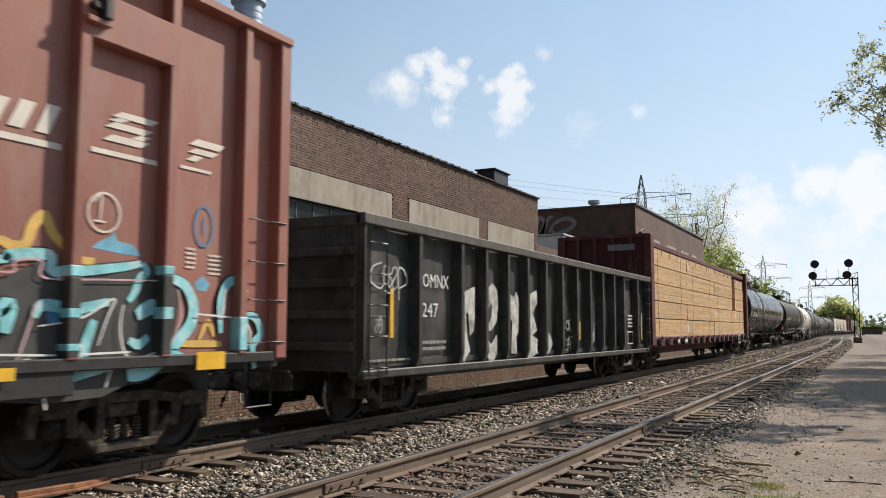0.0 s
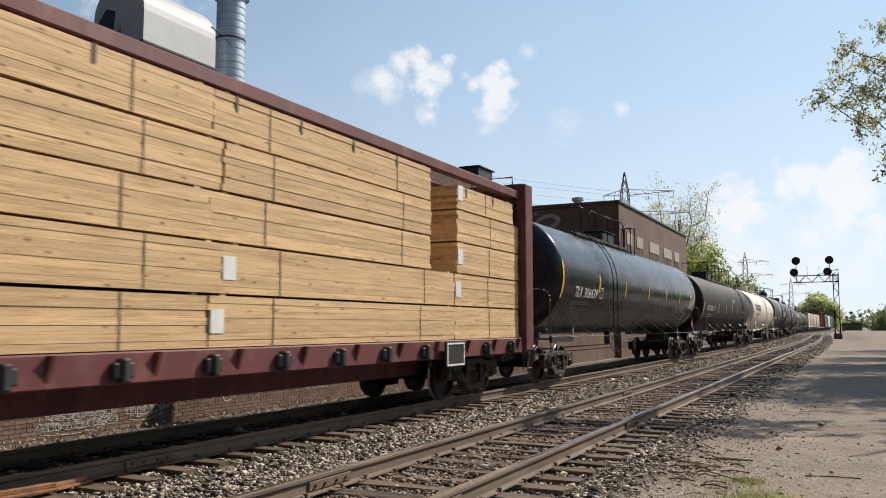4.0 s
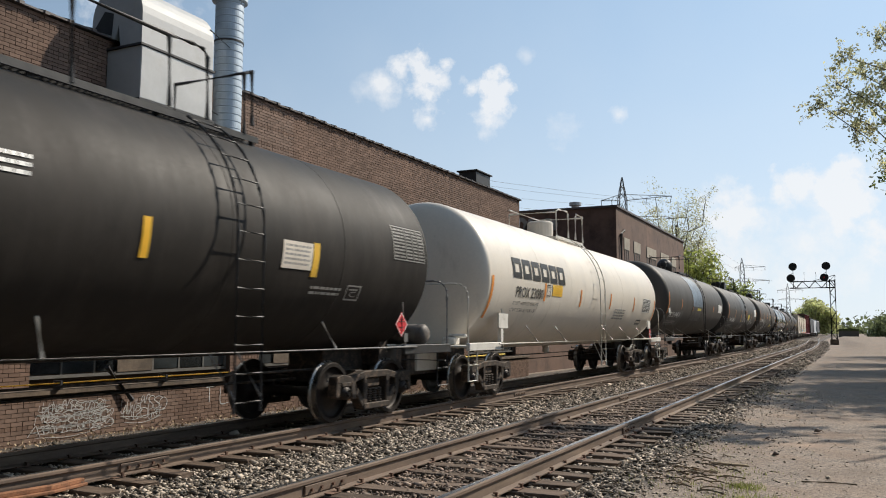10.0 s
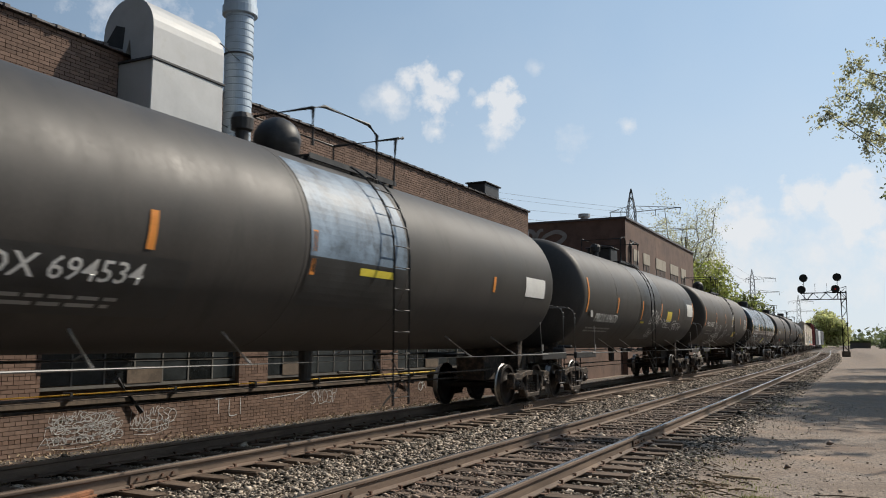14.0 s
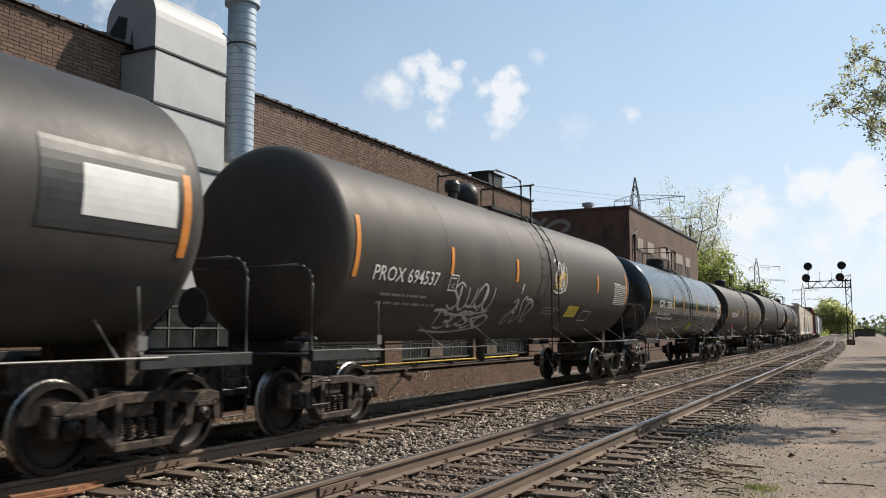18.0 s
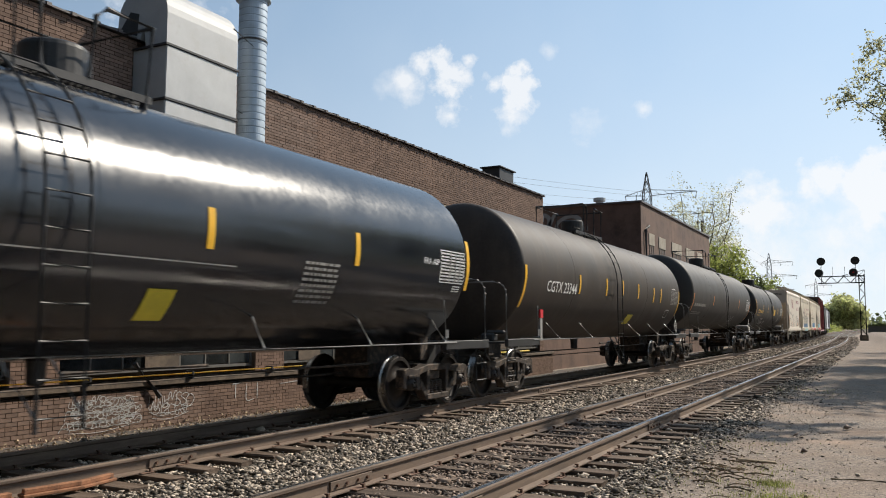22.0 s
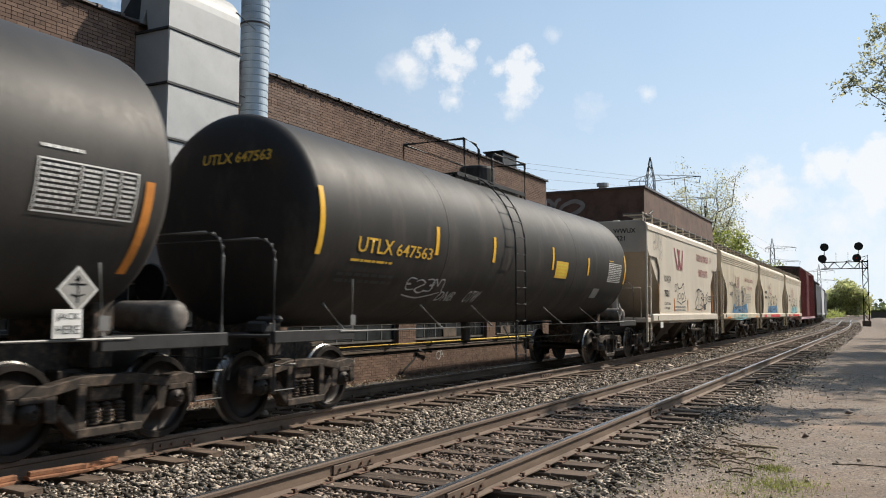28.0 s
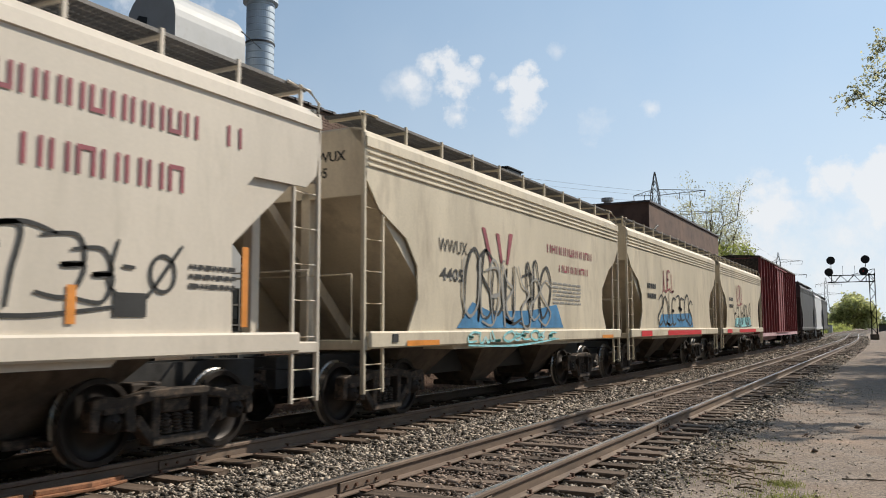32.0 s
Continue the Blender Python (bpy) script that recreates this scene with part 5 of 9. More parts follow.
# -- charcoal tank car with gold numbers
def marks_j(ob, mid, surf):
    letters("UTLX", 222.9 - mid, 223.85 - mid, 2.25, 2.47, surf, M["gold_print"], ob, bold=0.01)
    letters("647563", 223.95 - mid, 225.07 - mid, 2.25, 2.44, surf, M["gold_print"], ob, bold=0.007)
    bars(222.8 - mid, 223.9 - mid, 2.1, 2.17, 1, surf, M["gold_print"], ob, 15)
    bars(222.6 - mid, 224.1 - mid, 1.8, 1.98, 2, surf, M["grey_patch"], ob, 16)
    spray("graffiti", tag(224.64 - mid, 225.75 - mid, 1.72, 1.98, 41, 0.03, 4), surf, M["spray_white"], ob, "white scrawled tag")
    letters("DNB.", 225.85 - mid, 226.5 - mid, 1.60, 1.76, surf, M["spray_white"], ob, shear=0.3, label="white hand-sprayed letters")
    letters("OTW", 226.95 - mid, 227.5 - mid, 1.58, 1.80, surf, M["spray_white"], ob, shear=0.3, label="white hand-sprayed letters")
    paint("yellow_notice", [rect(230.84 - mid, 231.63 - mid, 2.18, 2.56)], surf, M["gold_print"], ob)
    bars(230.9 - mid, 231.55 - mid, 2.22, 2.52, 4, surf, M["yellow_sign"], ob, 17)
    data_panel(ob, 234.84 - mid, 236.0 - mid, 2.22, 2.72, surf, WHITE)
    bars(234.9 - mid, 235.3 - mid, 2.75, 2.8, 1, surf, M["gold_print"], ob)
    part("lettering", text_mesh("UTLX 647563", 0.21, 0.004), M["gold_print"], ob, at=Matrix.Translation((-0.25, -7.25 - 0.40, 3.46)) @ Matrix.Rotation(radians(78), 4, 'X'))
    paint("stencil_box", [rect(233.95 - mid, 234.45 - mid, 1.78, 2.02)], surf, M["ghost_print"], ob)
    placard(ob, 235.8 - mid, 1.42, 0.24, surf, M["grey_patch"], "", 0.10)


tank_car("charcoal tank car with gold numbers and yellow stripes", 222.0, 236.5, 2.68, 1.50, M["tank_charcoal"], GEAR, marks_j, (227.45, 230.9), 228.5, ([[(227.8, 3.88), (227.76, 4.85), (228.28, 4.83), (228.44, 4.73), (228.46, 3.99)], [(229.1, 3.98), (229.08, 4.64), (229.2, 4.78), (230.91, 4.84), (230.9, 3.86)], [(227.79, 4.1), (228.44, 4.1)]], [(227.76, 4.85), (230.91, 4.83)]),
         [(222.0, 2.16, 3.07), (225.2, 2.34, 2.81), (227.47, 2.34, 2.82), (230.63, 2.34, 2.85), (233.13, 2.32, 2.76), (236.4, 2.2, 3.0)], dome=("own", 229.4, 230.2), ladder_y=228.4, bands=(225.6, 232.2), struts=[222.2, 225.0, 227.0, 230.8, 233.4], soft=0.40, reach=1.0, tank_end=True)


# -- gondola
M["gondola_black"] = mat("gondola_black", (0.062, 0.059, 0.055), 0.40, scale=1.6, var=0.3, bump=0.25, bump_dist=0.03, fine=9, stain=(0.12, 0.112, 0.10), stain_amount=0.32, stretch=(1, 1, 0.6))
M["spray_pale"] = mat("spray_pale", (0.62, 0.60, 0.55), 0.6, scale=2, var=0.15, stain=(0.20, 0.19, 0.18), stain_amount=0.42)
ob, h, mid = car("black gondola car with white sprayed letters and rusty ribs", "gondola car", 9.8, 26.6)
GM = M["gondola_black"]
RIBS = [11.5, 13.01, 14.03, 15.07, 16.12, 17.19, 18.26, 19.32, 20.38, 21.47, 22.54, 23.54, 25.08]


def gondola_panel(y0, y1, z0, z1, seed):
    """A side sheet bulged and dented by its loads."""
    bm = bmesh.new()
    n, k = 12, 20
    rows = []
    for j in range(k + 1):
        row = []
        for i in range(n + 1):
            u, w = i / n, j / k
            bulge = 0.045 * math.sin(math.pi * u) * min(1, 4 * w * (1 - w)) + 0.034 * noise.noise((u * 2.2 + seed * 3, w * 3.5, seed)) + 0.012 * noise.noise((u * 5 + seed * 3, w * 8, seed + 9))
            row.append(bm.verts.new((1.430 + bulge, y0 + u * (y1 - y0), z0 + w * (z1 - z0))))
        rows.append(row)
    for a, b in zip(rows, rows[1:]):
        for i in range(n):
            bm.faces.new((a[i], a[i + 1], b[i + 1], b[i]))
    for f in bm.faces:
        f.smooth = True
    return bm


cuts = [9.9] + RIBS + [26.0, 26.55]
for i, (a, b) in enumerate(zip(cuts, cuts[1:])):
    part("side_sheet", gondola_panel(a - mid, b - mid, 0.80, 2.92, i), GM, ob)
for y in [9.9] + RIBS + [26.5]:
    part("rib", prism(bmesh.new(), [(1.38, 0.72), (1.56, 0.76), (1.64, 1.0), (1.64, 2.92), (1.38, 2.92)], y - mid - 0.055, y - mid + 0.055, "xz"), GM, ob)
part("top_chord", boxes((1.51, 1.67, -h, h, 2.90, 3.06), (-1.67, -1.51, -h, h, 2.90, 3.06), (-1.6, 1.6, -h, -h + 0.14, 2.88, 3.05), (-1.6, 1.6, h - 0.14, h, 2.88, 3.05), bev=0.015), mat("gondola_chord", (0.10, 0.085, 0.07), 0.6, scale=3, var=0.25, stain=(0.05, 0.045, 0.04), stain_amount=0.3), ob, "worn brown top edge")
part("side_sill", boxes((1.36, 1.60, -h + 0.1, h - 0.1, 0.70, 0.82), (-1.58, -1.44, -h + 0.1, h - 0.1, 0.70, 0.82), bev=0.015), GM, ob)
part("far_side", boxes((-1.55, -1.5, -h + 0.1, h - 0.1, 0.8, 2.9)), GM, ob)
part("floor", boxes((-1.48, 1.48, -h + 0.1, h - 0.1, 0.85, 0.95)), GM, ob)
part("centre_sill", boxes((-0.3, 0.3, -h, h, 0.50, 0.85)), GM, ob)
for s in (-1, 1):
    part("end_sheet", boxes((-1.5, 1.5, s * (h - 0.05) - 0.03, s * (h - 0.05) + 0.03, 0.80, 2.9), *[(-1.5, 1.5, min(s * h, s * (h + 0.09)), max(s * h, s * (h + 0.09)), z, z + 0.12) for z in (1.1, 1.55, 2.0, 2.45)], bev=0.01), GM, ob)
    part("ladder", rods([(1.66, s * (h - 0.15), 0.75), (1.66, s * (h - 0.15), 2.9)], [(1.66, s * (h - 0.62), 0.75), (1.66, s * (h - 0.62), 2.9)], *[[(1.66, s * (h - 0.15), z), (1.66, s * (h - 0.62), z)] for z in (0.85, 1.3, 1.75, 2.2, 2.65)], r=0.017), GM, ob)
    truck(ob, s * (h - 1.75))
ends(ob, h, h + 0.15)
gs = lambda y, z: 1.497
before = set(ob.children)
letters("OMNX", 11.6 - mid, 12.5 - mid, 2.08, 2.30, gs, WHITE, ob, bold=0.0)
letters("247", 11.58 - mid, 12.12 - mid, 1.60, 1.83, gs, WHITE, ob, bold=0.0)
bars(11.6 - mid, 12.4 - mid, 1.05, 1.25, 2, gs, M["ghost_print"], ob, 3)
bars(9.98 - mid, 11.2 - mid, 0.92, 0.99, 1, gs, M["ghost_print"], ob, 4)
paint("reflective_stripe", [rect(10.6 - mid, 10.7 - mid, 1.28, 2.02)], gs, YEL, ob, cut=0)
paint("reflective_stripe", [rect(19.48 - mid, 19.56 - mid, 1.15, 1.6)], gs, YEL, ob, cut=0)
paint("reflective_stripe", [rect(25.5 - mid, 25.6 - mid, 1.1, 1.9)], gs, M["gold_print"], ob, cut=0)
spray("graffiti", stroke([(10.35 - mid, 2.38), (10.1 - mid, 2.3), (10.05 - mid, 2.1), (10.3 - mid, 2.0), (10.42 - mid, 2.08)], 0.03) + tag(10.42 - mid, 10.75 - mid, 2.02, 2.35, 51, 0.022, 3) + stroke([(10.85 - mid, 1.85), (10.82 - mid, 2.3), (11.0 - mid, 2.3), (11.08 - mid, 2.12), (10.85 - mid, 2.02)], 0.03), gs, M["spray_white"], ob, "white looping tag")
spray("graffiti", tag(10.15 - mid, 10.4 - mid, 1.35, 1.6, 52, 0.014, 3), gs, M["spray_white"], ob)
part("panel_frame", boxes((1.45, 1.48, 9.98 - mid, 10.02 - mid, 1.58, 2.06), (1.45, 1.48, 10.55 - mid, 10.59 - mid, 1.58, 2.06), (1.45, 1.48, 9.98 - mid, 10.59 - mid, 2.04, 2.08), (1.45, 1.48, 9.98 - mid, 10.59 - mid, 1.56, 1.6), bev=0.006), GM, ob)
spray("graffiti", tag(18.5 - mid, 18.95 - mid, 1.35, 1.66, 53, 0.02, 3) + tag(18.5 - mid, 18.95 - mid, 0.9, 1.25, 57, 0.02, 3), gs, M["spray_white"], ob)
spray("graffiti", tag(20.4 - mid, 20.7 - mid, 1.1, 1.6, 54, 0.02, 3), gs, M["spray_white"], ob)
paint("stencil_box", outline_box(23.9 - mid, 24.5 - mid, 0.98, 1.35, 0.03), gs, WHITE, ob, cut=0)
bars(23.95 - mid, 24.5 - mid, 1.45, 1.85, 4, gs, WHITE, ob, 7)
bars(16.0 - mid + 0.2, 16.0 - mid + 0.7, 0.88, 0.95, 1, gs, WHITE, ob, 8)

for mark in set(ob.children) - before:      # the panels lie behind the face of the ribs
    mark.matrix_basis = Matrix.Translation((0, 0.0164 * mid, -1.41 * 0.0164)) @ Matrix.Diagonal((1, 1.0164, 1.0164, 1))

# big pale letters, fat shapes that fade into the panels
for n, outline in enumerate(([(13.14, 1.97), (13.41, 2.1), (13.76, 2.19), (13.74, 1.54), (13.7, 1.37), (13.54, 1.28), (13.49, 1.69), (13.39, 1.69), (13.45, 1.24), (13.56, 1.02), (13.28, 0.81), (13.22, 1.21)],
                             [(14.05, 1.48), (14.16, 1.45), (14.25, 1.31), (14.47, 1.12), (14.75, 1.31), (14.76, 0.96), (14.52, 0.74), (14.18, 0.99), (14.0, 1.14)],
                             [(14.17, 1.85), (14.34, 2.17), (14.55, 2.29), (14.75, 2.18), (14.83, 1.91), (14.74, 1.55), (14.49, 1.38), (14.25, 1.38), (14.14, 1.55)],
                             [(15.15, 2.08), (15.35, 2.14), (15.58, 2.05), (15.74, 2.17), (15.89, 2.01), (15.84, 1.34), (15.72, 1.24), (15.77, 0.91), (15.46, 0.93), (15.52, 1.56), (15.36, 1.67), (15.3, 1.3), (15.24, 0.94), (15.13, 1.04)],
                             [(16.24, 2.09), (16.89, 2.25), (16.94, 2.0), (16.66, 1.75), (16.91, 1.39), (16.62, 1.28), (16.91, 1.2), (16.9, 0.91), (16.36, 0.74), (16.27, 1.0), (16.39, 1.28), (16.3, 1.57)],
                             [(17.47, 1.39), (17.75, 1.26), (17.86, 1.06), (17.64, 0.88), (17.37, 0.86), (17.42, 1.14)])):
    paint("graffiti", [[(y - mid, z) for y, z in outline]], lambda y, z: 1.499, M["spray_pale"], ob, "fat pale sprayed letter", cut=0)
paint("graffiti", [[(y - mid, z) for y, z in [(14.33, 1.57), (14.35, 1.79), (14.47, 1.91), (14.54, 1.84), (14.48, 1.62), (14.38, 1.53)]]], lambda y, z: 1.503, GM, ob, cut=0)


# -- boxcar with the faded block letters
M["boxcar_brown"] = mat("boxcar_brown", (0.315, 0.118, 0.086), 0.6, scale=1.1, var=0.12, bump=0.06, fine=25, stain=(0.34, 0.185, 0.145), stain_amount=0.3, stretch=(1, 1, 0.4))
M["spray_cyan"] = mat("spray_cyan", (0.25, 0.62, 0.66), 0.6, scale=3, var=0.2, stain=(0.7, 0.8, 0.8), stain_amount=0.3)
M["spray_dark"] = mat("spray_dark", (0.055, 0.052, 0.048), 0.6, var=0.2)
M["spray_sky"] = mat("spray_sky", (0.16, 0.40, 0.55), 0.6, var=0.2)
M["spray_black_line"] = mat("spray_black_line", (0.02, 0.02, 0.022), 0.6, var=0.2)
M["spray_pink"] = mat("spray_pink", (0.62, 0.40, 0.42), 0.6, var=0.15)
M["spray_gold"] = mat("spray_gold", (0.72, 0.45, 0.12), 0.6, var=0.15)
M["spray_blue"] = mat("spray_blue", (0.06, 0.22, 0.42), 0.6, var=0.2)
ob, h, mid = car("reddish brown boxcar with cream letters and bright graffiti", "boxcar", -7.8, 8.24)
BM = M["boxcar_brown"]
part("side_sheet", boxes((1.36, 1.40, -h, h, 1.05, 5.0)), BM, ob)
part("side_sheet", boxes((-1.40, -1.36, -h, h, 1.05, 5.0)), BM, ob)
for y in (-5.6, -4.3, -3.1, -1.9, -0.7, 0.5, 1.7, 2.9, 4.05, 5.12, 6.24, 7.40):
    part("rib", boxes((1.39, 1.545, y - mid - 0.01, y - mid + 0.115, 1.12, 4.98), bev=0.012), BM, ob)
part("corner_post", boxes((1.36, 1.55, h - 0.2, h, 1.05, 5.0), (-1.55, -1.36, h - 0.2, h, 1.05, 5.0), bev=0.015), BM, ob)
part("corner_post", boxes((1.36, 1.55, -h, -h + 0.2, 1.05, 5.0), (-1.55, -1.36, -h, -h + 0.2, 1.05, 5.0), bev=0.015), BM, ob)
part("door_header", boxes((1.39, 1.55, 5.2 - mid, 6.28 - mid, 4.16, 4.62), (1.40, 1.62, 5.12 - mid, 5.4 - mid, 4.28, 4.34), bev=0.01), BM, ob)
part("door_latch", boxes((1.54, 1.66, 5.28 - mid, 5.38 - mid, 4.34, 4.6), (1.54, 1.62, 5.18 - mid, 5.3 - mid, 4.42, 4.5), bev=0.015), M["dark_metal"], ob)
part("eave", boxes((1.34, 1.58, -h, h, 4.98, 5.08), (-1.58, -1.34, -h, h, 4.98, 5.08), bev=0.012), BM, ob)
part("roof", prism(bmesh.new(), [(-1.52, 5.06), (1.52, 5.06), (1.5, 5.10), (0, 5.2), (-1.5, 5.10)], -h, h, "xz"), BM, ob)
for k in range(12):
    part("roof_rib", prism(bmesh.new(), [(-1.5, 5.09), (1.5, 5.09), (0, 5.235)], -h + 0.6 + k * 1.33, -h + 0.68 + k * 1.33, "xz"), BM, ob)
part("side_sill", boxes((1.30, 1.50, -h + 3.0, h - 3.0, 0.80, 1.10), (1.3, 1.53, -h, h, 1.02, 1.14), (-1.53, -1.3, -h, h, 1.02, 1.14), bev=0.012), M["dark_metal"], ob)
part("floor", boxes((-1.4, 1.4, -h, h, 0.95, 1.06), (-0.3, 0.3, -h, h, 0.5, 0.95)), M["dark_metal"], ob)
for s in (-1, 1):
    part("end_wall", boxes((-1.40, 1.40, s * h - 0.04, s * h + 0.02, 1.05, 5.05), *[(-1.3, 1.3, min(s * h, s * (h + 0.06)), max(s * h, s * (h + 0.06)), z, z + 0.16) for z in (1.3, 1.75, 2.2, 2.65, 3.1, 3.55, 4.0, 4.45)], bev=0.015), M["dark_metal"], ob, "black end wall")
    truck(ob, s * (h - 2.0))
for y, z in ((4.05, 1.90), (5.12, 1.88), (6.24, 1.96)):
    part("graffiti", boxes((1.392, 1.549, y - mid - 0.014, y - mid + 0.119, 1.142, z), bev=0.012), M["spray_dark"], ob, "dark spray paint over a rib")
for y, z0, z1 in ((5.12, 1.88, 1.99), (6.24, 1.96, 2.06), (6.24, 1.50, 1.64), (5.12, 1.50, 1.60), (7.40, 1.16, 1.55), (5.12, 1.2, 1.28)):
    part("graffiti", boxes((1.392, 1.553, y - mid - 0.017, y - mid + 0.122, z0, z1), bev=0.012), M["spray_cyan"], ob, "turquoise spray paint over a rib")
part("grab_irons", rods(*[[(1.41, 7.52 - mid, z), (1.56, 7.52 - mid, z), (1.56, 8.16 - mid, z), (1.41, 8.16 - mid, z)] for z in (1.25, 1.75, 2.2, 2.7)], r=0.013), M["dark_metal"], ob)
part("step", rods([(1.5, 7.55 - mid, 1.05), (1.5, 7.55 - mid, 0.5), (1.5, 8.0 - mid, 0.5), (1.5, 8.0 - mid, 1.05)], r=0.02), M["dark_metal"], ob)
ends(ob, h, h + 0.35)
bs = lambda y, z: 1.401
far_ = 1.0233
slant = lambda y0, y1, z0, z1, k=0.12: [(y0 * far_ - mid, z0 + 0.045), (y1 * far_ - mid, z0 + 0.045), (y1 * far_ + k - mid, z1 + 0.045), (y0 * far_ + k - mid, z1 + 0.045)]
paint("logo_block", [slant(4.15, 4.30, 3.1, 3.36), slant(4.40, 4.55, 3.12, 3.38), slant(4.66, 4.80, 3.12, 3.40)], bs, M["cream_print"], ob, "slanted cream block", cut=0)
paint("logo_block", [slant(5.38, 5.84, 3.2, 3.27), slant(5.72, 5.86, 3.275, 3.33), slant(5.40, 5.88, 3.335, 3.40), slant(5.44, 5.58, 3.405, 3.45), slant(5.48, 5.96, 3.455, 3.52)], bs, M["cream_print"], ob, "slanted cream block", cut=0)
paint("logo_block", [slant(6.46, 6.60, 3.2, 3.27), slant(6.48, 6.84, 3.29, 3.35), slant(6.50, 6.95, 3.38, 3.46)], bs, M["cream_print"], ob, "slanted cream block", cut=0)
paint("logo_line", [rect(4.1 - mid, 5.05 - mid, 3.04, 3.10), rect(5.38 - mid, 6.2 - mid, 3.10, 3.15), rect(6.53 - mid, 7.0 - mid, 3.14, 3.175)], bs, M["cream_print"], ob, cut=0)


def ring(y, z, a, b, w):
    return stroke([(y + a * math.cos(k * math.pi / 5), z + b * math.sin(k * math.pi / 5)) for k in range(11)], w, False)


spray("graffiti", ring(5.56 - mid, 2.53, 0.19, 0.19, 0.022) + stroke([(5.43 - mid, 2.62), (5.52 - mid, 2.7), (5.51 - mid, 2.44)], 0.022) + stroke([(5.44 - mid, 2.44), (5.58 - mid, 2.44)], 0.022), bs, M["cream_print"], ob, "cream chalk circle with a stroke")
spray("graffiti", ring(6.91 - mid, 2.54, 0.14, 0.22, 0.024) + stroke([(6.91 - mid, 2.45), (6.91 - mid, 2.64)], 0.022), bs, M["spray_blue"], ob, "blue circle with a stroke")
# a large piece of spray paint over the lower side: dark field, turquoise and white outlines, gold and blue
paint("graffiti", [[(y - mid, z) for y, z in [(4.35, 1.82), (4.52, 1.85), (4.64, 1.89), (4.88, 2.02), (4.98, 1.85), (5.6, 1.91), (5.98, 2.06), (6.15, 2.08), (6.46, 1.93), (6.58, 1.8), (6.56, 1.56), (6.5, 1.33), (6.4, 1.13), (6.08, 0.92), (5.62, 0.76), (5.04, 0.74), (4.41, 0.8)]]], lambda y, z: 1.403, M["spray_dark"], ob, "dark field of a large graffiti piece", cut=0)
CYAN = [([(4.4, 1.98), (4.56, 2.01), (4.58, 2.04), (4.97, 2.07), (5.01, 1.93), (5.35, 1.95), (5.87, 2.03), (6.02, 2.07)], 0.085), ([(6.04, 2.07), (6.1, 1.99), (6.02, 1.91), (5.96, 1.78), (5.88, 1.68)], 0.08), ([(6.39, 1.96), (6.64, 1.87), (6.77, 1.67), (6.74, 1.46), (6.57, 1.29), (6.49, 1.16), (6.77, 1.05)], 0.12), ([(4.84, 1.51), (4.93, 1.62), (5.26, 1.59), (5.65, 1.67)], 0.09), ([(5.48, 1.49), (5.39, 1.25), (5.36, 1.02)], 0.09), ([(5.99, 1.54), (6.17, 1.63), (6.32, 1.59)], 0.13), ([(5.9, 1.3), (6.02, 1.25), (6.14, 1.33)], 0.08), ([(5.03, 0.89), (5.36, 0.99), (5.64, 1.03)], 0.08), ([(5.89, 0.96), (6.11, 1.0), (6.34, 1.09)], 0.16), ([(7.2, 1.36), (7.18, 1.72), (7.31, 1.94), (7.49, 1.94), (7.62, 1.83)], 0.09), ([(7.6, 1.57), (7.78, 1.54), (7.88, 1.35), (7.74, 1.21), (7.78, 0.94)], 0.09), ([(4.43, 1.5), (4.59, 1.61), (4.56, 1.37)], 0.12)]
for i, (p, w) in enumerate(CYAN):
    spray("graffiti", [[(y - mid, z) for y, z in q] for q in stroke(p, w * 1.6)], lambda y, z, i=i: 1.394 + 0.0014 * i, M["spray_black_line"], ob)
    spray("graffiti", [[(y - mid, z) for y, z in q] for q in stroke(p, w * 1.25)], lambda y, z, i=i: 1.412 + 0.0014 * i, M["spray_cyan"], ob, "turquoise outline strokes")
LINES = [[(4.68, 1.1), (4.77, 1.37), (4.86, 1.65)], [(4.46, 1.89), (4.62, 1.9), (4.63, 1.99), (4.88, 2.01), (4.92, 1.86), (5.6, 1.88), (6.46, 1.91)], [(4.88, 1.43), (5.33, 1.51), (5.69, 1.7), (5.62, 1.52), (5.52, 1.25)], [(5.14, 1.21), (5.35, 1.25), (5.29, 1.11), (5.02, 1.03)], [(5.8, 1.64), (5.78, 1.37), (5.91, 1.12), (6.36, 1.2)], [(4.44, 1.19), (5.05, 1.17)], [(5.28, 1.17), (5.9, 1.18)], [(4.69, 0.94), (4.74, 1.13), (4.85, 1.09), (4.84, 0.9)], [(5.62, 0.85), (5.7, 1.09), (5.64, 1.0)], [(6.51, 1.83), (6.57, 1.56), (6.48, 1.33), (6.36, 1.15)], [(6.79, 1.57), (7.35, 1.54)], [(7.23, 1.86), (7.21, 1.57)], [(7.56, 1.54), (7.68, 1.36), (7.63, 1.21)], [(4.95, 0.81), (4.98, 0.69)]]
for i, p in enumerate(LINES):
    spray("graffiti", [[(y - mid, z) for y, z in q] for q in stroke(p, 0.022)], lambda y, z, i=i: 1.431 + 0.0012 * i, M["spray_pink"] if i in (0, 1, 9) else WHITE, ob)
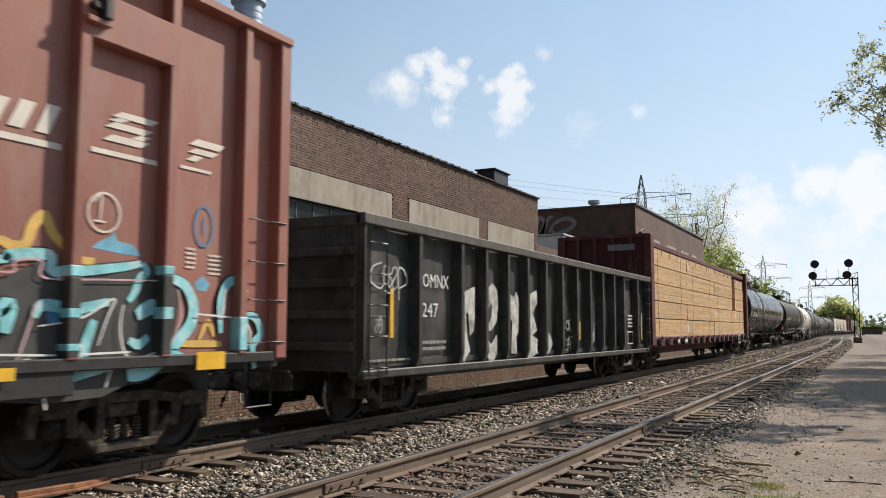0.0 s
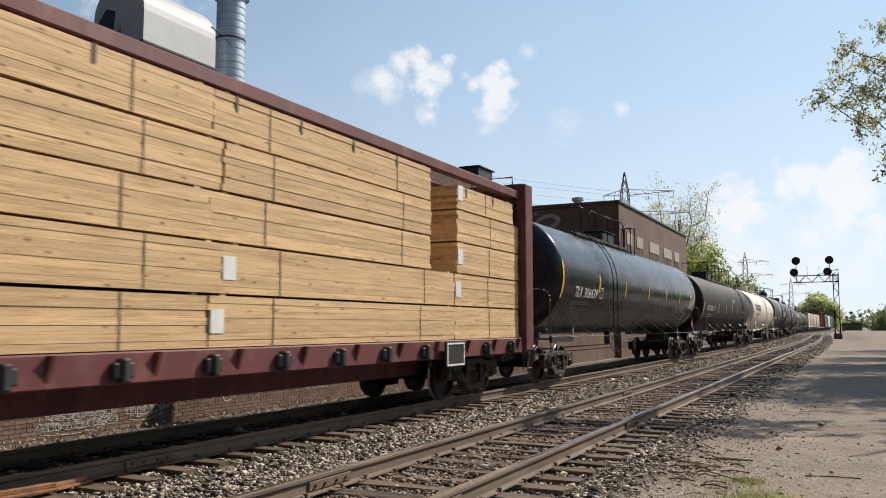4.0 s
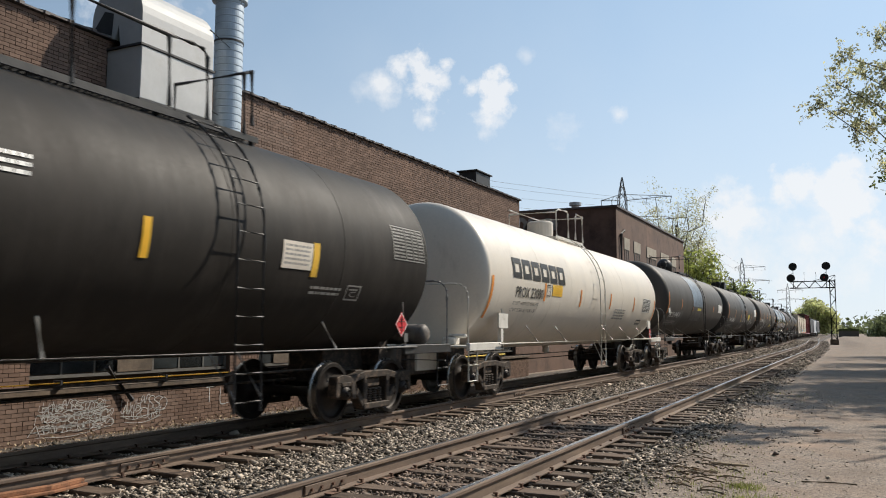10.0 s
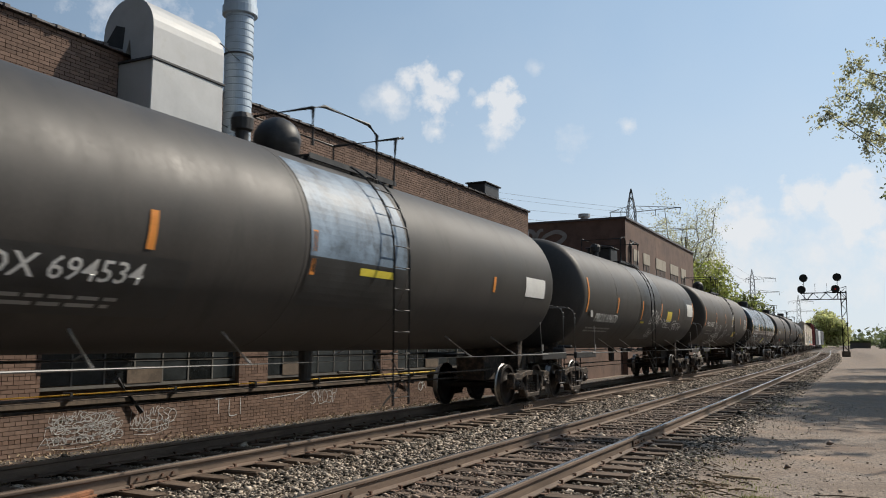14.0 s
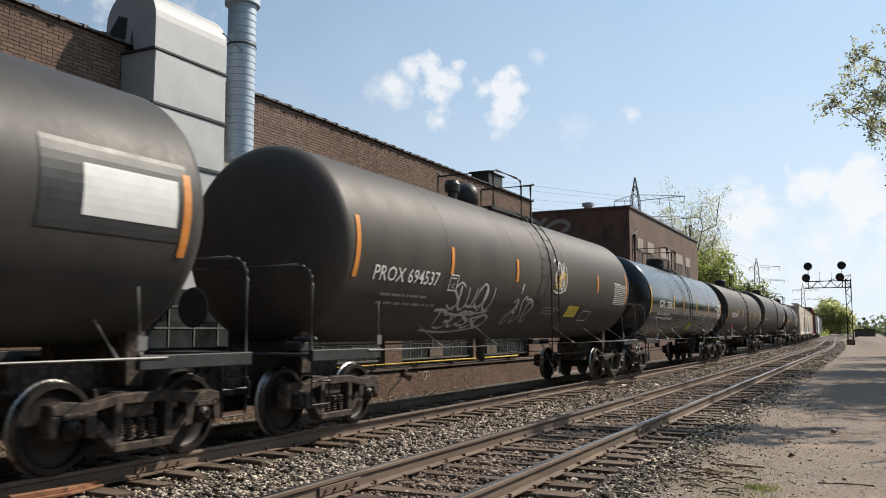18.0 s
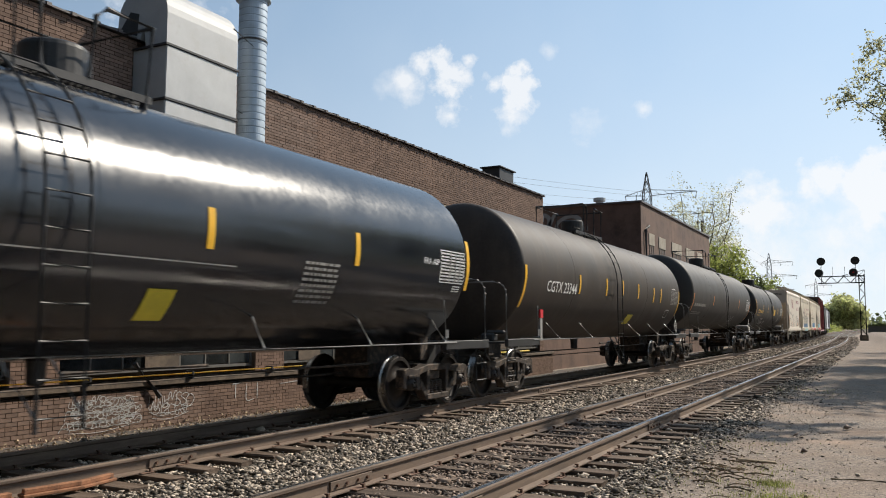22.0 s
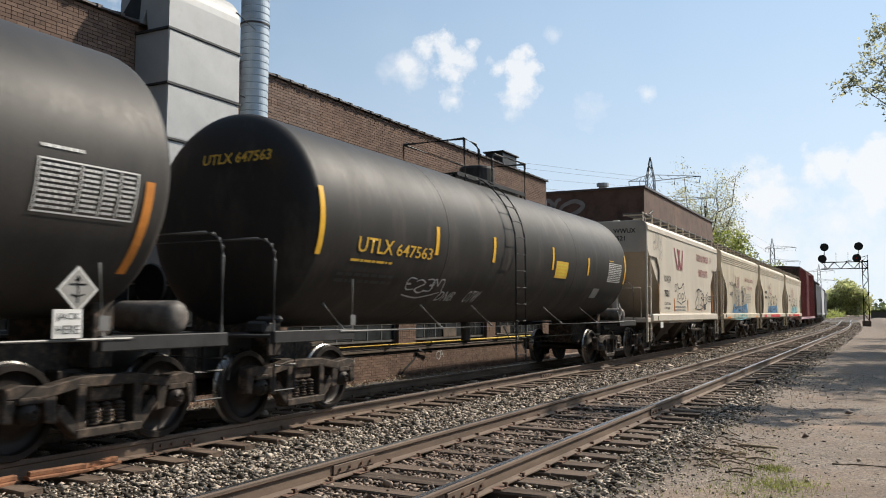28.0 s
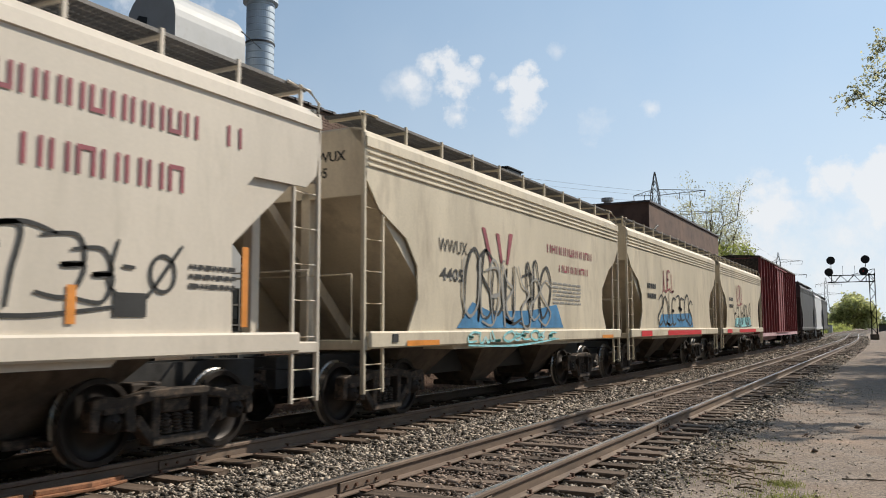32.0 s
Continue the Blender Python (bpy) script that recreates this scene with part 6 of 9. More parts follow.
for i, (p, w) in enumerate([([(4.39, 2.11), (4.5, 2.16), (4.62, 2.12), (4.74, 2.15), (4.81, 2.34), (4.92, 2.42), (5.01, 2.27), (5.27, 2.07), (5.47, 2.05)], 0.11), ([(6.58, 1.25), (7.23, 1.24)], 0.08), ([(6.88, 1.29), (7.02, 1.49), (7.11, 1.32)], 0.07), ([(8.26, 1.67), (8.29, 1.43)], 0.08)]):
    spray("graffiti", [[(y - mid, z) for y, z in q] for q in stroke(p, w)], lambda y, z, i=i: 1.398 + 0.001 * i, M["spray_gold"], ob, "golden yellow spray stroke")
for p in [[(5.44, 2.18), (5.55, 2.26), (5.66, 2.31), (5.69, 2.36), (5.74, 2.27), (5.93, 2.25), (6.05, 2.14), (5.86, 2.14), (5.63, 2.16)], [(6.8, 1.91), (6.92, 1.99), (7.03, 1.91), (6.98, 1.82), (6.84, 1.83)]]:
    paint("graffiti", [[(y - mid, z) for y, z in p]], lambda y, z: 1.392, M["spray_sky"], ob, "light blue spray patch", cut=0)
paint("graffiti", [[(y - mid, z) for y, z in [(4.96, 1.6), (5.12, 1.66), (5.33, 1.63), (5.35, 1.52), (5.16, 1.47), (5.0, 1.45)]]], lambda y, z: 1.407, M["spray_blue"], ob, "blue spray patch", cut=0)
paint("reflective_plate", [rect(6.72 - mid, 7.15 - mid, 0.97, 1.16)], lambda y, z: 1.54, YEL, ob, cut=0)
paint("reflective_plate", [rect(3.9 - mid, 4.6 - mid, 0.97, 1.08)], lambda y, z: 1.54, YEL, ob, cut=0)
bars(6.65 - mid, 6.8 - mid, 2.05, 2.3, 5, bs, M["cream_print"], ob, 21)
bars(7.0 - mid, 7.2 - mid, 2.0, 2.25, 5, bs, M["cream_print"], ob, 22)

# -- centre-beam flat car and its lumber
M["flat_maroon"] = mat("flat_maroon", (0.125, 0.030, 0.032), 0.6, scale=1.5, var=0.2, bump=0.05, stain=(0.22, 0.10, 0.08), stain_amount=0.25, stretch=(1, 1, 0.5))
M["lumber"] = mat("lumber", (0.66, 0.44, 0.235), 0.75, scale=2.0, var=0.13, fine=40, bump=0.15, stain=(0.44, 0.25, 0.105), stain_amount=0.30, stretch=(3, 0.5, 9), per_object=0.22)


def knotty(m):
    """Dark knots and streaked board ends in sawn softwood."""
    n, l = m.node_tree.nodes, m.node_tree.links
    b = n["Principled BSDF"]
    tc = next(x for x in n if x.type == 'TEX_COORD')
    mp = n.new("ShaderNodeMapping")
    mp.inputs["Scale"].default_value = (1.0, 2.1, 6.0)
    l.new(tc.outputs["Object"], mp.inputs[0])
    cell = n.new("ShaderNodeTexVoronoi")
    cell.inputs["Scale"].default_value = 1.25
    l.new(mp.outputs[0], cell.inputs["Vector"])
    spot = n.new("ShaderNodeMapRange")
    spot.inputs["From Min"].default_value, spot.inputs["From Max"].default_value = 0.05, 0.16
    spot.inputs["To Min"].default_value, spot.inputs["To Max"].default_value = 0.85, 0.0
    l.new(cell.outputs["Distance"], spot.inputs[0])
    mx = n.new("ShaderNodeMix")
    mx.data_type = 'RGBA'
    mx.inputs["B"].default_value = (0.20, 0.095, 0.04, 1)
    l.new(spot.outputs[0], mx.inputs["Factor"])
    l.new(b.inputs["Base Color"].links[0].from_socket, mx.inputs["A"])
    l.new(mx.outputs["Result"], b.inputs["Base Color"])


knotty(M["lumber"])
M["strap_green"] = mat("strap_green", (0.05, 0.09, 0.05), 0.5, var=0.1)
M["strap"] = mat("strap", (0.06, 0.05, 0.04), 0.6, var=0.1)
ob, h, mid = car("maroon bulkhead flat car with a centre beam", "flat car", 26.95, 49.85)
MM = M["flat_maroon"]
flat_mid = mid
part("deck", boxes((-1.5, 1.5, -h + 0.3, h - 0.3, 0.98, 1.12), (-0.4, 0.4, -h, h, 0.48, 0.98), bev=0.01), MM, ob)
part("side_sill", boxes((1.36, 1.52, -h + 0.1, h - 0.1, 0.84, 1.16), (-1.52, -1.36, -h + 0.1, h - 0.1, 0.84, 1.16), bev=0.015), MM, ob)
for s in (-1, 1):
    y = s * (h - 0.28)
    part("bulkhead", boxes((-1.46, 1.46, y - 0.05, y + 0.05, 1.0, 4.5), (-1.5, 1.5, y - 0.14, y + 0.14, 4.42, 4.56), *[(x - 0.06, x + 0.06, min(y, y + s * 0.22), max(y, y + s * 0.22), 1.0, 4.45) for x in (-0.9, -0.3, 0.3, 0.9)], (-1.46, 1.46, min(y, y + s * 0.16), max(y, y + s * 0.16), 2.5, 2.62), bev=0.012), MM, ob)
    part("bulkhead_post", boxes((1.36, 1.60, y - 0.22, y + 0.22, 0.88, 4.54), bev=0.02), MM, ob)
    part("bulkhead_post", boxes((-1.60, -1.36, y - 0.22, y + 0.22, 0.88, 4.54), bev=0.02), MM, ob)
    part("step", rods([(1.54, s * (h - 0.1), 0.9), (1.54, s * (h - 0.1), 0.5), (1.54, s * (h - 0.55), 0.5), (1.54, s * (h - 0.55), 0.9)], r=0.02), MM, ob)
    truck(ob, s * (h - 2.1))
part("number_panel", boxes((0.2, 1.1, -h - 0.06, -h - 0.05, 4.0, 4.2)), M["ghost_print"], ob)
part("end_rail", rods([(0.2, h - 0.25, 4.56), (0.2, h - 0.25, 4.75), (1.2, h - 0.25, 4.75), (1.2, h - 0.25, 4.56)], r=0.02), MM, ob)
part("centre_beam", boxes((-0.22, 0.22, -h + 0.35, h - 0.35, 4.20, 4.36), (-0.06, 0.06, -h + 0.35, h - 0.35, 1.1, 4.22), bev=0.01), MM, ob)
part("top_flange", boxes((-0.34, 0.34, -h + 0.35, h - 0.35, 4.352, 4.39)), MM, ob)
part("stake_pocket_rail", boxes((1.28, 1.46, -h + 0.35, h - 0.35, 4.19, 4.37), bev=0.015), MM, ob)
for k in range(17):
    y = -h + 1.1 + k * 1.28
    part("tie_down_winch", boxes((1.50, 1.60, y - 0.13, y + 0.13, 0.90, 1.06), (1.5, 1.64, y - 0.05, y + 0.05, 0.86, 1.10), bev=0.02), M["dark_metal"], ob)
    part("sill_gusset", prism(bmesh.new(), [(1.52, 1.15), (1.60, 1.15), (1.52, 0.90)], y + 0.45, y + 0.50, "xz"), MM, ob)
ends(ob, h, h + 0.25)
paint("stencil_box", outline_box(45.3 - mid, 46.0 - mid, 0.72, 1.12, 0.03), lambda y, z: 1.66, WHITE, ob, cut=0)
part("notice_plate", boxes((1.62, 1.655, 45.28 - mid, 46.02 - mid, 0.70, 1.14)), M["dark_metal"], ob)
paint("sill_label", [rect(30.9 - mid, 31.5 - mid, 0.93, 1.05), rect(32.2 - mid, 33.0 - mid, 0.93, 1.05)], lambda y, z: 1.525, WHITE, ob, cut=0)
LOADS = []      # (thing, its place on the flat car)


def bundle(y0, y1, z0, z1, seed, inset=0.0):
    """A strapped pack of sawn boards lying on the flat car."""
    rnd = random.Random(seed)
    b = thing("lumber_bundle", "strapped bundle of pale yellow sawn lumber", "lumber", group="lumber on the flat car")
    x1 = 1.45 - inset
    n = 7
    hz = (z1 - z0 - 0.03) / n
    for i in range(n):
        dx, e0, e1 = rnd.uniform(-0.006, 0.006), rnd.uniform(-0.03, 0.03), rnd.uniform(-0.03, 0.03)
        part("board", boxes((0.30, x1 + dx, y0 - flat_mid + e0, y1 - flat_mid + e1, z0 + i * hz + 0.001, z0 + (i + 1) * hz - 0.001)), M["lumber"], b)
    for u in ((0.18, 0.80) if y1 - y0 > 4 else (0.5,)):
        y = y0 + (y1 - y0) * u + rnd.uniform(-0.1, 0.1) - flat_mid
        part("binding_strap", boxes((x1 + 0.006, x1 + 0.011, y - 0.007, y + 0.007, z0, z1 - 0.03)), M["strap_green"], b)
    for y in (y0 + 0.25, y1 - 0.2):
        part("dunnage", boxes((0.30, x1 - 0.02, y - flat_mid - 0.045, y - flat_mid + 0.045, z1 - 0.03, z1 - 0.002)), M["lumber"], b)
    if z1 > 4.0:                         # tie-downs that bite into the top pack
        for i in range(max(2, int((y1 - y0) / 1.3))):
            y = y0 + 0.4 + i * 1.3 - flat_mid
            part("strap", boxes((x1 - 0.05, x1 + 0.012, y - 0.02, y + 0.02, z1 - 0.22, z1 - 0.02)), M["strap"], b)
    if rnd.random() < 0.6:
        part("end_label", boxes((x1 + 0.009, x1 + 0.013, y0 - flat_mid + 0.02, y0 - flat_mid + 0.24, z0 + 0.16, z0 + 0.44)), WHITE, b, "white paper tag stapled on the boards")
    LOADS.append((b, mid))


ROWZ = [1.17, 1.79, 2.40, 2.99, 3.60, 4.19]
seed = 100
for r in range(5):
    splits = [27.5, 33.4 + 0.05 * r, 39.6 + 0.2 * (r % 2), 46.05 if r < 2 else 45.1]
    for a, b in zip(splits, splits[1:]):
        bundle(a + 0.004, b - 0.004, ROWZ[r], ROWZ[r + 1], seed, 0.008 * ((seed * 7) % 3))
        seed += 1
    bundle(46.1 if r < 2 else 46.2, 49.3 - 0.3 * (r == 4), ROWZ[r], ROWZ[r + 1] - (0.12 if r == 4 else 0), seed, 0.02)
    seed += 1

# -- covered hoppers
M["hopper_cream"] = mat("hopper_cream", (0.68, 0.605, 0.505), 0.55, scale=1.0, var=0.05, bump=0.04, fine=25, stain=(0.56, 0.50, 0.41), stain_amount=0.2, stretch=(1, 1, 0.3))
M["hopper_sand"] = mat("hopper_sand", (0.62, 0.54, 0.41), 0.6, scale=1.0, var=0.08, bump=0.05, fine=25, stain=(0.42, 0.35, 0.26), stain_amount=0.28, stretch=(1, 1, 0.3))
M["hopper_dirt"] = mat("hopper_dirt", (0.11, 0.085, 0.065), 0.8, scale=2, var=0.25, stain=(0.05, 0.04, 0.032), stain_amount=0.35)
M["maroon_print"] = mat("maroon_print", (0.30, 0.07, 0.09), 0.6, var=0.15)
M["spray_black"] = mat("spray_black", (0.03, 0.03, 0.03), 0.7, var=0.2)
M["grating"] = mat("grating", (0.16, 0.15, 0.14), 0.6, metal=0.3, var=0.2)


def hopper(label, s0, s1, m, ribbed, category="hopper car", top=4.26):
    ob, h, mid = car(label, category, s0, s1)
    e = h + (0.06 if ribbed else 0.42)
    t = top
    if ribbed:
        out = [(-e, t - 0.3), (-e, t - 0.75), (-h + 0.3, 3.1), (-h + 1.05, 2.75), (-h + 1.38, 2.35), (-h + 1.40, 1.85), (-h + 1.1, 1.34)]
    else:
        out = [(-e, t - 0.3), (-e, t - 0.42), (-h - 0.35, 3.35), (-h - 0.15, 3.17), (-h + 0.82, 3.15), (-h + 1.18, 2.80), (-h + 1.14, 1.34)]
    full = out + [(-y, z) for y, z in out[::-1]]
    for s in (-1, 1):
        part("side_sheet", prism(bmesh.new(), full, s * 1.570, s * 1.600), m, ob)
        part("side_sill", boxes((min(s * 1.480, s * 1.660), max(s * 1.480, s * 1.660), -h, h, 1.12, 1.36), bev=0.025), m, ob)
        part("roof_edge", prism(bmesh.new(), [(s * 1.560, t - 0.32), (s * 1.630, t - 0.30), (s * 1.620, t - 0.16), (s * 1.460, t - 0.02), (s * 1.300, t)], -e, e, "xz"), m, ob)
        if ribbed:
            for z in (t - 0.38, t - 0.47, t - 0.56):
                part("side_rib", boxes((min(s * 1.590, s * 1.625), max(s * 1.590, s * 1.625), -e + 0.06, e - 0.06, z - 0.018, z + 0.018), bev=0.008), m, ob)
    part("roof", boxes((-1.4, 1.4, -e, e, t - 0.06, t), bev=0.02), m, ob)
    q = min(h + 0.15, e - 0.12)
    body = [(-q, t - 0.1), (q, t - 0.1), (q, t - 0.9), (h - 2.7, 1.05), (-h + 2.7, 1.05), (-q, t - 0.9)]
    part("slope_sheet", prism(bmesh.new(), body, -1.54, 1.54), m, ob)
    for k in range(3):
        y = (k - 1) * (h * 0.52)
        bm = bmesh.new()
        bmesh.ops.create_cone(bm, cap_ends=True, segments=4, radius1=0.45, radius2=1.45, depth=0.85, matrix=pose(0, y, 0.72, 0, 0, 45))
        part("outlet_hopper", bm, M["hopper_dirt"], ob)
        part("outlet_gate", boxes((-0.5, 0.5, y - 0.35, y + 0.35, 0.24, 0.34), (0.5, 0.75, y - 0.05, y + 0.05, 0.26, 0.32), bev=0.01), M["truck_steel"], ob)
    part("centre_sill", boxes((-0.3, 0.3, -e - 0.3, e + 0.3, 0.55, 1.0)), M["dark_metal"], ob)
    for s in (-1, 1):
        lo, hi = min(s * (e - 0.06), s * e), max(s * (e - 0.06), s * e)
        part("end_panel", boxes((-1.54, 1.54, lo, hi, t - 1.0, t - 0.03), bev=0.01), m, ob)
        part("end_sill", boxes((-1.6, 1.6, min(s * (h - 0.1), s * e), max(s * (h - 0.1), s * e), 1.10, 1.24), bev=0.015), m, ob)
        for x in (-0.55, 0.55):
            part("end_strut", boxes((x - 0.08, x + 0.08, min(s * (e - 0.16), s * e), max(s * (e - 0.16), s * e), 1.2, t - 0.9), bev=0.01), m, ob)
        part("slope_brace", prism(bmesh.new(), [(s * (h + 0.2), t - 1.0), (s * (h - 2.0), 1.25), (s * (h - 1.7), 1.25), (s * (h + 0.4), t - 1.0)], -0.05, 0.05), m, ob)
        for x in (1.57, -1.57):
            post = part("corner_post", boxes((x - 0.03, x + 0.03, s * e - 0.03, s * e + 0.03, 0.5, t - 0.1), bev=0.008), m, ob)
            part("stile", boxes((x - 0.02, x + 0.02, s * (e - 0.49) - 0.02, s * (e - 0.49) + 0.02, 0.5, 3.15)), m, post)
            for z in (0.55, 0.9, 1.3, 1.75, 2.2, 2.65, 3.1):
                part("rung", shared("hopper_rung" + m.name, lambda: rods([(0, -0.24, 0), (0, 0.24, 0)], r=0.014), m), None, post, at=pose(x, s * (e - 0.25), z))
        part("end_rail", rods([(1.4, s * (e + 0.04), 1.2), (1.4, s * (e + 0.04), 2.15), (-1.4, s * (e + 0.04), 2.15), (-1.4, s * (e + 0.04), 1.2)], r=0.018), m, ob)
        part("roof_grab", rods([(1.46, s * (e - 0.5), t + 0.24), (1.46, s * (e - 0.05), t + 0.22), (1.56, s * (e + 0.02), t + 0.05), (1.57, s * e, t - 0.3)], r=0.022), m, ob)
        truck(ob, s * (h - 1.35))
    # running boards on the roof
    for s in (-1, 1):
        deck = bmesh.new()
        k = -e + 0.1
        while k < e - 0.1:
            box(deck, s * 0.820, s * 1.440, k, k + 0.02, t + 0.20, t + 0.24)
            k += 0.075
        for x in (0.82, 0.98, 1.13, 1.28, 1.43):
            box(deck, s * x - 0.008, s * x + 0.008, -e + 0.1, e - 0.1, t + 0.205, t + 0.245)
        d = part("running_board", deck, M["grating"], ob)
        d["kind"] = "stuff"
        n = int(2 * e / 1.11)
        for i in range(n + 1):
            y = -e + 0.2 + i * (2 * e - 0.4) / n
            part("board_bracket", boxes((s * 1.430 - 0.02, s * 1.430 + 0.02, y - 0.022, y + 0.022, t - 0.05, t + 0.27), (min(s * 0.820, s * 1.430), max(s * 0.820, s * 1.430), y - 0.02, y + 0.02, t + 0.16, t + 0.20)), m, d)
        part("hatch_rail", boxes((min(s * 0.30, s * 0.5), max(s * 0.30, s * 0.5), -e + 0.8, e - 0.8, t, t + 0.12), bev=0.02), m, ob)
    ends(ob, h, e + 0.2)
    return ob, h, mid


side = lambda y, z: 1.601


def block(a, b, z0, z1, k):
    """One plain block shape of a painted name: bars that stand for a letter."""
    w, c = 0.045, (z0 + z1) / 2
    left, right = rect(a, a + w, z0, z1), rect(b - w, b, z0, z1)
    flat = [rect(a + w, b - w, z, z + w) for z in (z0, c - w / 2, z1 - w)]
    return [left, right] + ([flat[k % 3]] if k % 4 == 0 else [])


ob, h, mid = hopper("cream covered hopper with maroon lettering and black graffiti", 238.95, 250.1, M["hopper_cream"], False)
BKP = M["spray_black"]
letters("WWUX", 240.66 - mid, 241.67 - mid, 2.40, 2.64, side, BKP, ob)
letters("7521", 240.70 - mid, 241.37 - mid, 1.93, 2.15, side, BKP, ob, bold=0.03)
letters("LD LMT 229400", 240.68 - mid, 241.55 - mid, 1.66, 1.74, side, BKP, ob, bold=0.012)
letters("LT WT 56600", 240.66 - mid, 241.44 - mid, 1.51, 1.59, side, BKP, ob, bold=0.012)
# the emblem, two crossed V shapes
for k in (0, 1):
    y = 242.16 + 0.53 * k - mid
    paint("emblem", [[(y, 3.64), (y + 0.15, 3.64), (y + 0.56, 3.06), (y + 0.62, 2.98), (y + 0.50, 2.86)], [(y + 0.62, 2.98), (y + 0.68, 3.06), (y + 0.81, 3.62), (y + 0.95, 3.62), (y + 0.76, 2.86)]], (lambda k: lambda a, b: 1.602 + 0.003 * k)(k), M["maroon_print"], ob, "maroon zigzag emblem", cut=0)
for row, (a, b, z0, z1, n) in enumerate(((246.08, 248.44, 3.40, 3.655, 10), (248.82, 249.12, 3.42, 3.66, 1), (246.36, 248.26, 2.80, 3.075, 7))):
    w = (b - a) / n
    for i in range(n):                  # the owner's name, one plain block a letter
        y = a + i * w - mid
        paint("name_block", block(y, y + w * 0.76, z0, z1, i * 3 + row), side, M["maroon_print"], ob, cut=0)
plate_c(ob, 242.23 - mid, 242.51 - mid, 2.14, 2.38, side, BKP)
for y, z0, z1 in ((239.95, 1.45, 2.36), (242.15, 1.45, 1.89), (244.32, 1.45, 1.88), (246.9, 1.45, 1.80), (249.14, 1.42, 2.32)):
    paint("reflective_stripe", [rect(y - mid - 0.05, y - mid + 0.05, z0, z1)], lambda a, b: 1.604, ORG, ob, cut=0)
spray("graffiti", ring(242.95 - mid, 1.98, 0.16, 0.10, 0.03) + ring(243.45 - mid, 1.98, 0.16, 0.10, 0.03) + stroke([(242.55 - mid, 1.8), (242.7 - mid, 2.1), (242.62 - mid, 2.42), (242.85 - mid, 2.25), (243.3 - mid, 2.3), (243.6 - mid, 2.44), (243.75 - mid, 2.1), (243.9 - mid, 1.85), (243.3 - mid, 1.75), (243.2 - mid, 1.68), (242.9 - mid, 1.76), (242.55 - mid, 1.8)], 0.035), side, BKP, ob, "black sprayed cartoon scrawl")
LOOPS = ([(239.31, 3.86), (239.38, 4.02), (239.52, 4.06), (239.62, 3.93), (239.60, 3.72), (239.46, 3.60), (239.34, 3.66), (239.36, 3.84)],
         [(239.68, 4.02), (239.63, 3.72), (239.62, 3.50), (239.70, 3.42), (239.80, 3.52), (239.88, 3.78), (239.92, 4.00), (239.86, 3.62), (239.84, 3.46)],
         [(240.14, 4.02), (240.00, 3.88), (239.93, 3.62), (239.98, 3.45), (240.10, 3.42), (240.18, 3.54), (240.10, 3.70), (240.06, 3.86)],
         [(240.20, 3.92), (240.22, 3.68), (240.20, 3.44)],
         [(240.16, 3.97), (240.32, 4.00), (240.42, 3.90), (240.36, 3.73), (240.26, 3.68), (240.40, 3.62), (240.45, 3.48), (240.36, 3.36), (240.22, 3.40)],
         [(240.12, 3.40), (240.08, 3.22), (240.02, 3.08)], [(240.48, 3.28), (240.51, 3.26)])
spray("graffiti", [q for line in LOOPS for q in stroke([(y - mid, z) for y, z in line], 0.026)] + ring(239.42 - mid, 3.52, 0.13, 0.13, 0.02) + ring(240.32 - mid, 3.24, 0.11, 0.13, 0.022), side, M["ghost_print"], ob, "grey looping tag")
spray("graffiti", tag(245.62 - mid, 247.3 - mid, 1.6, 2.3, 62, 0.05, 4, 1.0) + stroke([(247.4 - mid, 2.25), (247.3 - mid, 1.85), (247.45 - mid, 1.7)], 0.04) + ring(247.95 - mid, 1.95, 0.16, 0.18, 0.04) + stroke([(247.75 - mid, 1.7), (248.2 - mid, 2.25)], 0.04) + stroke([(247.45 - mid, 2.0), (247.6 - mid, 1.99)], 0.04), side, BKP, ob, "black sprayed tag")
bars(248.3 - mid, 249.0 - mid, 1.8, 2.1, 3, side, BKP, ob, 31)
bars(242.3 - mid, 244.0 - mid, 1.44, 1.660, 2, side, M["ghost_print"], ob, 32)
paint("stencil_box", [rect(247.35 - mid, 247.75 - mid, 1.52, 1.75)], side, BKP, ob, cut=0)
for row, zz in (("WWUX", 3.93), ("7521", 3.70)):
    me = text_mesh(row, 0.2, 0.004)
    part("lettering", me, BKP, ob, at=Matrix.Translation((0.55, -h - 0.426, zz)) @ Matrix.Rotation(radians(90), 4, 'X'))
part("defect_plate", boxes((1.655, 1.670, 239.85 - mid, 240.2 - mid, 0.92, 1.1)), WHITE, ob)
part("hinge_plate", boxes((1.660, 1.680, 239.55 - mid, 239.8 - mid, 1.16, 1.30)), M["hopper_cream"], ob)

ob, h, mid = hopper("sand-coloured covered hopper with sprayed graffiti", 251.64, 263.64, M["hopper_sand"], True)
letters("WWUX", 253.69 - mid, 254.72 - mid, 2.64, 2.86, side, BKP, ob)
letters("4405", 253.74 - mid, 254.58 - mid, 2.17, 2.39, side, BKP, ob, bold=0.02)
paint("emblem", [[(255.3 - mid, 3.2), (255.45 - mid, 3.2), (255.75 - mid, 2.6), (255.62 - mid, 2.58)], [(255.9 - mid, 3.15), (256.05 - mid, 3.15), (256.2 - mid, 2.6), (256.1 - mid, 2.6)], [(256.5 - mid, 3.2), (256.68 - mid, 3.2), (256.45 - mid, 2.6), (256.35 - mid, 2.6)]], side, M["maroon_print"], ob, cut=0)
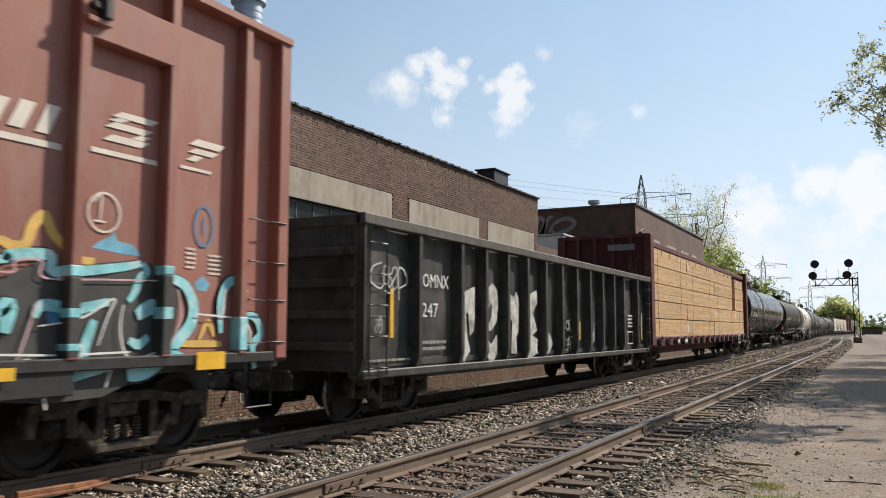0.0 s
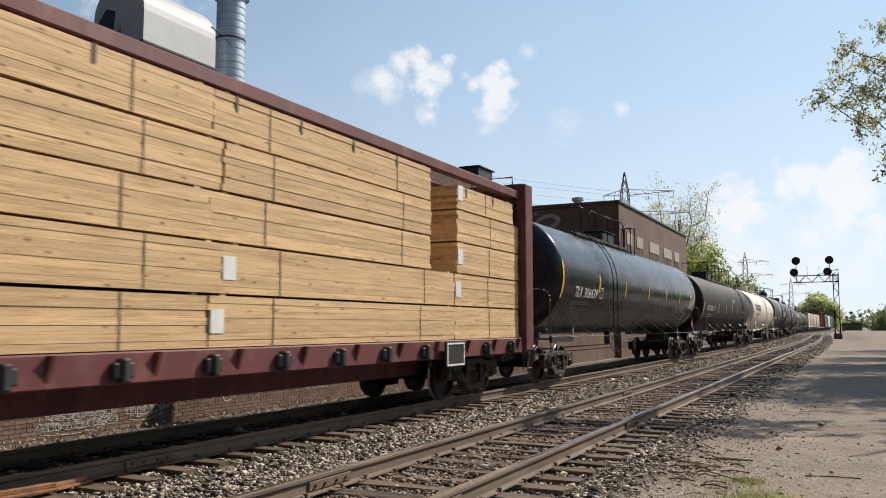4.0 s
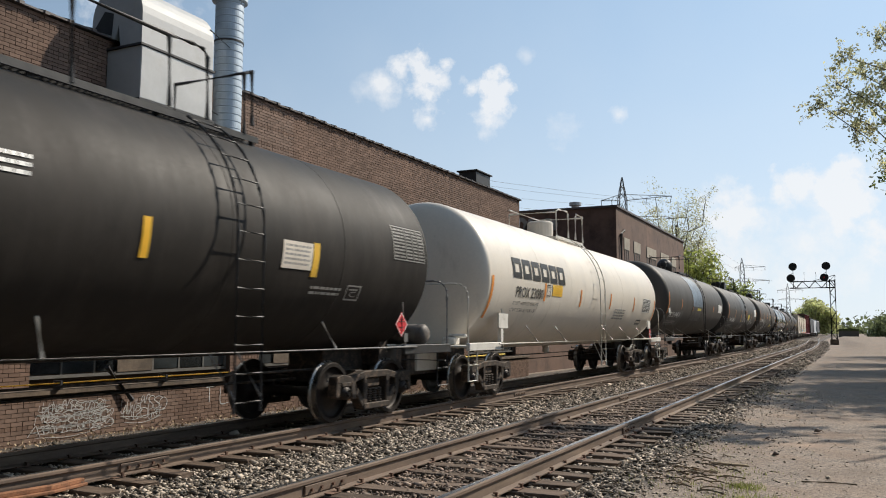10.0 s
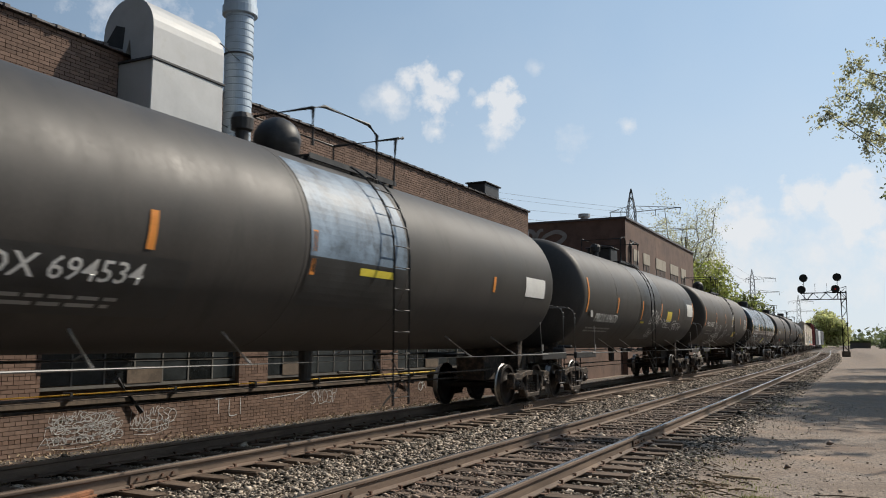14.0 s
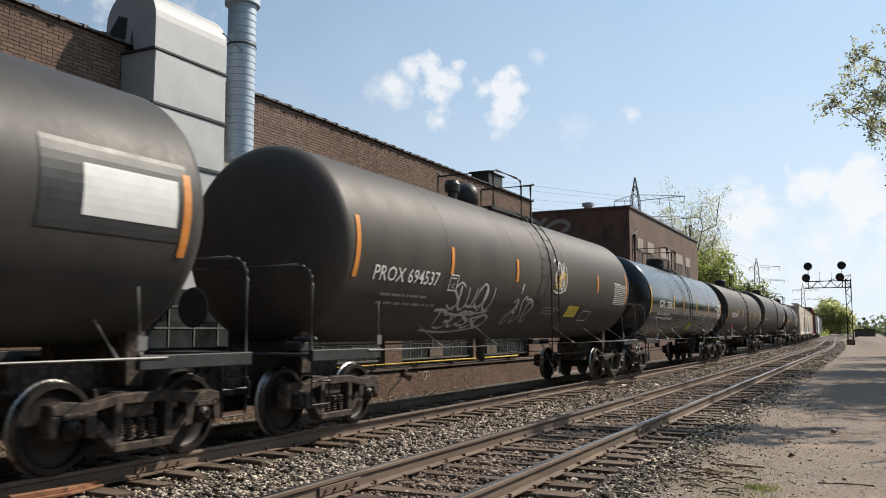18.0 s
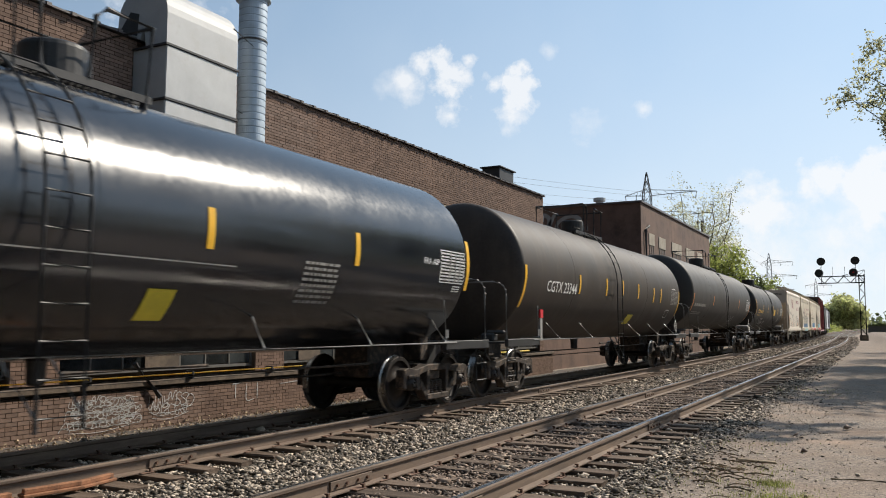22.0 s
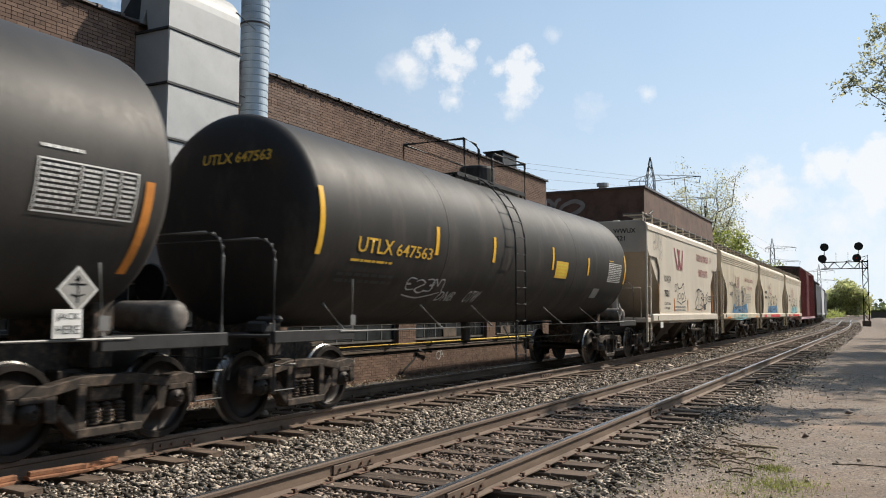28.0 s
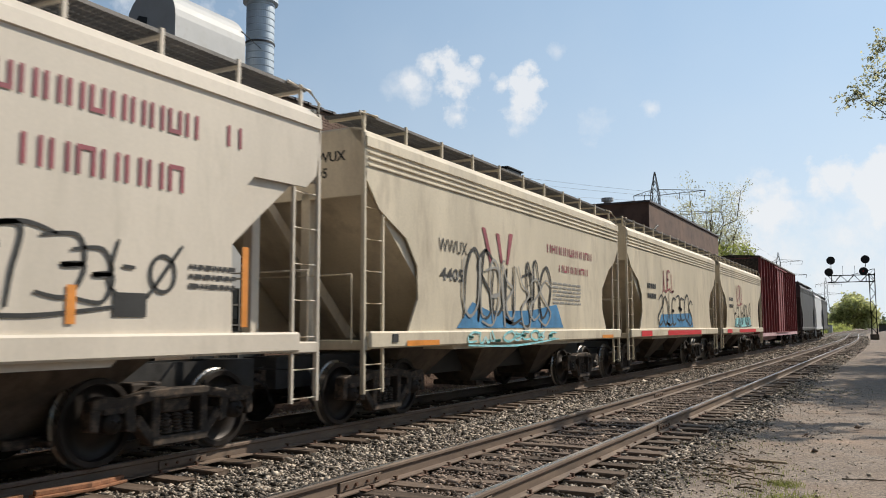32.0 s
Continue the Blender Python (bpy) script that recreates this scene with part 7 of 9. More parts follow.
for a, b, z0, z1, n in ((258.5, 261.5, 3.0, 3.18, 11), (259.2, 261.2, 2.62, 2.78, 7)):
    w = (b - a) / n
    for i in range(n):
        paint("name_block", block(a + i * w - mid, a + i * w + w * 0.75 - mid, z0, z1, i * 5 + n), side, M["maroon_print"], ob, cut=0)
paint("graffiti", [[(254.3 - mid, 1.4), (254.9 - mid, 1.85), (255.6 - mid, 1.7), (257.6 - mid, 1.75), (259.0 - mid, 1.9), (259.4 - mid, 1.4)]], side, M["spray_blue"], ob, "blue sprayed underlay", cut=0)
spray("graffiti", tag(254.6 - mid, 258.6 - mid, 1.45, 2.75, 63, 0.07, 7, 1.0), lambda a, b: 1.607, M["spray_black"], ob, "black outlined graffiti letters")
spray("graffiti", tag(254.6 - mid, 258.6 - mid, 1.45, 2.6, 64, 0.06, 7, 1.0), lambda a, b: 1.611, M["ghost_print"], ob)
spray("graffiti", tag(254.6 - mid, 258.8 - mid, 1.15, 1.35, 65, 0.05, 9, 0.8), lambda a, b: 1.662, M["spray_cyan"], ob)
paint("reflective_stripe", [rect(252.6 - mid, 253.6 - mid, 1.14, 1.22), rect(262.0 - mid, 262.9 - mid, 1.14, 1.22)], lambda a, b: 1.663, ORG, ob, cut=0)
part("defect_plate", boxes((1.665, 1.675, 252.2 - mid, 252.35 - mid, 1.2, 1.32)), BKP, ob)
bars(258.8 - mid, 260.6 - mid, 1.9, 2.4, 6, side, M["ghost_print"], ob, 33)
for row, zz in (("WWUX", 3.85), ("4405", 3.62)):
    part("lettering", text_mesh(row, 0.2, 0.004), BKP, ob, at=Matrix.Translation((0.55, -h - 0.067, zz)) @ Matrix.Rotation(radians(90), 4, 'X'))

for s0, s1, sd, cc in ((264.65, 277.5, 71, "spray_blue"), (278.7, 291.0, 75, "spray_cyan")):
    ob, h, mid = hopper("sand-coloured covered hopper with faded graffiti", s0, s1, M["hopper_sand"], True)
    bars(s0 + 2.0 - mid, s0 + 3.0 - mid, 2.2, 2.8, 2, side, BKP, ob, sd)
    paint("graffiti", [[(s0 + 3.2 - mid, 1.4), (s0 + 3.6 - mid, 1.8), (s0 + 8.0 - mid, 1.9), (s0 + 8.3 - mid, 1.4)]], side, M[cc], ob, cut=0)
    spray("graffiti", tag(s0 + 3.2 - mid, s0 + 8.2 - mid, 1.45, 2.5, sd + 1, 0.08, 8, 0.9), lambda a, b: 1.607, M["spray_black"], ob, "black outlined graffiti letters")
    spray("graffiti", tag(s0 + 4.0 - mid, s0 + 5.4 - mid, 2.5, 3.3, sd + 2, 0.07, 3, 1.0), lambda a, b: 1.607, M["maroon_print"], ob)
    paint("reflective_stripe", [rect(s0 + 1 - mid, s0 + 2.2 - mid, 1.14, 1.3), rect(s0 + 4.2 - mid, s0 + 9.4 - mid, 1.14, 1.3)], lambda a, b: 1.663, M["red_placard"], ob, cut=0)

# -- red ribbed boxcar and the tail
M["boxcar_red"] = mat("boxcar_red", (0.22, 0.045, 0.045), 0.6, scale=1.2, var=0.15, bump=0.05, stain=(0.12, 0.05, 0.04), stain_amount=0.2)
ob, h, mid = car("dark red boxcar with closely spaced ribs", "boxcar", 292.0, 311.0)
RM = M["boxcar_red"]
part("body", boxes((-1.42, 1.42, -h, h, 1.0, 5.35), bev=0.02), RM, ob)
part("roof", prism(bmesh.new(), [(-1.55, 5.34), (1.55, 5.34), (1.5, 5.45), (0, 5.55), (-1.5, 5.45)], -h, h, "xz"), M["truck_steel"], ob)
part("end_panel", boxes((-1.4, 1.4, -h - 0.05, -h, 1.1, 5.3), bev=0.01), M["truck_steel"], ob)
for k in range(16):
    y = -h + 0.05 + k * (2 * h - 0.2) / 15
    part("rib", boxes((1.41, 1.54, y, y + 0.1, 1.05, 5.34)), RM, ob)
part("door", boxes((1.42, 1.50, -1.6, 1.6, 1.1, 5.2), bev=0.02), RM, ob)
part("door_rail", boxes((1.42, 1.58, -3.4, 3.4, 5.15, 5.23), (1.42, 1.58, -3.4, 3.4, 1.02, 1.10)), RM, ob)
part("side_sill", boxes((1.3, 1.52, -h, h, 0.85, 1.05), (-0.3, 0.3, -h, h, 0.5, 1.0)), M["spray_pink"], ob)
for s in (-1, 1):
    truck(ob, s * (h - 2.0))
ends(ob, h, h + 0.3)
M["hopper_black"] = mat("hopper_black", (0.05, 0.05, 0.052), 0.55, scale=1, var=0.2)
M["hopper_light"] = mat("hopper_light", (0.62, 0.63, 0.64), 0.5, scale=1, var=0.06)
hopper("dark grey covered hopper with rounded sides", 313.6, 326.8, M["hopper_black"], True, top=4.75)
hopper("pale grey covered hopper near the tail", 329.0, 339.2, M["hopper_light"], False, top=4.5)
hopper("black covered hopper at the tail", 341.2, 353.0, M["hopper_black"], True, top=4.5)

# -- openings, lintels and glass of the works
M["glass_old"] = mat("glass_old", (0.035, 0.04, 0.042), 0.18, scale=2, var=0.3, bump=0.05, per_object=0.5)
M["sash"] = mat("sash", (0.13, 0.125, 0.115), 0.6, scale=4, var=0.15)
M["board"] = mat("board", (0.34, 0.17, 0.07), 0.7, scale=3, var=0.15)
LINTELS = [(-8.5, -3.4), (-2.4, 2.8), (3.7, 8.9), (9.85, 15.0), (16.03, 21.25), (22.28, 27.45), (28.2, 33.0)]
for i, (a, b) in enumerate(LINTELS):
    lint = tagged(part("lintel", boxes((WX - 0.2, WX + 0.035, a, b, 4.86, 5.64), bev=0.012), M["concrete"]), "pale stained concrete lintel over a factory window", "lintel", "lintels of the factory", "structure")
    win = tagged(new("window_%d" % (i + 1)), "tall steel-framed factory window with many panes", "window", "windows of the factory", "structure")
    nb = 7
    w = (b - a) / nb
    part("window_frame", boxes((WX - 0.16, WX - 0.10, a, a + 0.06, 0.72, 4.86), (WX - 0.16, WX - 0.10, b - 0.06, b, 0.72, 4.86), (WX - 0.16, WX - 0.10, a, b, 4.8, 4.86), (WX - 0.16, WX - 0.10, a, b, 0.70, 0.76)), M["sash"], win)
    for k in range(1, nb):
        part("muntin", boxes((WX - 0.15, WX - 0.11, a + k * w - 0.02, a + k * w + 0.02, 0.76, 4.8)), M["sash"], win)
    for j in range(1, 9):
        part("glazing_bar", boxes((WX - 0.148, WX - 0.112, a + 0.06, b - 0.06, 0.76 + j * 0.45 - 0.018, 0.76 + j * 0.45 + 0.018)), M["sash"], win)
    for k in range(nb):
        for j in range(4):
            part("pane", boxes((WX - 0.136, WX - 0.128, a + k * w + 0.022, a + (k + 1) * w - 0.022, 0.78 + j * 1.01, 0.78 + (j + 1) * 1.01 - 0.01)), M["glass_old"], win)
    for k in range(1):
        y = a + 0.7 + (i * 1.3) % 2.6
        part("low_board", boxes((WX - 0.105, WX - 0.085, y, y + 0.9, 0.76, 1.08)), M["ledge_brown"], win, "pale board behind the low panes")
plain("ledge", boxes((WX - 0.05, LX + 0.06, -20, A_END, 0.46, 0.55), bev=0.01), M["ledge_brown"], "narrow stained ledge on the base wall", "ledge")
plain("conduit", rods([(LX + 0.12, -15, 0.66), (LX + 0.12, 30.5, 0.66)], r=0.03, n=8), mat("pipe_yellow", (0.80, 0.52, 0.07), 0.5, var=0.2), "thin yellow gas pipe along the wall", "pipe")
for k in range(18):
    plain("pipe_bracket", boxes((LX - 0.05, LX + 0.14, -12 + k * 2.45, -12 + k * 2.45 + 0.05, 0.55, 0.70)), M["dark_metal"], "small iron pipe bracket on the wall", "bracket", kind="")
plain("floor_inside", boxes((WX - 13.9, WX - 0.4, -24, A_END - 0.3, 0.3, 0.4)), M["mortar"], "floor slab of the factory", "floor")

# -- duct, stack and small things on the works
duct = thing("ventilation_duct", "square galvanised duct with a gooseneck hood on the brick wall", "duct")
DX = -11.9
part("duct_section", boxes((WX, DX, 11.2, 13.17, 2.4, 4.83), bev=0.012), M["galv"], duct)
part("duct_section", boxes((WX, DX, 11.2, 13.17, 4.87, 5.90), bev=0.012), M["galv"], duct)
part("duct_section", boxes((WX, DX, 11.2, 13.17, 5.94, 6.97), bev=0.012), M["galv"], duct)
for z in (4.85, 5.92, 6.99):
    part("flange", boxes((WX, DX + 0.035, 11.165, 13.205, z - 0.02, z + 0.02)), M["dark_metal"], duct)
for z0, z1 in ((4.9, 5.88), (5.96, 6.95)):
    part("creased_face", mesh_from([(DX + 0.014, 11.21, z1), (DX + 0.003, 13.16, z1), (DX + 0.014, 13.16, z0), (DX + 0.003, 11.21, z0), (DX, 11.21, z1), (DX, 13.16, z1), (DX, 13.16, z0), (DX, 11.21, z0)],
                                  [(0, 2, 1), (0, 3, 2), (0, 1, 5, 4), (1, 2, 6, 5), (2, 3, 7, 6), (3, 0, 4, 7)]), M["galv"], duct)
hood = [(DX, 7.01)] + [(-12.57 + 0.67 * math.cos(radians(a)), 7.62 + 0.67 * math.sin(radians(a))) for a in range(0, 181, 12)] + [(-13.25, 7.42), (-12.62, 7.18), (-12.52, 7.45), (-12.46, 7.01)]
part("hood", prism(bmesh.new(), hood, 11.2, 13.17, "xz"), M["galv"], duct, "gooseneck hood streaked with rust")
# flat dark sheet paints the shade inside the hood's open mouth
part("hood_mouth", prism(bmesh.new(), [(-13.18, 7.44), (-12.70, 7.26), (-12.66, 7.70), (-12.9, 7.78)], 11.19, 11.196, "xz"), M["dark_metal"], duct)
M["rust_streak"] = mat("rust_streak", (0.42, 0.25, 0.12), 0.8, var=0.2, scale=6)
for y, w in ((11.5, 0.1), (12.3, 0.25), (12.85, 0.22)):
    part("rust_stain", prism(bmesh.new(), [(y, 7.98), (y + w, 7.98), (y + w * 0.8, 7.86), (y + w * 0.2, 7.80)], DX - 0.22, DX - 0.21), M["rust_streak"], duct)
stack = thing("vent_stack", "tall ribbed galvanised vent pipe with a cap", "vent pipe")
prof = [(5.3, 0.30)]
z = 5.3
while z < 8.85:
    prof += [(z + 0.004, 0.312), (z + 0.012, 0.300), (z + 0.024, 0.300), (z + 0.032, 0.312), (z + 0.08, 0.313), (z + 0.152, 0.312)]
    z += 0.157
part("pipe", lathe(prof + [(8.9, 0.30)], 40, "Z"), M["pipe_metal"], stack, at=pose(-12.2, 13.98, 0))
part("cap", lathe([(8.84, 0.33), (8.86, 0.39), (9.05, 0.39), (9.07, 0.36), (9.35, 0.36), (9.36, 0.30)], 32, "Z"), M["pipe_metal"], stack, at=pose(-12.2, 13.98, 0))
part("elbow", rods([(-12.2, 13.98, 5.4), (-12.2, 13.98, 4.95), (-12.35, 13.98, 4.75), (-12.8, 13.98, 4.7)], r=0.30, n=20), M["pipe_metal"], stack)
part("band", lathe([(7.9, 0.30), (7.9, 0.33), (7.94, 0.33), (7.94, 0.30)], 32, "Z"), M["dark_metal"], stack, at=pose(-12.2, 13.98, 0))
part("guy_wire", rods([(-11.95, 13.1, 7.9), (-12.0, 14.2, 7.6), (-12.7, 14.6, 7.25)], [(-12.3, 13.3, 6.35), (-11.95, 14.3, 6.0)], r=0.014), M["dark_metal"], stack)
chim = thing("roof_vent", "small dark sheet-metal roof vent box", "vent")
part("vent_box", boxes((-14.7, -13.9, 31.4, 32.9, ROOF - 0.5, 8.25), bev=0.02), M["dark_metal"], chim)
part("vent_side", boxes((-14.66, -13.94, 32.9, 32.95, ROOF - 0.5, 8.2)), M["galv"], chim)
part("vent_cap", boxes((-14.78, -13.82, 31.32, 33.0, 8.25, 8.31), bev=0.012), M["dark_metal"], chim)

# -- far block: lintels, windows, roof edge
M["boarding"] = mat("boarding", (0.085, 0.055, 0.043), 0.85, scale=1.5, var=0.3)
M["brick_far"] = mat("brick_far", (0.16, 0.10, 0.076), 0.9, scale=0.6, var=0.15, fine=30, bump=0.2, stain=(0.085, 0.056, 0.045), stain_amount=0.3)
far_b = bpy.data.objects["building_far"]
far_b.data.materials.clear()
far_b.data.materials.append(M["brick_far"])
part("roof_edge", boxes((WX - 34.1, WX + 0.1, B0 - 0.1, B1 + 0.1, BZ, BZ + 0.12)), M["coping"], far_b)
for k, (y, w) in enumerate(((52.2, 1.0), (54.8, 1.5), (58.6, 2.8), (63.4, 2.6), (67.6, 1.5))):
    part("lintel", boxes((WX - 0.1, WX + 0.05, y - 0.2, y + w + 0.2, 6.75, 7.5), bev=0.01), M["concrete"], far_b)
    part("window", boxes((WX - 0.05, WX + 0.012, y, y + w, 4.2, 6.75)), M["boarding"], far_b)
    for q in range(3):
        part("window_bar", boxes((WX, WX + 0.03, y + w * q / 2 - 0.04, y + w * q / 2 + 0.04, 4.2, 6.75)), M["sash"], far_b)
part("roof_cowl", lathe([(BZ, 0.25), (BZ + 0.5, 0.25), (BZ + 0.55, 0.4), (BZ + 0.75, 0.4), (BZ + 0.78, 0.02)], 12, "Z"), M["galv"], far_b, at=pose(WX - 3.2, B0 + 2, 0))
part("downpipe", rods([(WX + 0.1, 51.0, 3.0), (WX + 0.1, 51.0, 7.6), (WX + 0.1, 51.8, 7.9)], r=0.09), M["dark_metal"], far_b)
spray("faint_tag", tag(-22.8, -16.6, 7.5, 8.75, 88, 0.28, 4, 0.7), lambda y, z: 0, M["ghost_print"], far_b).matrix_basis = Matrix.Translation((0, B0 - 0.02, 0)) @ Matrix.Rotation(radians(-90), 4, 'Z')
dish = thing("satellite_dish", "white satellite dish on the factory roof", "dish")
bm = lathe([(0.0, 0.02), (0.03, 0.2), (0.10, 0.38), (0.16, 0.46)], 20, "Y")
part("reflector", bm, M["white_paint"], dish, at=pose(-13.6, 35.2, 6.25, 20, 0, 150))
part("mast", rods([(-13.6, 35.3, 4.5), (-13.6, 35.3, 6.2)], r=0.035), M["galv"], dish)
hut = thing("rooftop_unit", "low white rooftop air unit on the annex", "air unit")
part("casing", boxes((-15.0, -13.2, 38.0, 40.0, 5.3, 6.1), bev=0.03), M["white_paint"], hut)
part("hood", boxes((-15.05, -13.15, 37.95, 40.05, 6.1, 6.2), bev=0.02), M["galv"], hut)
plain("annex", boxes((WX - 10, WX - 0.3, A_END, B0, -0.5, 5.3)), M["brick_far"], "low brick annex between the two factory blocks", "building")


# -- signal bridge
def lattice(bm, a, b, w, d, n, r):
    """Four chords and zigzag lacing between two points; w across x, d across y (upright) or w across z (lying)."""
    a, b = Vector(a), Vector(b)
    lying = abs(b.x - a.x) > abs(b.z - a.z)
    o = [Vector((0, s * d / 2, q * w / 2)) if lying else Vector((q * w / 2, s * d / 2, 0)) for s in (-1, 1) for q in (-1, 1)]
    for v in o:
        rod(bm, [a + v, b + v], r, 4)
    for k in range(n):
        p, q = a.lerp(b, k / n), a.lerp(b, (k + 1) / n)
        for i, j in ((0, 1), (2, 3), (0, 2), (1, 3)):
            u, v = (o[i], o[j]) if k % 2 else (o[j], o[i])
            rod(bm, [p + u, q + v], r * 0.7, 3)
    return bm


GY = 118.0
M["gantry_steel"] = mat("gantry_steel", (0.012, 0.012, 0.013), 0.8, scale=3, var=0.2, spec=0.1)
gan = thing("signal_bridge", "dark steel cantilever signal bridge with round signal heads", "signal")
part("post", lattice(bmesh.new(), (-2.1, GY, 0.6), (-2.1, GY, 8.3), 0.62, 0.6, 9, 0.07), M["gantry_steel"], gan)
part("arm", lattice(bmesh.new(), (-7.15, GY, 7.67), (-1.85, GY, 7.67), 0.86, 0.6, 7, 0.065), M["gantry_steel"], gan)
part("peak", rods([(-2.4, GY, 8.1), (-1.75, GY, 8.85), (-1.79, GY, 7.3)], [(-4.5, GY, 8.1), (-1.75, GY, 8.85)], r=0.05), M["gantry_steel"], gan)
part("footing", boxes((-2.6, -1.6, GY - 0.5, GY + 0.5, -0.2, 0.62), bev=0.05), M["ledge_brown"], gan)
M["lamp_red"] = mat("lamp_red", (0.5, 0.02, 0.02), 0.3, var=0.1)
for x, low in ((-6.72, -7.0), (-2.75, -3.0)):
    m = part("signal_mast", rods([(x, GY - 0.1, 7.3), (x, GY - 0.1, 10.1)], r=0.06), M["gantry_steel"], gan)
    for xx, zz in ((x, 10.05), (low, 8.55)):
        h_ = part("signal_head", lathe([(0, 0.05), (0.0, 0.52), (0.05, 0.52), (0.06, 0.16), (0.3, 0.14), (0.3, 0.02)], 24, "Y"), M["black_paint"], gan, at=pose(xx, GY - 0.3, zz))
        part("lens", lathe([(0, 0.01), (0, 0.10), (0.02, 0.10), (0.02, 0.01)], 12, "Y"), M["lamp_red"] if zz < 9 and x > -5 else M["glass_old"], h_, at=pose(0, -0.03, 0))
    part("bracket", rods([(x, GY - 0.1, 8.55), (low, GY - 0.1, 8.55)], [(x, GY - 0.1, 9.2), (x - 0.18, GY - 0.1, 9.2)], r=0.05), M["gantry_steel"], gan)
for x in (-5.4, -4.0):
    part("finial", rods([(x, GY, 8.1), (x, GY, 9.3)], r=0.03), M["gantry_steel"], gan)
cab = thing("relay_cabinet", "pale grey trackside relay cabinet", "cabinet")
part("cabinet_body", boxes((-15.0, -13.8, 235, 236.2, -0.1, 1.9), bev=0.04), M["hopper_light"], cab)
part("cabinet_roof", boxes((-15.1, -13.7, 234.9, 236.3, 1.9, 2.0), bev=0.02), M["galv"], cab)


# -- transmission towers and lines
M["lattice_steel"] = mat("lattice_steel", (0.22, 0.23, 0.24), 0.5, metal=0.4, var=0.1)


def pylon(x, y, hgt, arms, name="transmission_tower"):
    t = thing(name, "grey steel lattice transmission tower", "transmission tower", at=pose(x, y, 0), group="transmission towers")
    bm = bmesh.new()
    lv = [(0, 4.2), (hgt * 0.55, 1.5), (hgt * 0.86, 1.1), (hgt, 0.1)]
    pts = []
    for (z0, w0), (z1, w1) in zip(lv, lv[1:]):
        n = max(3, int((z1 - z0) / 4))
        for k in range(n):
            pts.append((z0 + (z1 - z0) * k / n, w0 + (w1 - w0) * k / n))
    pts.append(lv[-1])
    c = [(-1, -1), (1, -1), (1, 1), (-1, 1)]
    for (z0, w0), (z1, w1) in zip(pts, pts[1:]):
        for i in range(4):
            j = (i + 1) % 4
            rod(bm, [(c[i][0] * w0, c[i][1] * w0, z0), (c[i][0] * w1, c[i][1] * w1, z1)], 0.16, 3)
            rod(bm, [(c[i][0] * w0, c[i][1] * w0, z0), (c[j][0] * w1, c[j][1] * w1, z1)], 0.09, 3)
            rod(bm, [(c[j][0] * w0, c[j][1] * w0, z0), (c[i][0] * w1, c[i][1] * w1, z1)], 0.09, 3)
    part("lattice_mast", bm, M["lattice_steel"], t)
    for z, L, R_ in arms:
        bm = bmesh.new()
        for e in (-L, R_):
            s = 1 if e > 0 else -1
            rod(bm, [(s * 1.0, 0, z), (e, 0, z + 0.4)], 0.14, 3)
            rod(bm, [(s * 1.0, 0, z + 1.8), (e, 0, z + 0.4)], 0.12, 3)
            for k in range(1, 5):
                u = k / 5
                rod(bm, [(s + (e - s) * u, 0, z + 0.4 * u), (s + (e - s) * (u - 0.1), 0, z + 1.8 - 1.4 * u)], 0.07, 3)
        part("cross_arm", bm, M["lattice_steel"], t)
        for e in (-L, -L * 0.5, R_ * 0.5, R_):
            part("insulator", rods([(e, 0, z + 0.4), (e * 0.97, 0, z - 1.6)], r=0.14, n=4), M["lattice_steel"], t)
    return t


pylon(-60.5, 245.0, 47.6, [(40.5, 6.5, 14.5), (34.0, 0.5, 18.5)])
pylon(-57.5, 520.0, 45.0, [(39, 4, 13), (31, 5, 15), (23, 5, 13)])
pylon(-48.0, 760.0, 42.0, [(36, 8, 12), (28, 8, 12)])
wires = bmesh.new()
for dx, z in ((-6.0, 39.4), (7, 39.4), (13.5, 39.4), (9, 33.2), (17, 33.2)):
    a, b = Vector((-60.5 + dx, 245, z)), Vector((-57.5 + dx, 520, z - 2))
    rod(wires, [a.lerp(b, k / 10) - Vector((0, 0, 24 * (k / 10) * (1 - k / 10))) for k in range(11)], 0.035, 3)
    c = Vector((-150 + dx, 30, z + 2))
    rod(wires, [a.lerp(c, k / 10) - Vector((0, 0, 16 * (k / 10) * (1 - k / 10))) for k in range(11)], 0.035, 3)
tagged(part("power_line", wires, M["lattice_steel"]), "sagging power line wires between towers", "power line", kind="stuff")


# ---- trees, bushes, distance ----
def leaf_mat(name, color, var=0.25):
    m = mat(name, color, 0.6, var=var, scale=1.5, bump=0, per_island=0.5)
    n, l = m.node_tree.nodes, m.node_tree.links
    b = n["Principled BSDF"]
    glow = n.new("ShaderNodeBsdfTranslucent")
    l.new(b.inputs["Base Color"].links[0].from_socket, glow.inputs["Color"])
    blend = n.new("ShaderNodeMixShader")
    blend.inputs[0].default_value = 0.62
    l.new(b.outputs[0], blend.inputs[1])
    l.new(glow.outputs[0], blend.inputs[2])
    l.new(blend.outputs[0], n["Material Output"].inputs["Surface"])
    return m


M["bark"] = mat("bark", (0.10, 0.08, 0.065), 0.9, scale=5, var=0.25, bump=0.5, stretch=(1, 1, 0.3))
M["leaf_spring"] = leaf_mat("leaf_spring", (0.17, 0.20, 0.07))
M["leaf_pale"] = leaf_mat("leaf_pale", (0.52, 0.52, 0.33))
M["leaf_bright"] = leaf_mat("leaf_bright", (0.36, 0.40, 0.12))
M["leaf_wood"] = leaf_mat("leaf_wood", (0.48, 0.50, 0.24))
M["leaf_far"] = leaf_mat("leaf_far", (0.15, 0.18, 0.085))


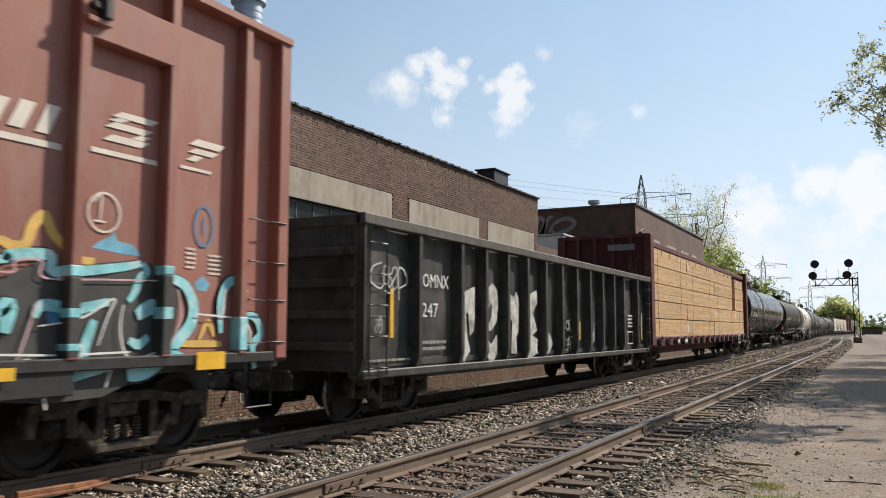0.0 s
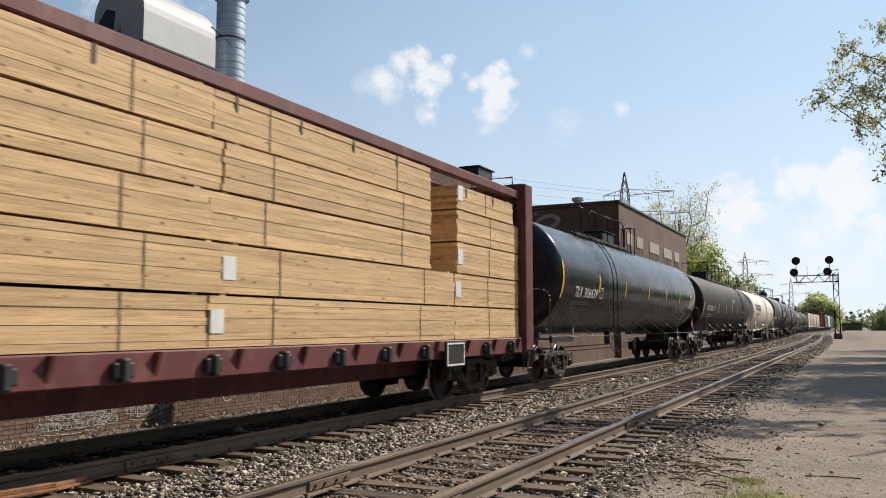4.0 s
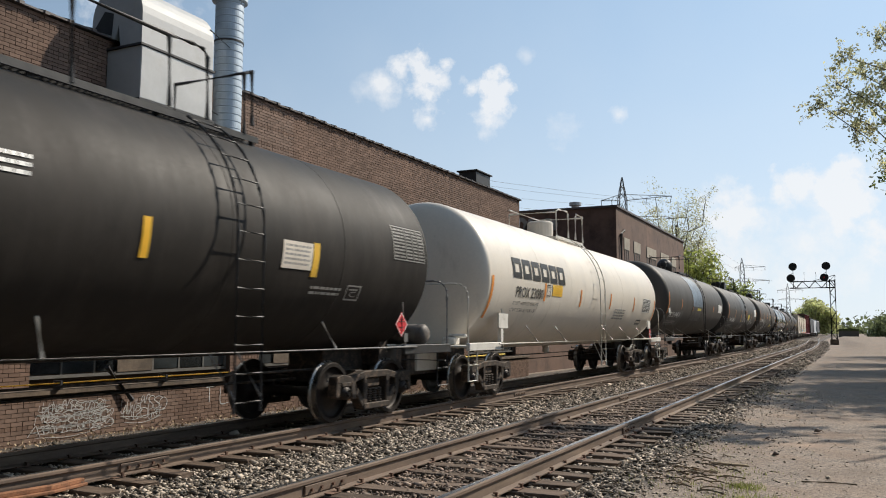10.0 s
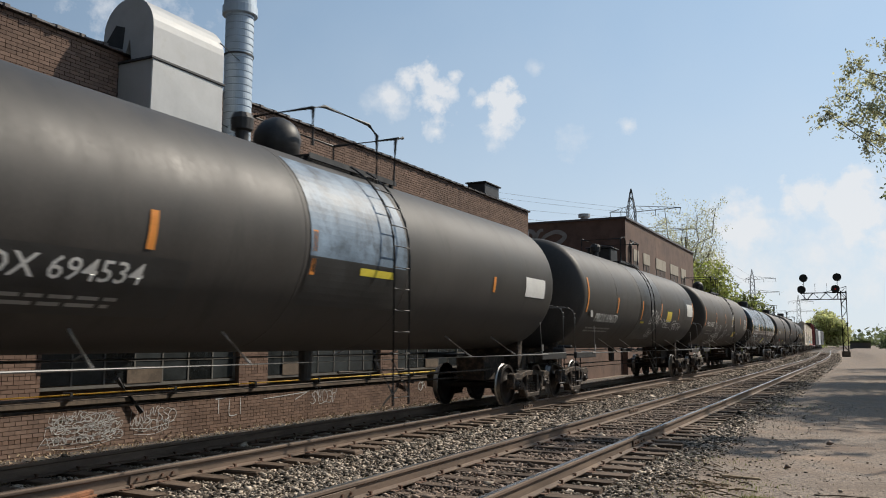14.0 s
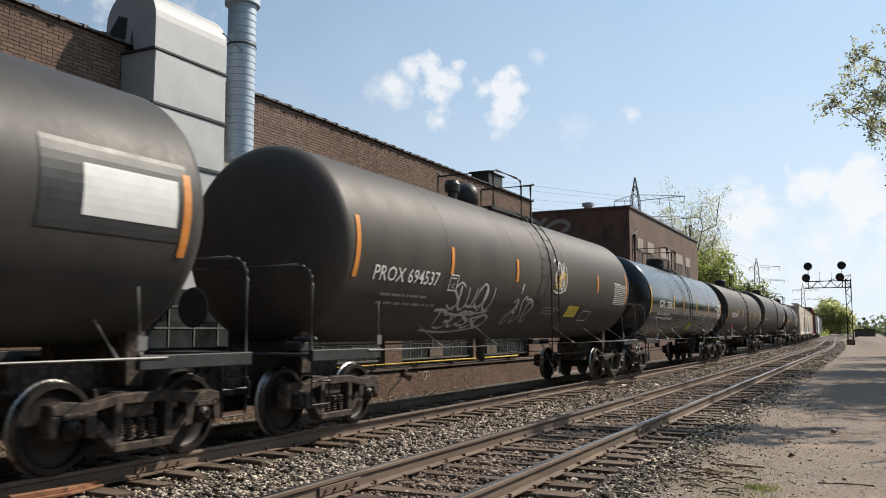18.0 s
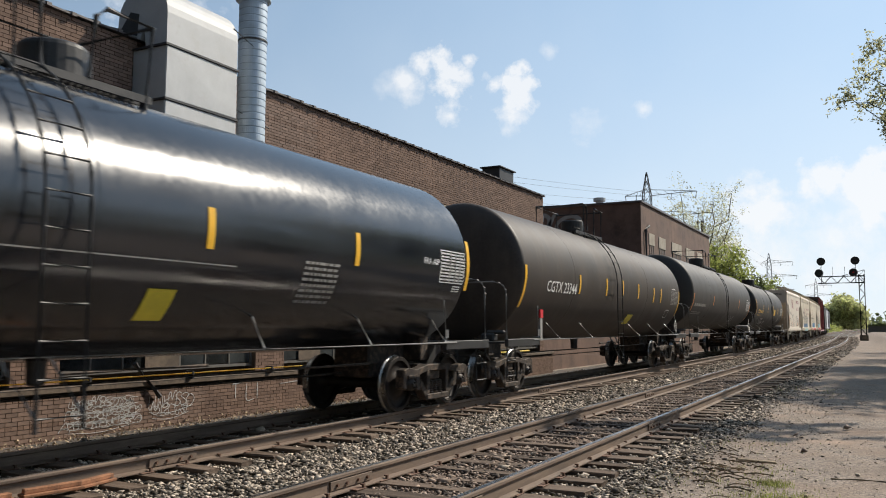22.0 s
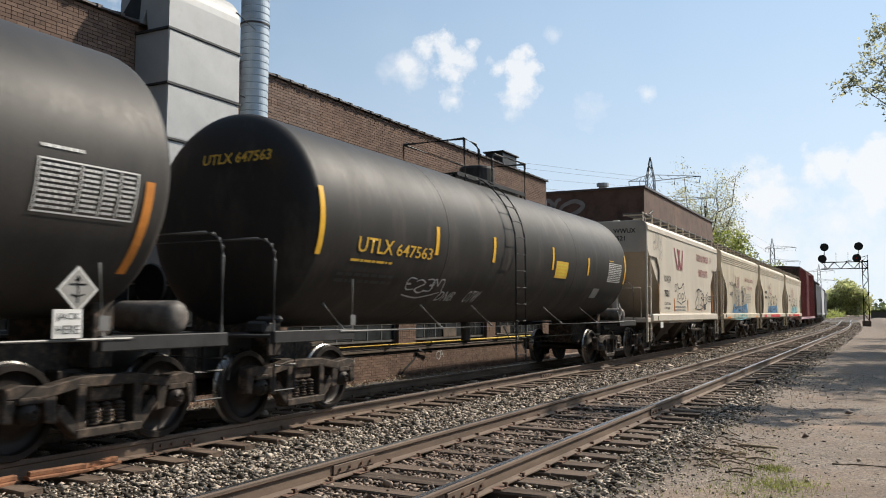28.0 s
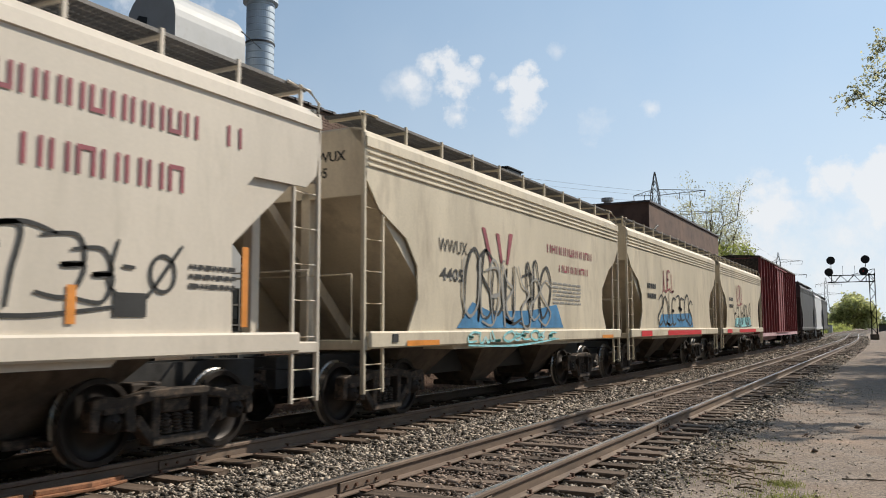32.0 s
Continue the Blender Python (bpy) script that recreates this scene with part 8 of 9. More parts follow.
def leaves(points, per, size, spread, seed, flat=0.3):
    """Small bent leaves in loose sprays round the given points, as one mesh."""
    rng = np.random.default_rng(seed)
    pts = np.repeat(np.array(points, float), per, axis=0)
    n = len(pts)
    c = pts + rng.normal(0, spread, (n, 3))
    a = rng.normal(0, 1, (n, 3))
    a /= np.linalg.norm(a, axis=1)[:, None]
    b = rng.normal(0, 1, (n, 3))
    b[:, 2] *= flat
    b -= (a * b).sum(1)[:, None] * a
    b /= np.linalg.norm(b, axis=1)[:, None]
    s = size * rng.uniform(0.6, 1.4, n)[:, None]
    v = np.stack([c - a * s, c + b * s * 0.55, c + a * s, c - b * s * 0.55], axis=1).reshape(-1, 3)
    me = bpy.data.meshes.new("leaves")
    me.vertices.add(4 * n)
    me.vertices.foreach_set("co", v.ravel())
    me.loops.add(4 * n)
    me.loops.foreach_set("vertex_index", np.arange(4 * n))
    me.polygons.add(n)
    me.polygons.foreach_set("loop_start", np.arange(0, 4 * n, 4))
    me.polygons.foreach_set("loop_total", np.full(n, 4))
    me.update()
    return me


def limb(bm, a, b, r0, r1, rnd, bend=0.12, n=5):
    """A crooked tapering limb; returns the points along it."""
    a, b = Vector(a), Vector(b)
    L = (b - a).length
    pts = [a.lerp(b, k / n) + (Vector((rnd.uniform(-1, 1), rnd.uniform(-1, 1), rnd.uniform(-1, 1))) * bend * L * math.sin(math.pi * k / n) * 0.5) for k in range(n + 1)]
    rings = []
    for i, p in enumerate(pts):
        d = (pts[min(i + 1, n)] - pts[max(i - 1, 0)]).normalized()
        x = d.orthogonal().normalized()
        y = d.cross(x)
        r = r0 + (r1 - r0) * i / n
        rings.append([bm.verts.new(p + (x * math.cos(k * math.pi / 3) + y * math.sin(k * math.pi / 3)) * r) for k in range(6)])
    for q, s in zip(rings, rings[1:]):
        best = min(range(6), key=lambda o: (q[0].co - s[o].co).length)
        for k in range(6):
            bm.faces.new((q[k], q[(k + 1) % 6], s[(k + 1 + best) % 6], s[(k + best) % 6]))
    return pts


def tree(label, x, y, hgt, targets, seed, leaf, per, size, spread, base_r=0.22, twigs=5, fork=0.35, name="tree", twig_len=0.28, twig_r=0.009, bare=2, limb_r=0):
    """Trunk, limbs that reach for the targets (about the foot of the tree), twigs, and leaves along the twigs."""
    rnd = random.Random(seed)
    t = thing(name, label, "tree", at=pose(x, y, -0.15), group="trees")
    bm = bmesh.new()
    trunk = limb(bm, (0, 0, 0), (rnd.uniform(-0.3, 0.3), rnd.uniform(-0.3, 0.3), hgt * 0.8), base_r, base_r * 0.35, rnd, 0.05, 8)
    tips = []
    for g in targets:
        g = Vector(g)
        k = min(len(trunk) - 2, max(1, int(len(trunk) * min(0.85, g.z / hgt * (1 - fork)))))
        pts = limb(bm, trunk[k], g, limb_r or base_r * 0.42, min(0.025, base_r * 0.08), rnd, 0.16, 6)
        L = (g - trunk[k]).length
        for p in pts[bare:]:
            for _ in range(twigs):
                d = Vector((rnd.gauss(0, 1), rnd.gauss(0, 1), rnd.gauss(0.15, 0.8))).normalized()
                q = p + d * L * twig_len * rnd.uniform(0.5, 1.1)
                tw = limb(bm, p, q, twig_r, twig_r * 0.35, rnd, 0.25, 3)
                tips += [tuple(v) for v in tw[1:]] + [tuple(tw[-1])]
    part("trunk", bm, M["bark"], t)
    part("crown", leaves(tips, per, size, spread, seed), M[leaf], t)
    return t


def crown_targets(hgt, wide, n, seed, lo=0.45):
    rnd = random.Random(seed)
    out = []
    for k in range(n):
        a = k * 2.4 + rnd.uniform(-0.4, 0.4)
        z = hgt * (lo + (1 - lo) * ((k + 0.5) / n))
        r = wide * math.sin(math.pi * min(0.95, 0.25 + 0.7 * (1 - (z / hgt - lo) / (1 - lo)))) * rnd.uniform(0.6, 1.0)
        out.append((r * math.cos(a), r * math.sin(a), z))
    return out


# the tree whose bough hangs into view, and its neighbours along the yard
tree("tall tree with sparse pale spring leaves over the yard", 5.2, 20.8, 11.0,
     [(-5.7, -0.3, 6.95), (-5.3, -0.2, 7.4), (-5.05, -0.4, 7.9), (-5.3, -0.3, 6.75), (-4.85, -0.2, 7.0), (-4.7, 0.2, 7.6), (-4.4, -0.3, 8.3), (-4.3, 0.1, 7.2), (-4.2, 0.3, 7.9), (-4.15, -0.3, 5.45), (-4.15, -0.3, 4.75), (1.1, 2.4, 9.2), (0.7, 2.9, 8.8), (1.6, 2.6, 8.5), (1.8, 2.2, 9.6), (0.7, 2.2, 7.6), (1.3, 3.2, 8.0), (-3.0, 1.6, 7.6), (-2.4, 0.6, 8.4)],
     5, "leaf_pale", 7, 0.042, 0.055, base_r=0.11, twigs=9, twig_len=0.072, twig_r=0.005, bare=4, limb_r=0.022)
for i, (x, y, hh, wd) in enumerate(((6.2, 31.5, 11.0, 2.8), (5.6, 36.5, 12.0, 3.4), (5.6, 46.0, 12.0, 3.6), (7.0, 56.0, 11.0, 3.6), (8.5, 70.0, 12.0, 4.0))):
    tree("leafy spring tree at the edge of the yard", x, y, hh, crown_targets(hh, wd, 13, 20 + i), 30 + i, "leaf_spring", 9, 0.13, 0.24, base_r=0.22, twigs=6)
# trees and scrub behind the far block
tree("tall spring tree with thin pale green leaves", -15.6, 86.0, 15.6, crown_targets(15.6, 4.2, 22, 50, 0.4), 51, "leaf_pale", 7, 0.09, 0.22, base_r=0.3, twigs=5, twig_len=0.3)
tree("bright green young tree by the tracks", -13.0, 80.0, 9.5, crown_targets(9.5, 2.6, 20, 52, 0.1), 53, "leaf_bright", 5, 0.16, 0.25, base_r=0.15, twigs=5)
tree("spring tree with thin pale green leaves", -20.0, 96.0, 14.0, crown_targets(14, 4.0, 18, 54, 0.35), 55, "leaf_pale", 7, 0.10, 0.25, base_r=0.25, twigs=4)
for i, (x, y, hh) in enumerate(((-12.6, 92.0, 7.0), (-12.8, 104.0, 7.6), (-13.4, 118.0, 7.4), (-15.6, 134.0, 7.5), (-17.5, 150.0, 7.5))):
    tree("bright green scrub beside the tracks", x, y, hh, crown_targets(hh, 2.8, 16, 60 + i, 0.12), 70 + i, "leaf_bright" if i % 2 else "leaf_spring", 5, 0.2, 0.3, base_r=0.12, twigs=4, name="shrub")
# the wood that closes the view, and the low line of trees on the horizon
rng = np.random.default_rng(3)
wood = []
for k in range(420):
    a = rng.uniform(-3.25, -1.0)
    d = rng.uniform(400, 450)
    top = 13.6 * (1 - ((a + 2.1) / 1.4) ** 2) * rng.uniform(0.75, 1.0)
    wood.append((d * math.tan(radians(a)), d, 2.6 + rng.uniform(0.0, max(0.6, top))))
tagged(part("far_wood", leaves(wood, 34, 0.75, 1.1, 9), M["leaf_wood"]), "rounded clump of spring green trees beyond the tracks", "trees", kind="stuff")
line = []
for k in range(1500):
    a = rng.uniform(-50, 35)
    d = rng.uniform(700, 800)
    line.append((d * math.tan(radians(a)), d, abs(rng.normal(0, 3.0)) + 3 * max(0, math.sin(a * 1.7))))
tagged(part("far_tree_line", leaves(line, 14, 2.2, 3.0, 10), M["leaf_far"]), "low dark line of trees on the horizon", "trees", kind="stuff")
rt = [(rng.normal(7.5, 1.6), rng.normal(255, 4), abs(rng.normal(0, 2.4))) for k in range(120)]
tagged(part("far_bush", leaves(rt, 24, 0.4, 0.6, 11), M["leaf_far"]), "dark bushes at the end of the yard", "trees", kind="stuff")
gb = [(rng.uniform(-26, -14.5), rng.uniform(175, 390), abs(rng.normal(0, 0.9))) for k in range(260)]
tagged(part("track_scrub", leaves(gb, 24, 0.35, 0.5, 12), M["leaf_bright"]), "low bright green scrub along the curve", "bushes", kind="stuff")
# unseen tree belt closes the sunny side and behind, added to cut skylight
belt = [(rng.uniform(10.5, 14.0), rng.uniform(-24, 230), rng.uniform(-0.2, 7.5) * rng.uniform(0.75, 1.0)) for k in range(1900)]
belt += [(rng.uniform(-12, 16), rng.uniform(-20, -13), rng.uniform(-0.2, 15.0)) for k in range(1500)]
tagged(part("tree_belt", leaves(belt, 9, 0.42, 0.5, 14), M["leaf_far"]), "thick belt of spring trees along the yard", "trees", kind="stuff")
shed = thing("yard_shed", "low grey-green shed at the end of the yard", "shed")
part("shed_wall", boxes((-3.6, 1.6, 262, 266, -0.2, 1.9), bev=0.05), M["sash"], shed)
part("shed_roof", prism(bmesh.new(), [(-3.8, 1.85), (1.8, 1.85), (1.4, 2.4), (-3.4, 2.4)], 261.8, 266.2, "xz"), M["leaf_far"], shed)

# ---- track: ties, plates, spikes, joints ----
def tie_mesh(seed):
    rnd = random.Random(seed)
    bm = boxes((-1.3, 1.3, -0.115, 0.115, -0.17, 0.0), bev=0.012)
    bmesh.ops.subdivide_edges(bm, edges=[e for e in bm.edges if abs(e.verts[0].co.x - e.verts[1].co.x) > 1], cuts=5)
    for v in bm.verts:
        v.co += Vector((rnd.uniform(-0.02, 0.02), rnd.uniform(-0.010, 0.010), rnd.uniform(-0.012, 0.004)))
    return bm


TIES = [shared("tie%d" % i, lambda i=i: tie_mesh(i), M["tie"]) for i in range(6)]
plate_me = shared("tie_plate", lambda: boxes((-0.10, 0.10, -0.09, 0.09, 0.0, 0.010), bev=0.003), M["steel_rust"])
spike_me = shared("spike", lambda: boxes((-0.012, 0.012, -0.012, 0.012, 0.0, 0.035), (-0.012, 0.03, -0.014, 0.014, 0.03, 0.045)), M["steel_rust"])
TIE_Y = {}
rnd = random.Random(12)
for label, cx, y0, y1, near_end in (("near", NEAR_X, 2.0, 152.0, 16.0), ("train", TRAIN_X, 0.0, 152.0, 16.0)):
    bed = tagged(new("track_ties"), "weathered brown wooden ties with rusty plates", "ties", "ties of the two tracks", "structure")
    s = y0
    TIE_Y[label] = []
    while s < y1:
        TIE_Y[label].append(s)
        x, y, hd = on_line(cx, s)
        m = pose(x + rnd.uniform(-0.05, 0.05), y, 0.004 + rnd.uniform(-0.014, 0.008), 0, rnd.uniform(-0.4, 0.4), hd + rnd.uniform(-1.2, 1.2))
        t_ = part("tie", rnd.choice(TIES), None, bed, at=m)
        if s < near_end and s > 3.0:
            for sd in (-0.7535, 0.7535):
                part("tie_plate", plate_me, None, t_, at=pose(sd, 0, 0.0))
                for k in (-1, 1):
                    part("spike", spike_me, None, t_, at=pose(sd + k * 0.085, k * 0.05, 0.004, 0, 0, 0 if k < 0 else 180))
        s += 0.552 + rnd.uniform(-0.025, 0.025)
JOINTS = ((NEAR_X - 0.7535, 6.95), (NEAR_X + 0.7535, 6.4), (NEAR_X - 0.7535, 18.8), (NEAR_X + 0.7535, 13.0), (TRAIN_X + 0.7535, 7.1), (TRAIN_X + 0.7535, 18.9))
for x, y in JOINTS:
    j = thing("joint_bar", "rusty bolted joint bar on the rail", "joint bar", group="joint bars of the rails", at=pose(x, y, 0))
    for s in (-1, 1):
        part("bar", boxes((min(s * 0.014, s * 0.032), max(s * 0.014, s * 0.032), -0.36, 0.36, 0.035, 0.125), bev=0.006), M["rail_side"], j)
        for k in (-0.26, -0.1, 0.1, 0.26):
            part("bolt", cyl(bmesh.new(), (s * 0.03, k, 0.08), (s * 0.055, k, 0.08), 0.017, n=6), M["steel_rust"], j)

# ---- ballast ----
def stones(x0, x1, y0, y1, count, size, seed, power=1.0, name="ballast", keep=None, mat_=None, lift=0.0, label="loose grey crushed-stone ballast"):
    """Broken stones strewn on the ground, thicker towards the start of the stretch."""
    rng = np.random.default_rng(seed)
    u = rng.random(count) ** power
    y = y0 + (y1 - y0) * u
    x = rng.uniform(x0, x1, count)
    off = np.array([on_line(NEAR_X, max(v, 0))[0] - NEAR_X for v in y])
    x = x + off
    if keep is not None:
        k = keep(x - off, y, rng)
        x, y = x[k], y[k]
    n = len(x)
    base = np.array([[1, 0, 0], [-1, 0, 0], [0, 1, 0], [0, -1, 0], [0, 0, 1], [0, 0, -1]], float)
    tri = np.array([[0, 2, 4], [2, 1, 4], [1, 3, 4], [3, 0, 4], [2, 0, 5], [1, 2, 5], [3, 1, 5], [0, 3, 5]])
    s = size * rng.lognormal(0, 0.35, n)
    v = base[None] * s[:, None, None] * rng.uniform(0.7, 1.2, (n, 6, 1)) + rng.normal(0, 0.24, (n, 6, 3)) * s[:, None, None]
    v *= rng.uniform(0.55, 1.45, (n, 1, 3))
    q = rng.normal(0, 1, (n, 4))
    q /= np.linalg.norm(q, axis=1)[:, None]
    w, a, b, c = q.T
    R3 = np.stack([np.stack([1 - 2 * (b * b + c * c), 2 * (a * b - c * w), 2 * (a * c + b * w)], -1), np.stack([2 * (a * b + c * w), 1 - 2 * (a * a + c * c), 2 * (b * c - a * w)], -1), np.stack([2 * (a * c - b * w), 2 * (b * c + a * w), 1 - 2 * (a * a + b * b)], -1)], 1)
    v = np.einsum("nij,nkj->nki", R3, v)
    z = np.array([ground_z(p, r) for p, r in zip(x, y)]) + s * 0.25 + lift + rng.random(n) * s * 0.5
    v[:, :, 2] *= 0.55
    v += np.stack([x, y, z], -1)[:, None, :]
    f = (tri[None] + (np.arange(n) * 6)[:, None, None]).reshape(-1)
    me = bpy.data.meshes.new(name)
    me.vertices.add(6 * n)
    me.vertices.foreach_set("co", v.ravel())
    me.loops.add(len(f))
    me.loops.foreach_set("vertex_index", f)
    me.polygons.add(8 * n)
    me.polygons.foreach_set("loop_start", np.arange(0, 24 * n, 3))
    me.polygons.foreach_set("loop_total", np.full(8 * n, 3))
    me.update()
    me.materials.append(mat_ or M["stone"])
    return tagged(new(name, me), label, "ballast", kind="stuff")


def on_bed(x, y, rng):
    """Thinner between the rails of the near track and on the dirt side."""
    between = np.abs(x - NEAR_X) < 0.68
    edge = np.clip((-1.8 - x) / 0.75, 0.0, 1) ** 1.3
    on_rail = np.minimum(np.abs(np.abs(x - NEAR_X) - 0.7535), np.abs(np.abs(x - TRAIN_X) - 0.7535)) < 0.09
    keep_ = np.where(between, 0.30, 1.0) * edge
    for label, cx, most in (("near", NEAR_X, 0.10), ("train", TRAIN_X, 0.16)):
        ties = np.array(TIE_Y[label])
        k = np.clip(np.searchsorted(ties, y), 1, len(ties) - 1)
        off = np.minimum(np.abs(y - ties[k]), np.abs(y - ties[k - 1]))
        far_side = x < cx - 0.8
        keep_ = np.where((off < 0.15) & (np.abs(x - cx) < 1.36) & (y < 60), np.where(far_side, 0.8, most), keep_)
    return (rng.random(len(x)) < keep_) & ~on_rail


stones(-11.6, -1.1, 3.2, 17.0, 120000, 0.020, 1, 0.9, keep=on_bed)
stones(-11.6, -1.2, 15.0, 48.0, 92000, 0.024, 2, 1.4, keep=on_bed)
stones(-11.6, -1.2, 44.0, 160.0, 56000, 0.040, 3, 1.3, keep=on_bed)
M["gravel"] = mat("gravel", (0.30, 0.238, 0.185), 0.9, var=0.3, per_island=0.5)
stones(-2.0, 4.0, 5.0, 30.0, 20000, 0.0075, 4, 1.2, "gravel", keep=lambda x, y, r: r.random(len(x)) < np.clip(1.1 - (x + 2) / 5, 0.25, 1), lift=-0.006, mat_=M["gravel"], label="scattered small gravel on the dirt")
stones(-2.1, 0.6, 4.0, 26.0, 9000, 0.0125, 12, 1.1, "strewn_stones", keep=lambda x, y, r: r.random(len(x)) < np.clip(1.0 - (x + 2.0) / 1.9, 0.04, 1) ** 1.5, lift=-0.004, label="grey stones strewn from the bed onto the dirt")
M["stone_brown"] = mat("stone_brown", (0.225, 0.168, 0.13), 0.9, var=0.33, per_island=0.6)
stones(-4.6, -3.3, 3.5, 40.0, 40000, 0.019, 6, 1.2, "dark_ballast", mat_=M["stone_brown"], lift=0.018, label="fine dark rusty stones between the rails", keep=lambda x, y, r: np.abs(x - NEAR_X) < 0.66)

# ---- litter, wood and weeds on the yard ----
M["dead_wood"] = mat("dead_wood", (0.20, 0.15, 0.10), 0.9, scale=6, var=0.3, bump=0.4, stretch=(1, 1, 1))
M["pale_wood"] = mat("pale_wood", (0.38, 0.29, 0.19), 0.9, scale=6, var=0.2)
rnd = random.Random(77)
for k in range(60):
    x, y = rnd.gauss(-1.8, 0.30), rnd.gauss(10.4, 0.8)
    L, a = rnd.uniform(0.06, 0.32), rnd.uniform(-0.7, 0.7)
    z = ground_z(x, y) + 0.015
    st = part("stick", rods([(-L / 2, 0, 0), (-L * 0.1, rnd.uniform(-0.03, 0.03), 0.02), (L / 2, rnd.uniform(-0.03, 0.03), 0.0)], r=rnd.uniform(0.005, 0.013), n=5), M["dead_wood"] if k % 3 else M["pale_wood"], at=pose(x, y, z, 0, 0, math.degrees(a)))
    tagged(st, "broken dry stick lying on the dirt", "stick", "sticks on the yard")
bk = part("bark_slab", boxes((-0.22, 0.22, -0.03, 0.03, 0, 0.025), bev=0.008), M["pale_wood"], at=pose(-1.45, 11.1, ground_z(-1.45, 11.1) + 0.005, 0, 3, 12))
tagged(bk, "pale slab of split wood on the dirt", "wood")
bk = part("stick", rods([(-0.28, 0, 0.01), (0.0, 0.01, 0.015), (0.28, 0, 0.01)], r=0.010, n=6), M["dead_wood"], at=pose(-0.3, 10.3, ground_z(-0.3, 10.3), 0, 0, 8))
tagged(bk, "dark straight stick lying on the dirt", "stick", "sticks on the yard")
for k, (x, y) in enumerate(((-1.25, 14.0), (-0.95, 14.4), (-1.35, 12.1), (-1.0, 12.2), (-0.05, 13.2), (-0.6, 15.2), (-2.1, 15.2))):
    st = stones(x - 0.02, x + 0.02, y, y + 0.04, 1, 0.04, 90 + k, name="loose_rock", label="loose brown rock on the dirt", mat_=M["stone_brown"])
    st["kind"] = ""
    st["category"] = "rock"
M["grass"] = leaf_mat("grass", (0.24, 0.26, 0.08))


def tuft(x, y, r, n, seed, hgt=0.10):
    rng = np.random.default_rng(seed)
    verts, faces = [], []
    for k in range(n):
        px, py = rng.normal(x, r), rng.normal(y, r)
        z = ground_z(px, py)
        a, hh = rng.uniform(0, 6.28), hgt * rng.uniform(0.25, 0.8)
        dx, dy = math.cos(a), math.sin(a)
        i = len(verts)
        verts += [(px - dy * 0.004, py + dx * 0.004, z), (px + dy * 0.004, py - dx * 0.004, z), (px + dx * hh * 0.5, py + dy * hh * 0.5, z + hh)]
        faces.append((i, i + 1, i + 2))
    return verts, faces


gv, gf = [], []
for x, y, r, n, hh in ((-1.12, 9.7, 0.10, 500, 0.07), (-1.0, 8.9, 0.22, 900, 0.07), (-1.75, 9.6, 0.4, 260, 0.05), (-1.3, 10.6, 0.3, 200, 0.05), (-1.9, 12.5, 0.5, 220, 0.05), (-2.2, 7.8, 0.5, 200, 0.05), (-1.9, 24, 1.0, 300, 0.08), (-1.2, 8.3, 0.3, 500, 0.06)):
    v, f = tuft(x, y, r, n, int(y * 10), hh)
    gf += [tuple(i + len(gv) for i in q) for q in f]
    gv += v
tagged(part("grass", mesh_from(gv, gf), M["grass"]), "thin yellow-green grass tufts on the dirt", "grass", kind="stuff")
M["rust_orange"] = mat("rust_orange", (0.27, 0.125, 0.065), 0.85, scale=8, var=0.3)
scrap = thing("scrap_plate", "rusty orange rail fittings lying beside the rail", "scrap")
for k, (x, y, a) in enumerate(((-7.12, 4.75, 4), (-6.98, 5.35, -8), (-7.1, 5.9, 10), (-6.95, 4.3, 20))):
    part("plate", boxes((-0.06, 0.06, -0.3, 0.3, 0.0, 0.03), (-0.03, 0.03, -0.28, 0.28, 0.03, 0.075), bev=0.006), M["rust_orange"], scrap, at=pose(x, y, 0.0 + 0.03 * (k % 2), 0, 4, a))
# leaf litter at the foot of the base wall
lit = [(rng.uniform(LX + 0.05, LX + 0.55), rng.uniform(2, 26), -0.31) for k in range(1100)]
tagged(part("leaf_litter", leaves(lit, 2, 0.03, 0.05, 21, 1.0), M["pale_wood"]), "dry leaf litter and rubbish along the wall", "litter", kind="stuff")

# graffiti on the base wall
wall_face = lambda y, z: LX + 0.012
low = bpy.data.objects["wall_low"]
for k in range(3):
    spray("graffiti", tag(9.6 + 0.1 * k, 11.3 - 0.1 * k, -0.22 + 0.18 * k, -0.02 + 0.18 * k, 91 + k, 0.013, 10, 1.2) + tag(9.7, 11.2, -0.2 + 0.18 * k, -0.05 + 0.18 * k, 191 + k, 0.011, 8, 1.2), wall_face, M["spray_white"], low, "white scrawled graffiti on brick")
spray("graffiti", tag(11.5, 12.6, 0.0, 0.3, 93, 0.014, 7, 1.1) + tag(11.6, 12.5, -0.12, 0.1, 97, 0.012, 6, 1.1), wall_face, M["spray_white"], low)
spray("graffiti", stroke([(13.9, 0.4), (13.9, 0.05)], 0.02) + stroke([(13.8, 0.36), (14.1, 0.38)], 0.02) + stroke([(14.25, 0.35), (14.25, 0.0), (14.5, 0.0)], 0.02) + stroke([(14.6, 0.35), (14.6, 0.0)], 0.02), wall_face, M["spray_white"], low)
spray("graffiti", stroke([(15.4, 0.28), (17.1, 0.36), (16.8, 0.42)], 0.02) + stroke([(17.1, 0.36), (16.6, 0.2)], 0.02) + tag(17.2, 18.3, 0.02, 0.42, 95, 0.018, 6, 1.1), wall_face, M["spray_white"], low)
spray("graffiti", tag(22.9, 23.3, 0.1, 0.4, 96, 0.025, 2), wall_face, M["spray_white"], low)
M["crack"] = mat("crack", (0.03, 0.027, 0.025), 0.9)
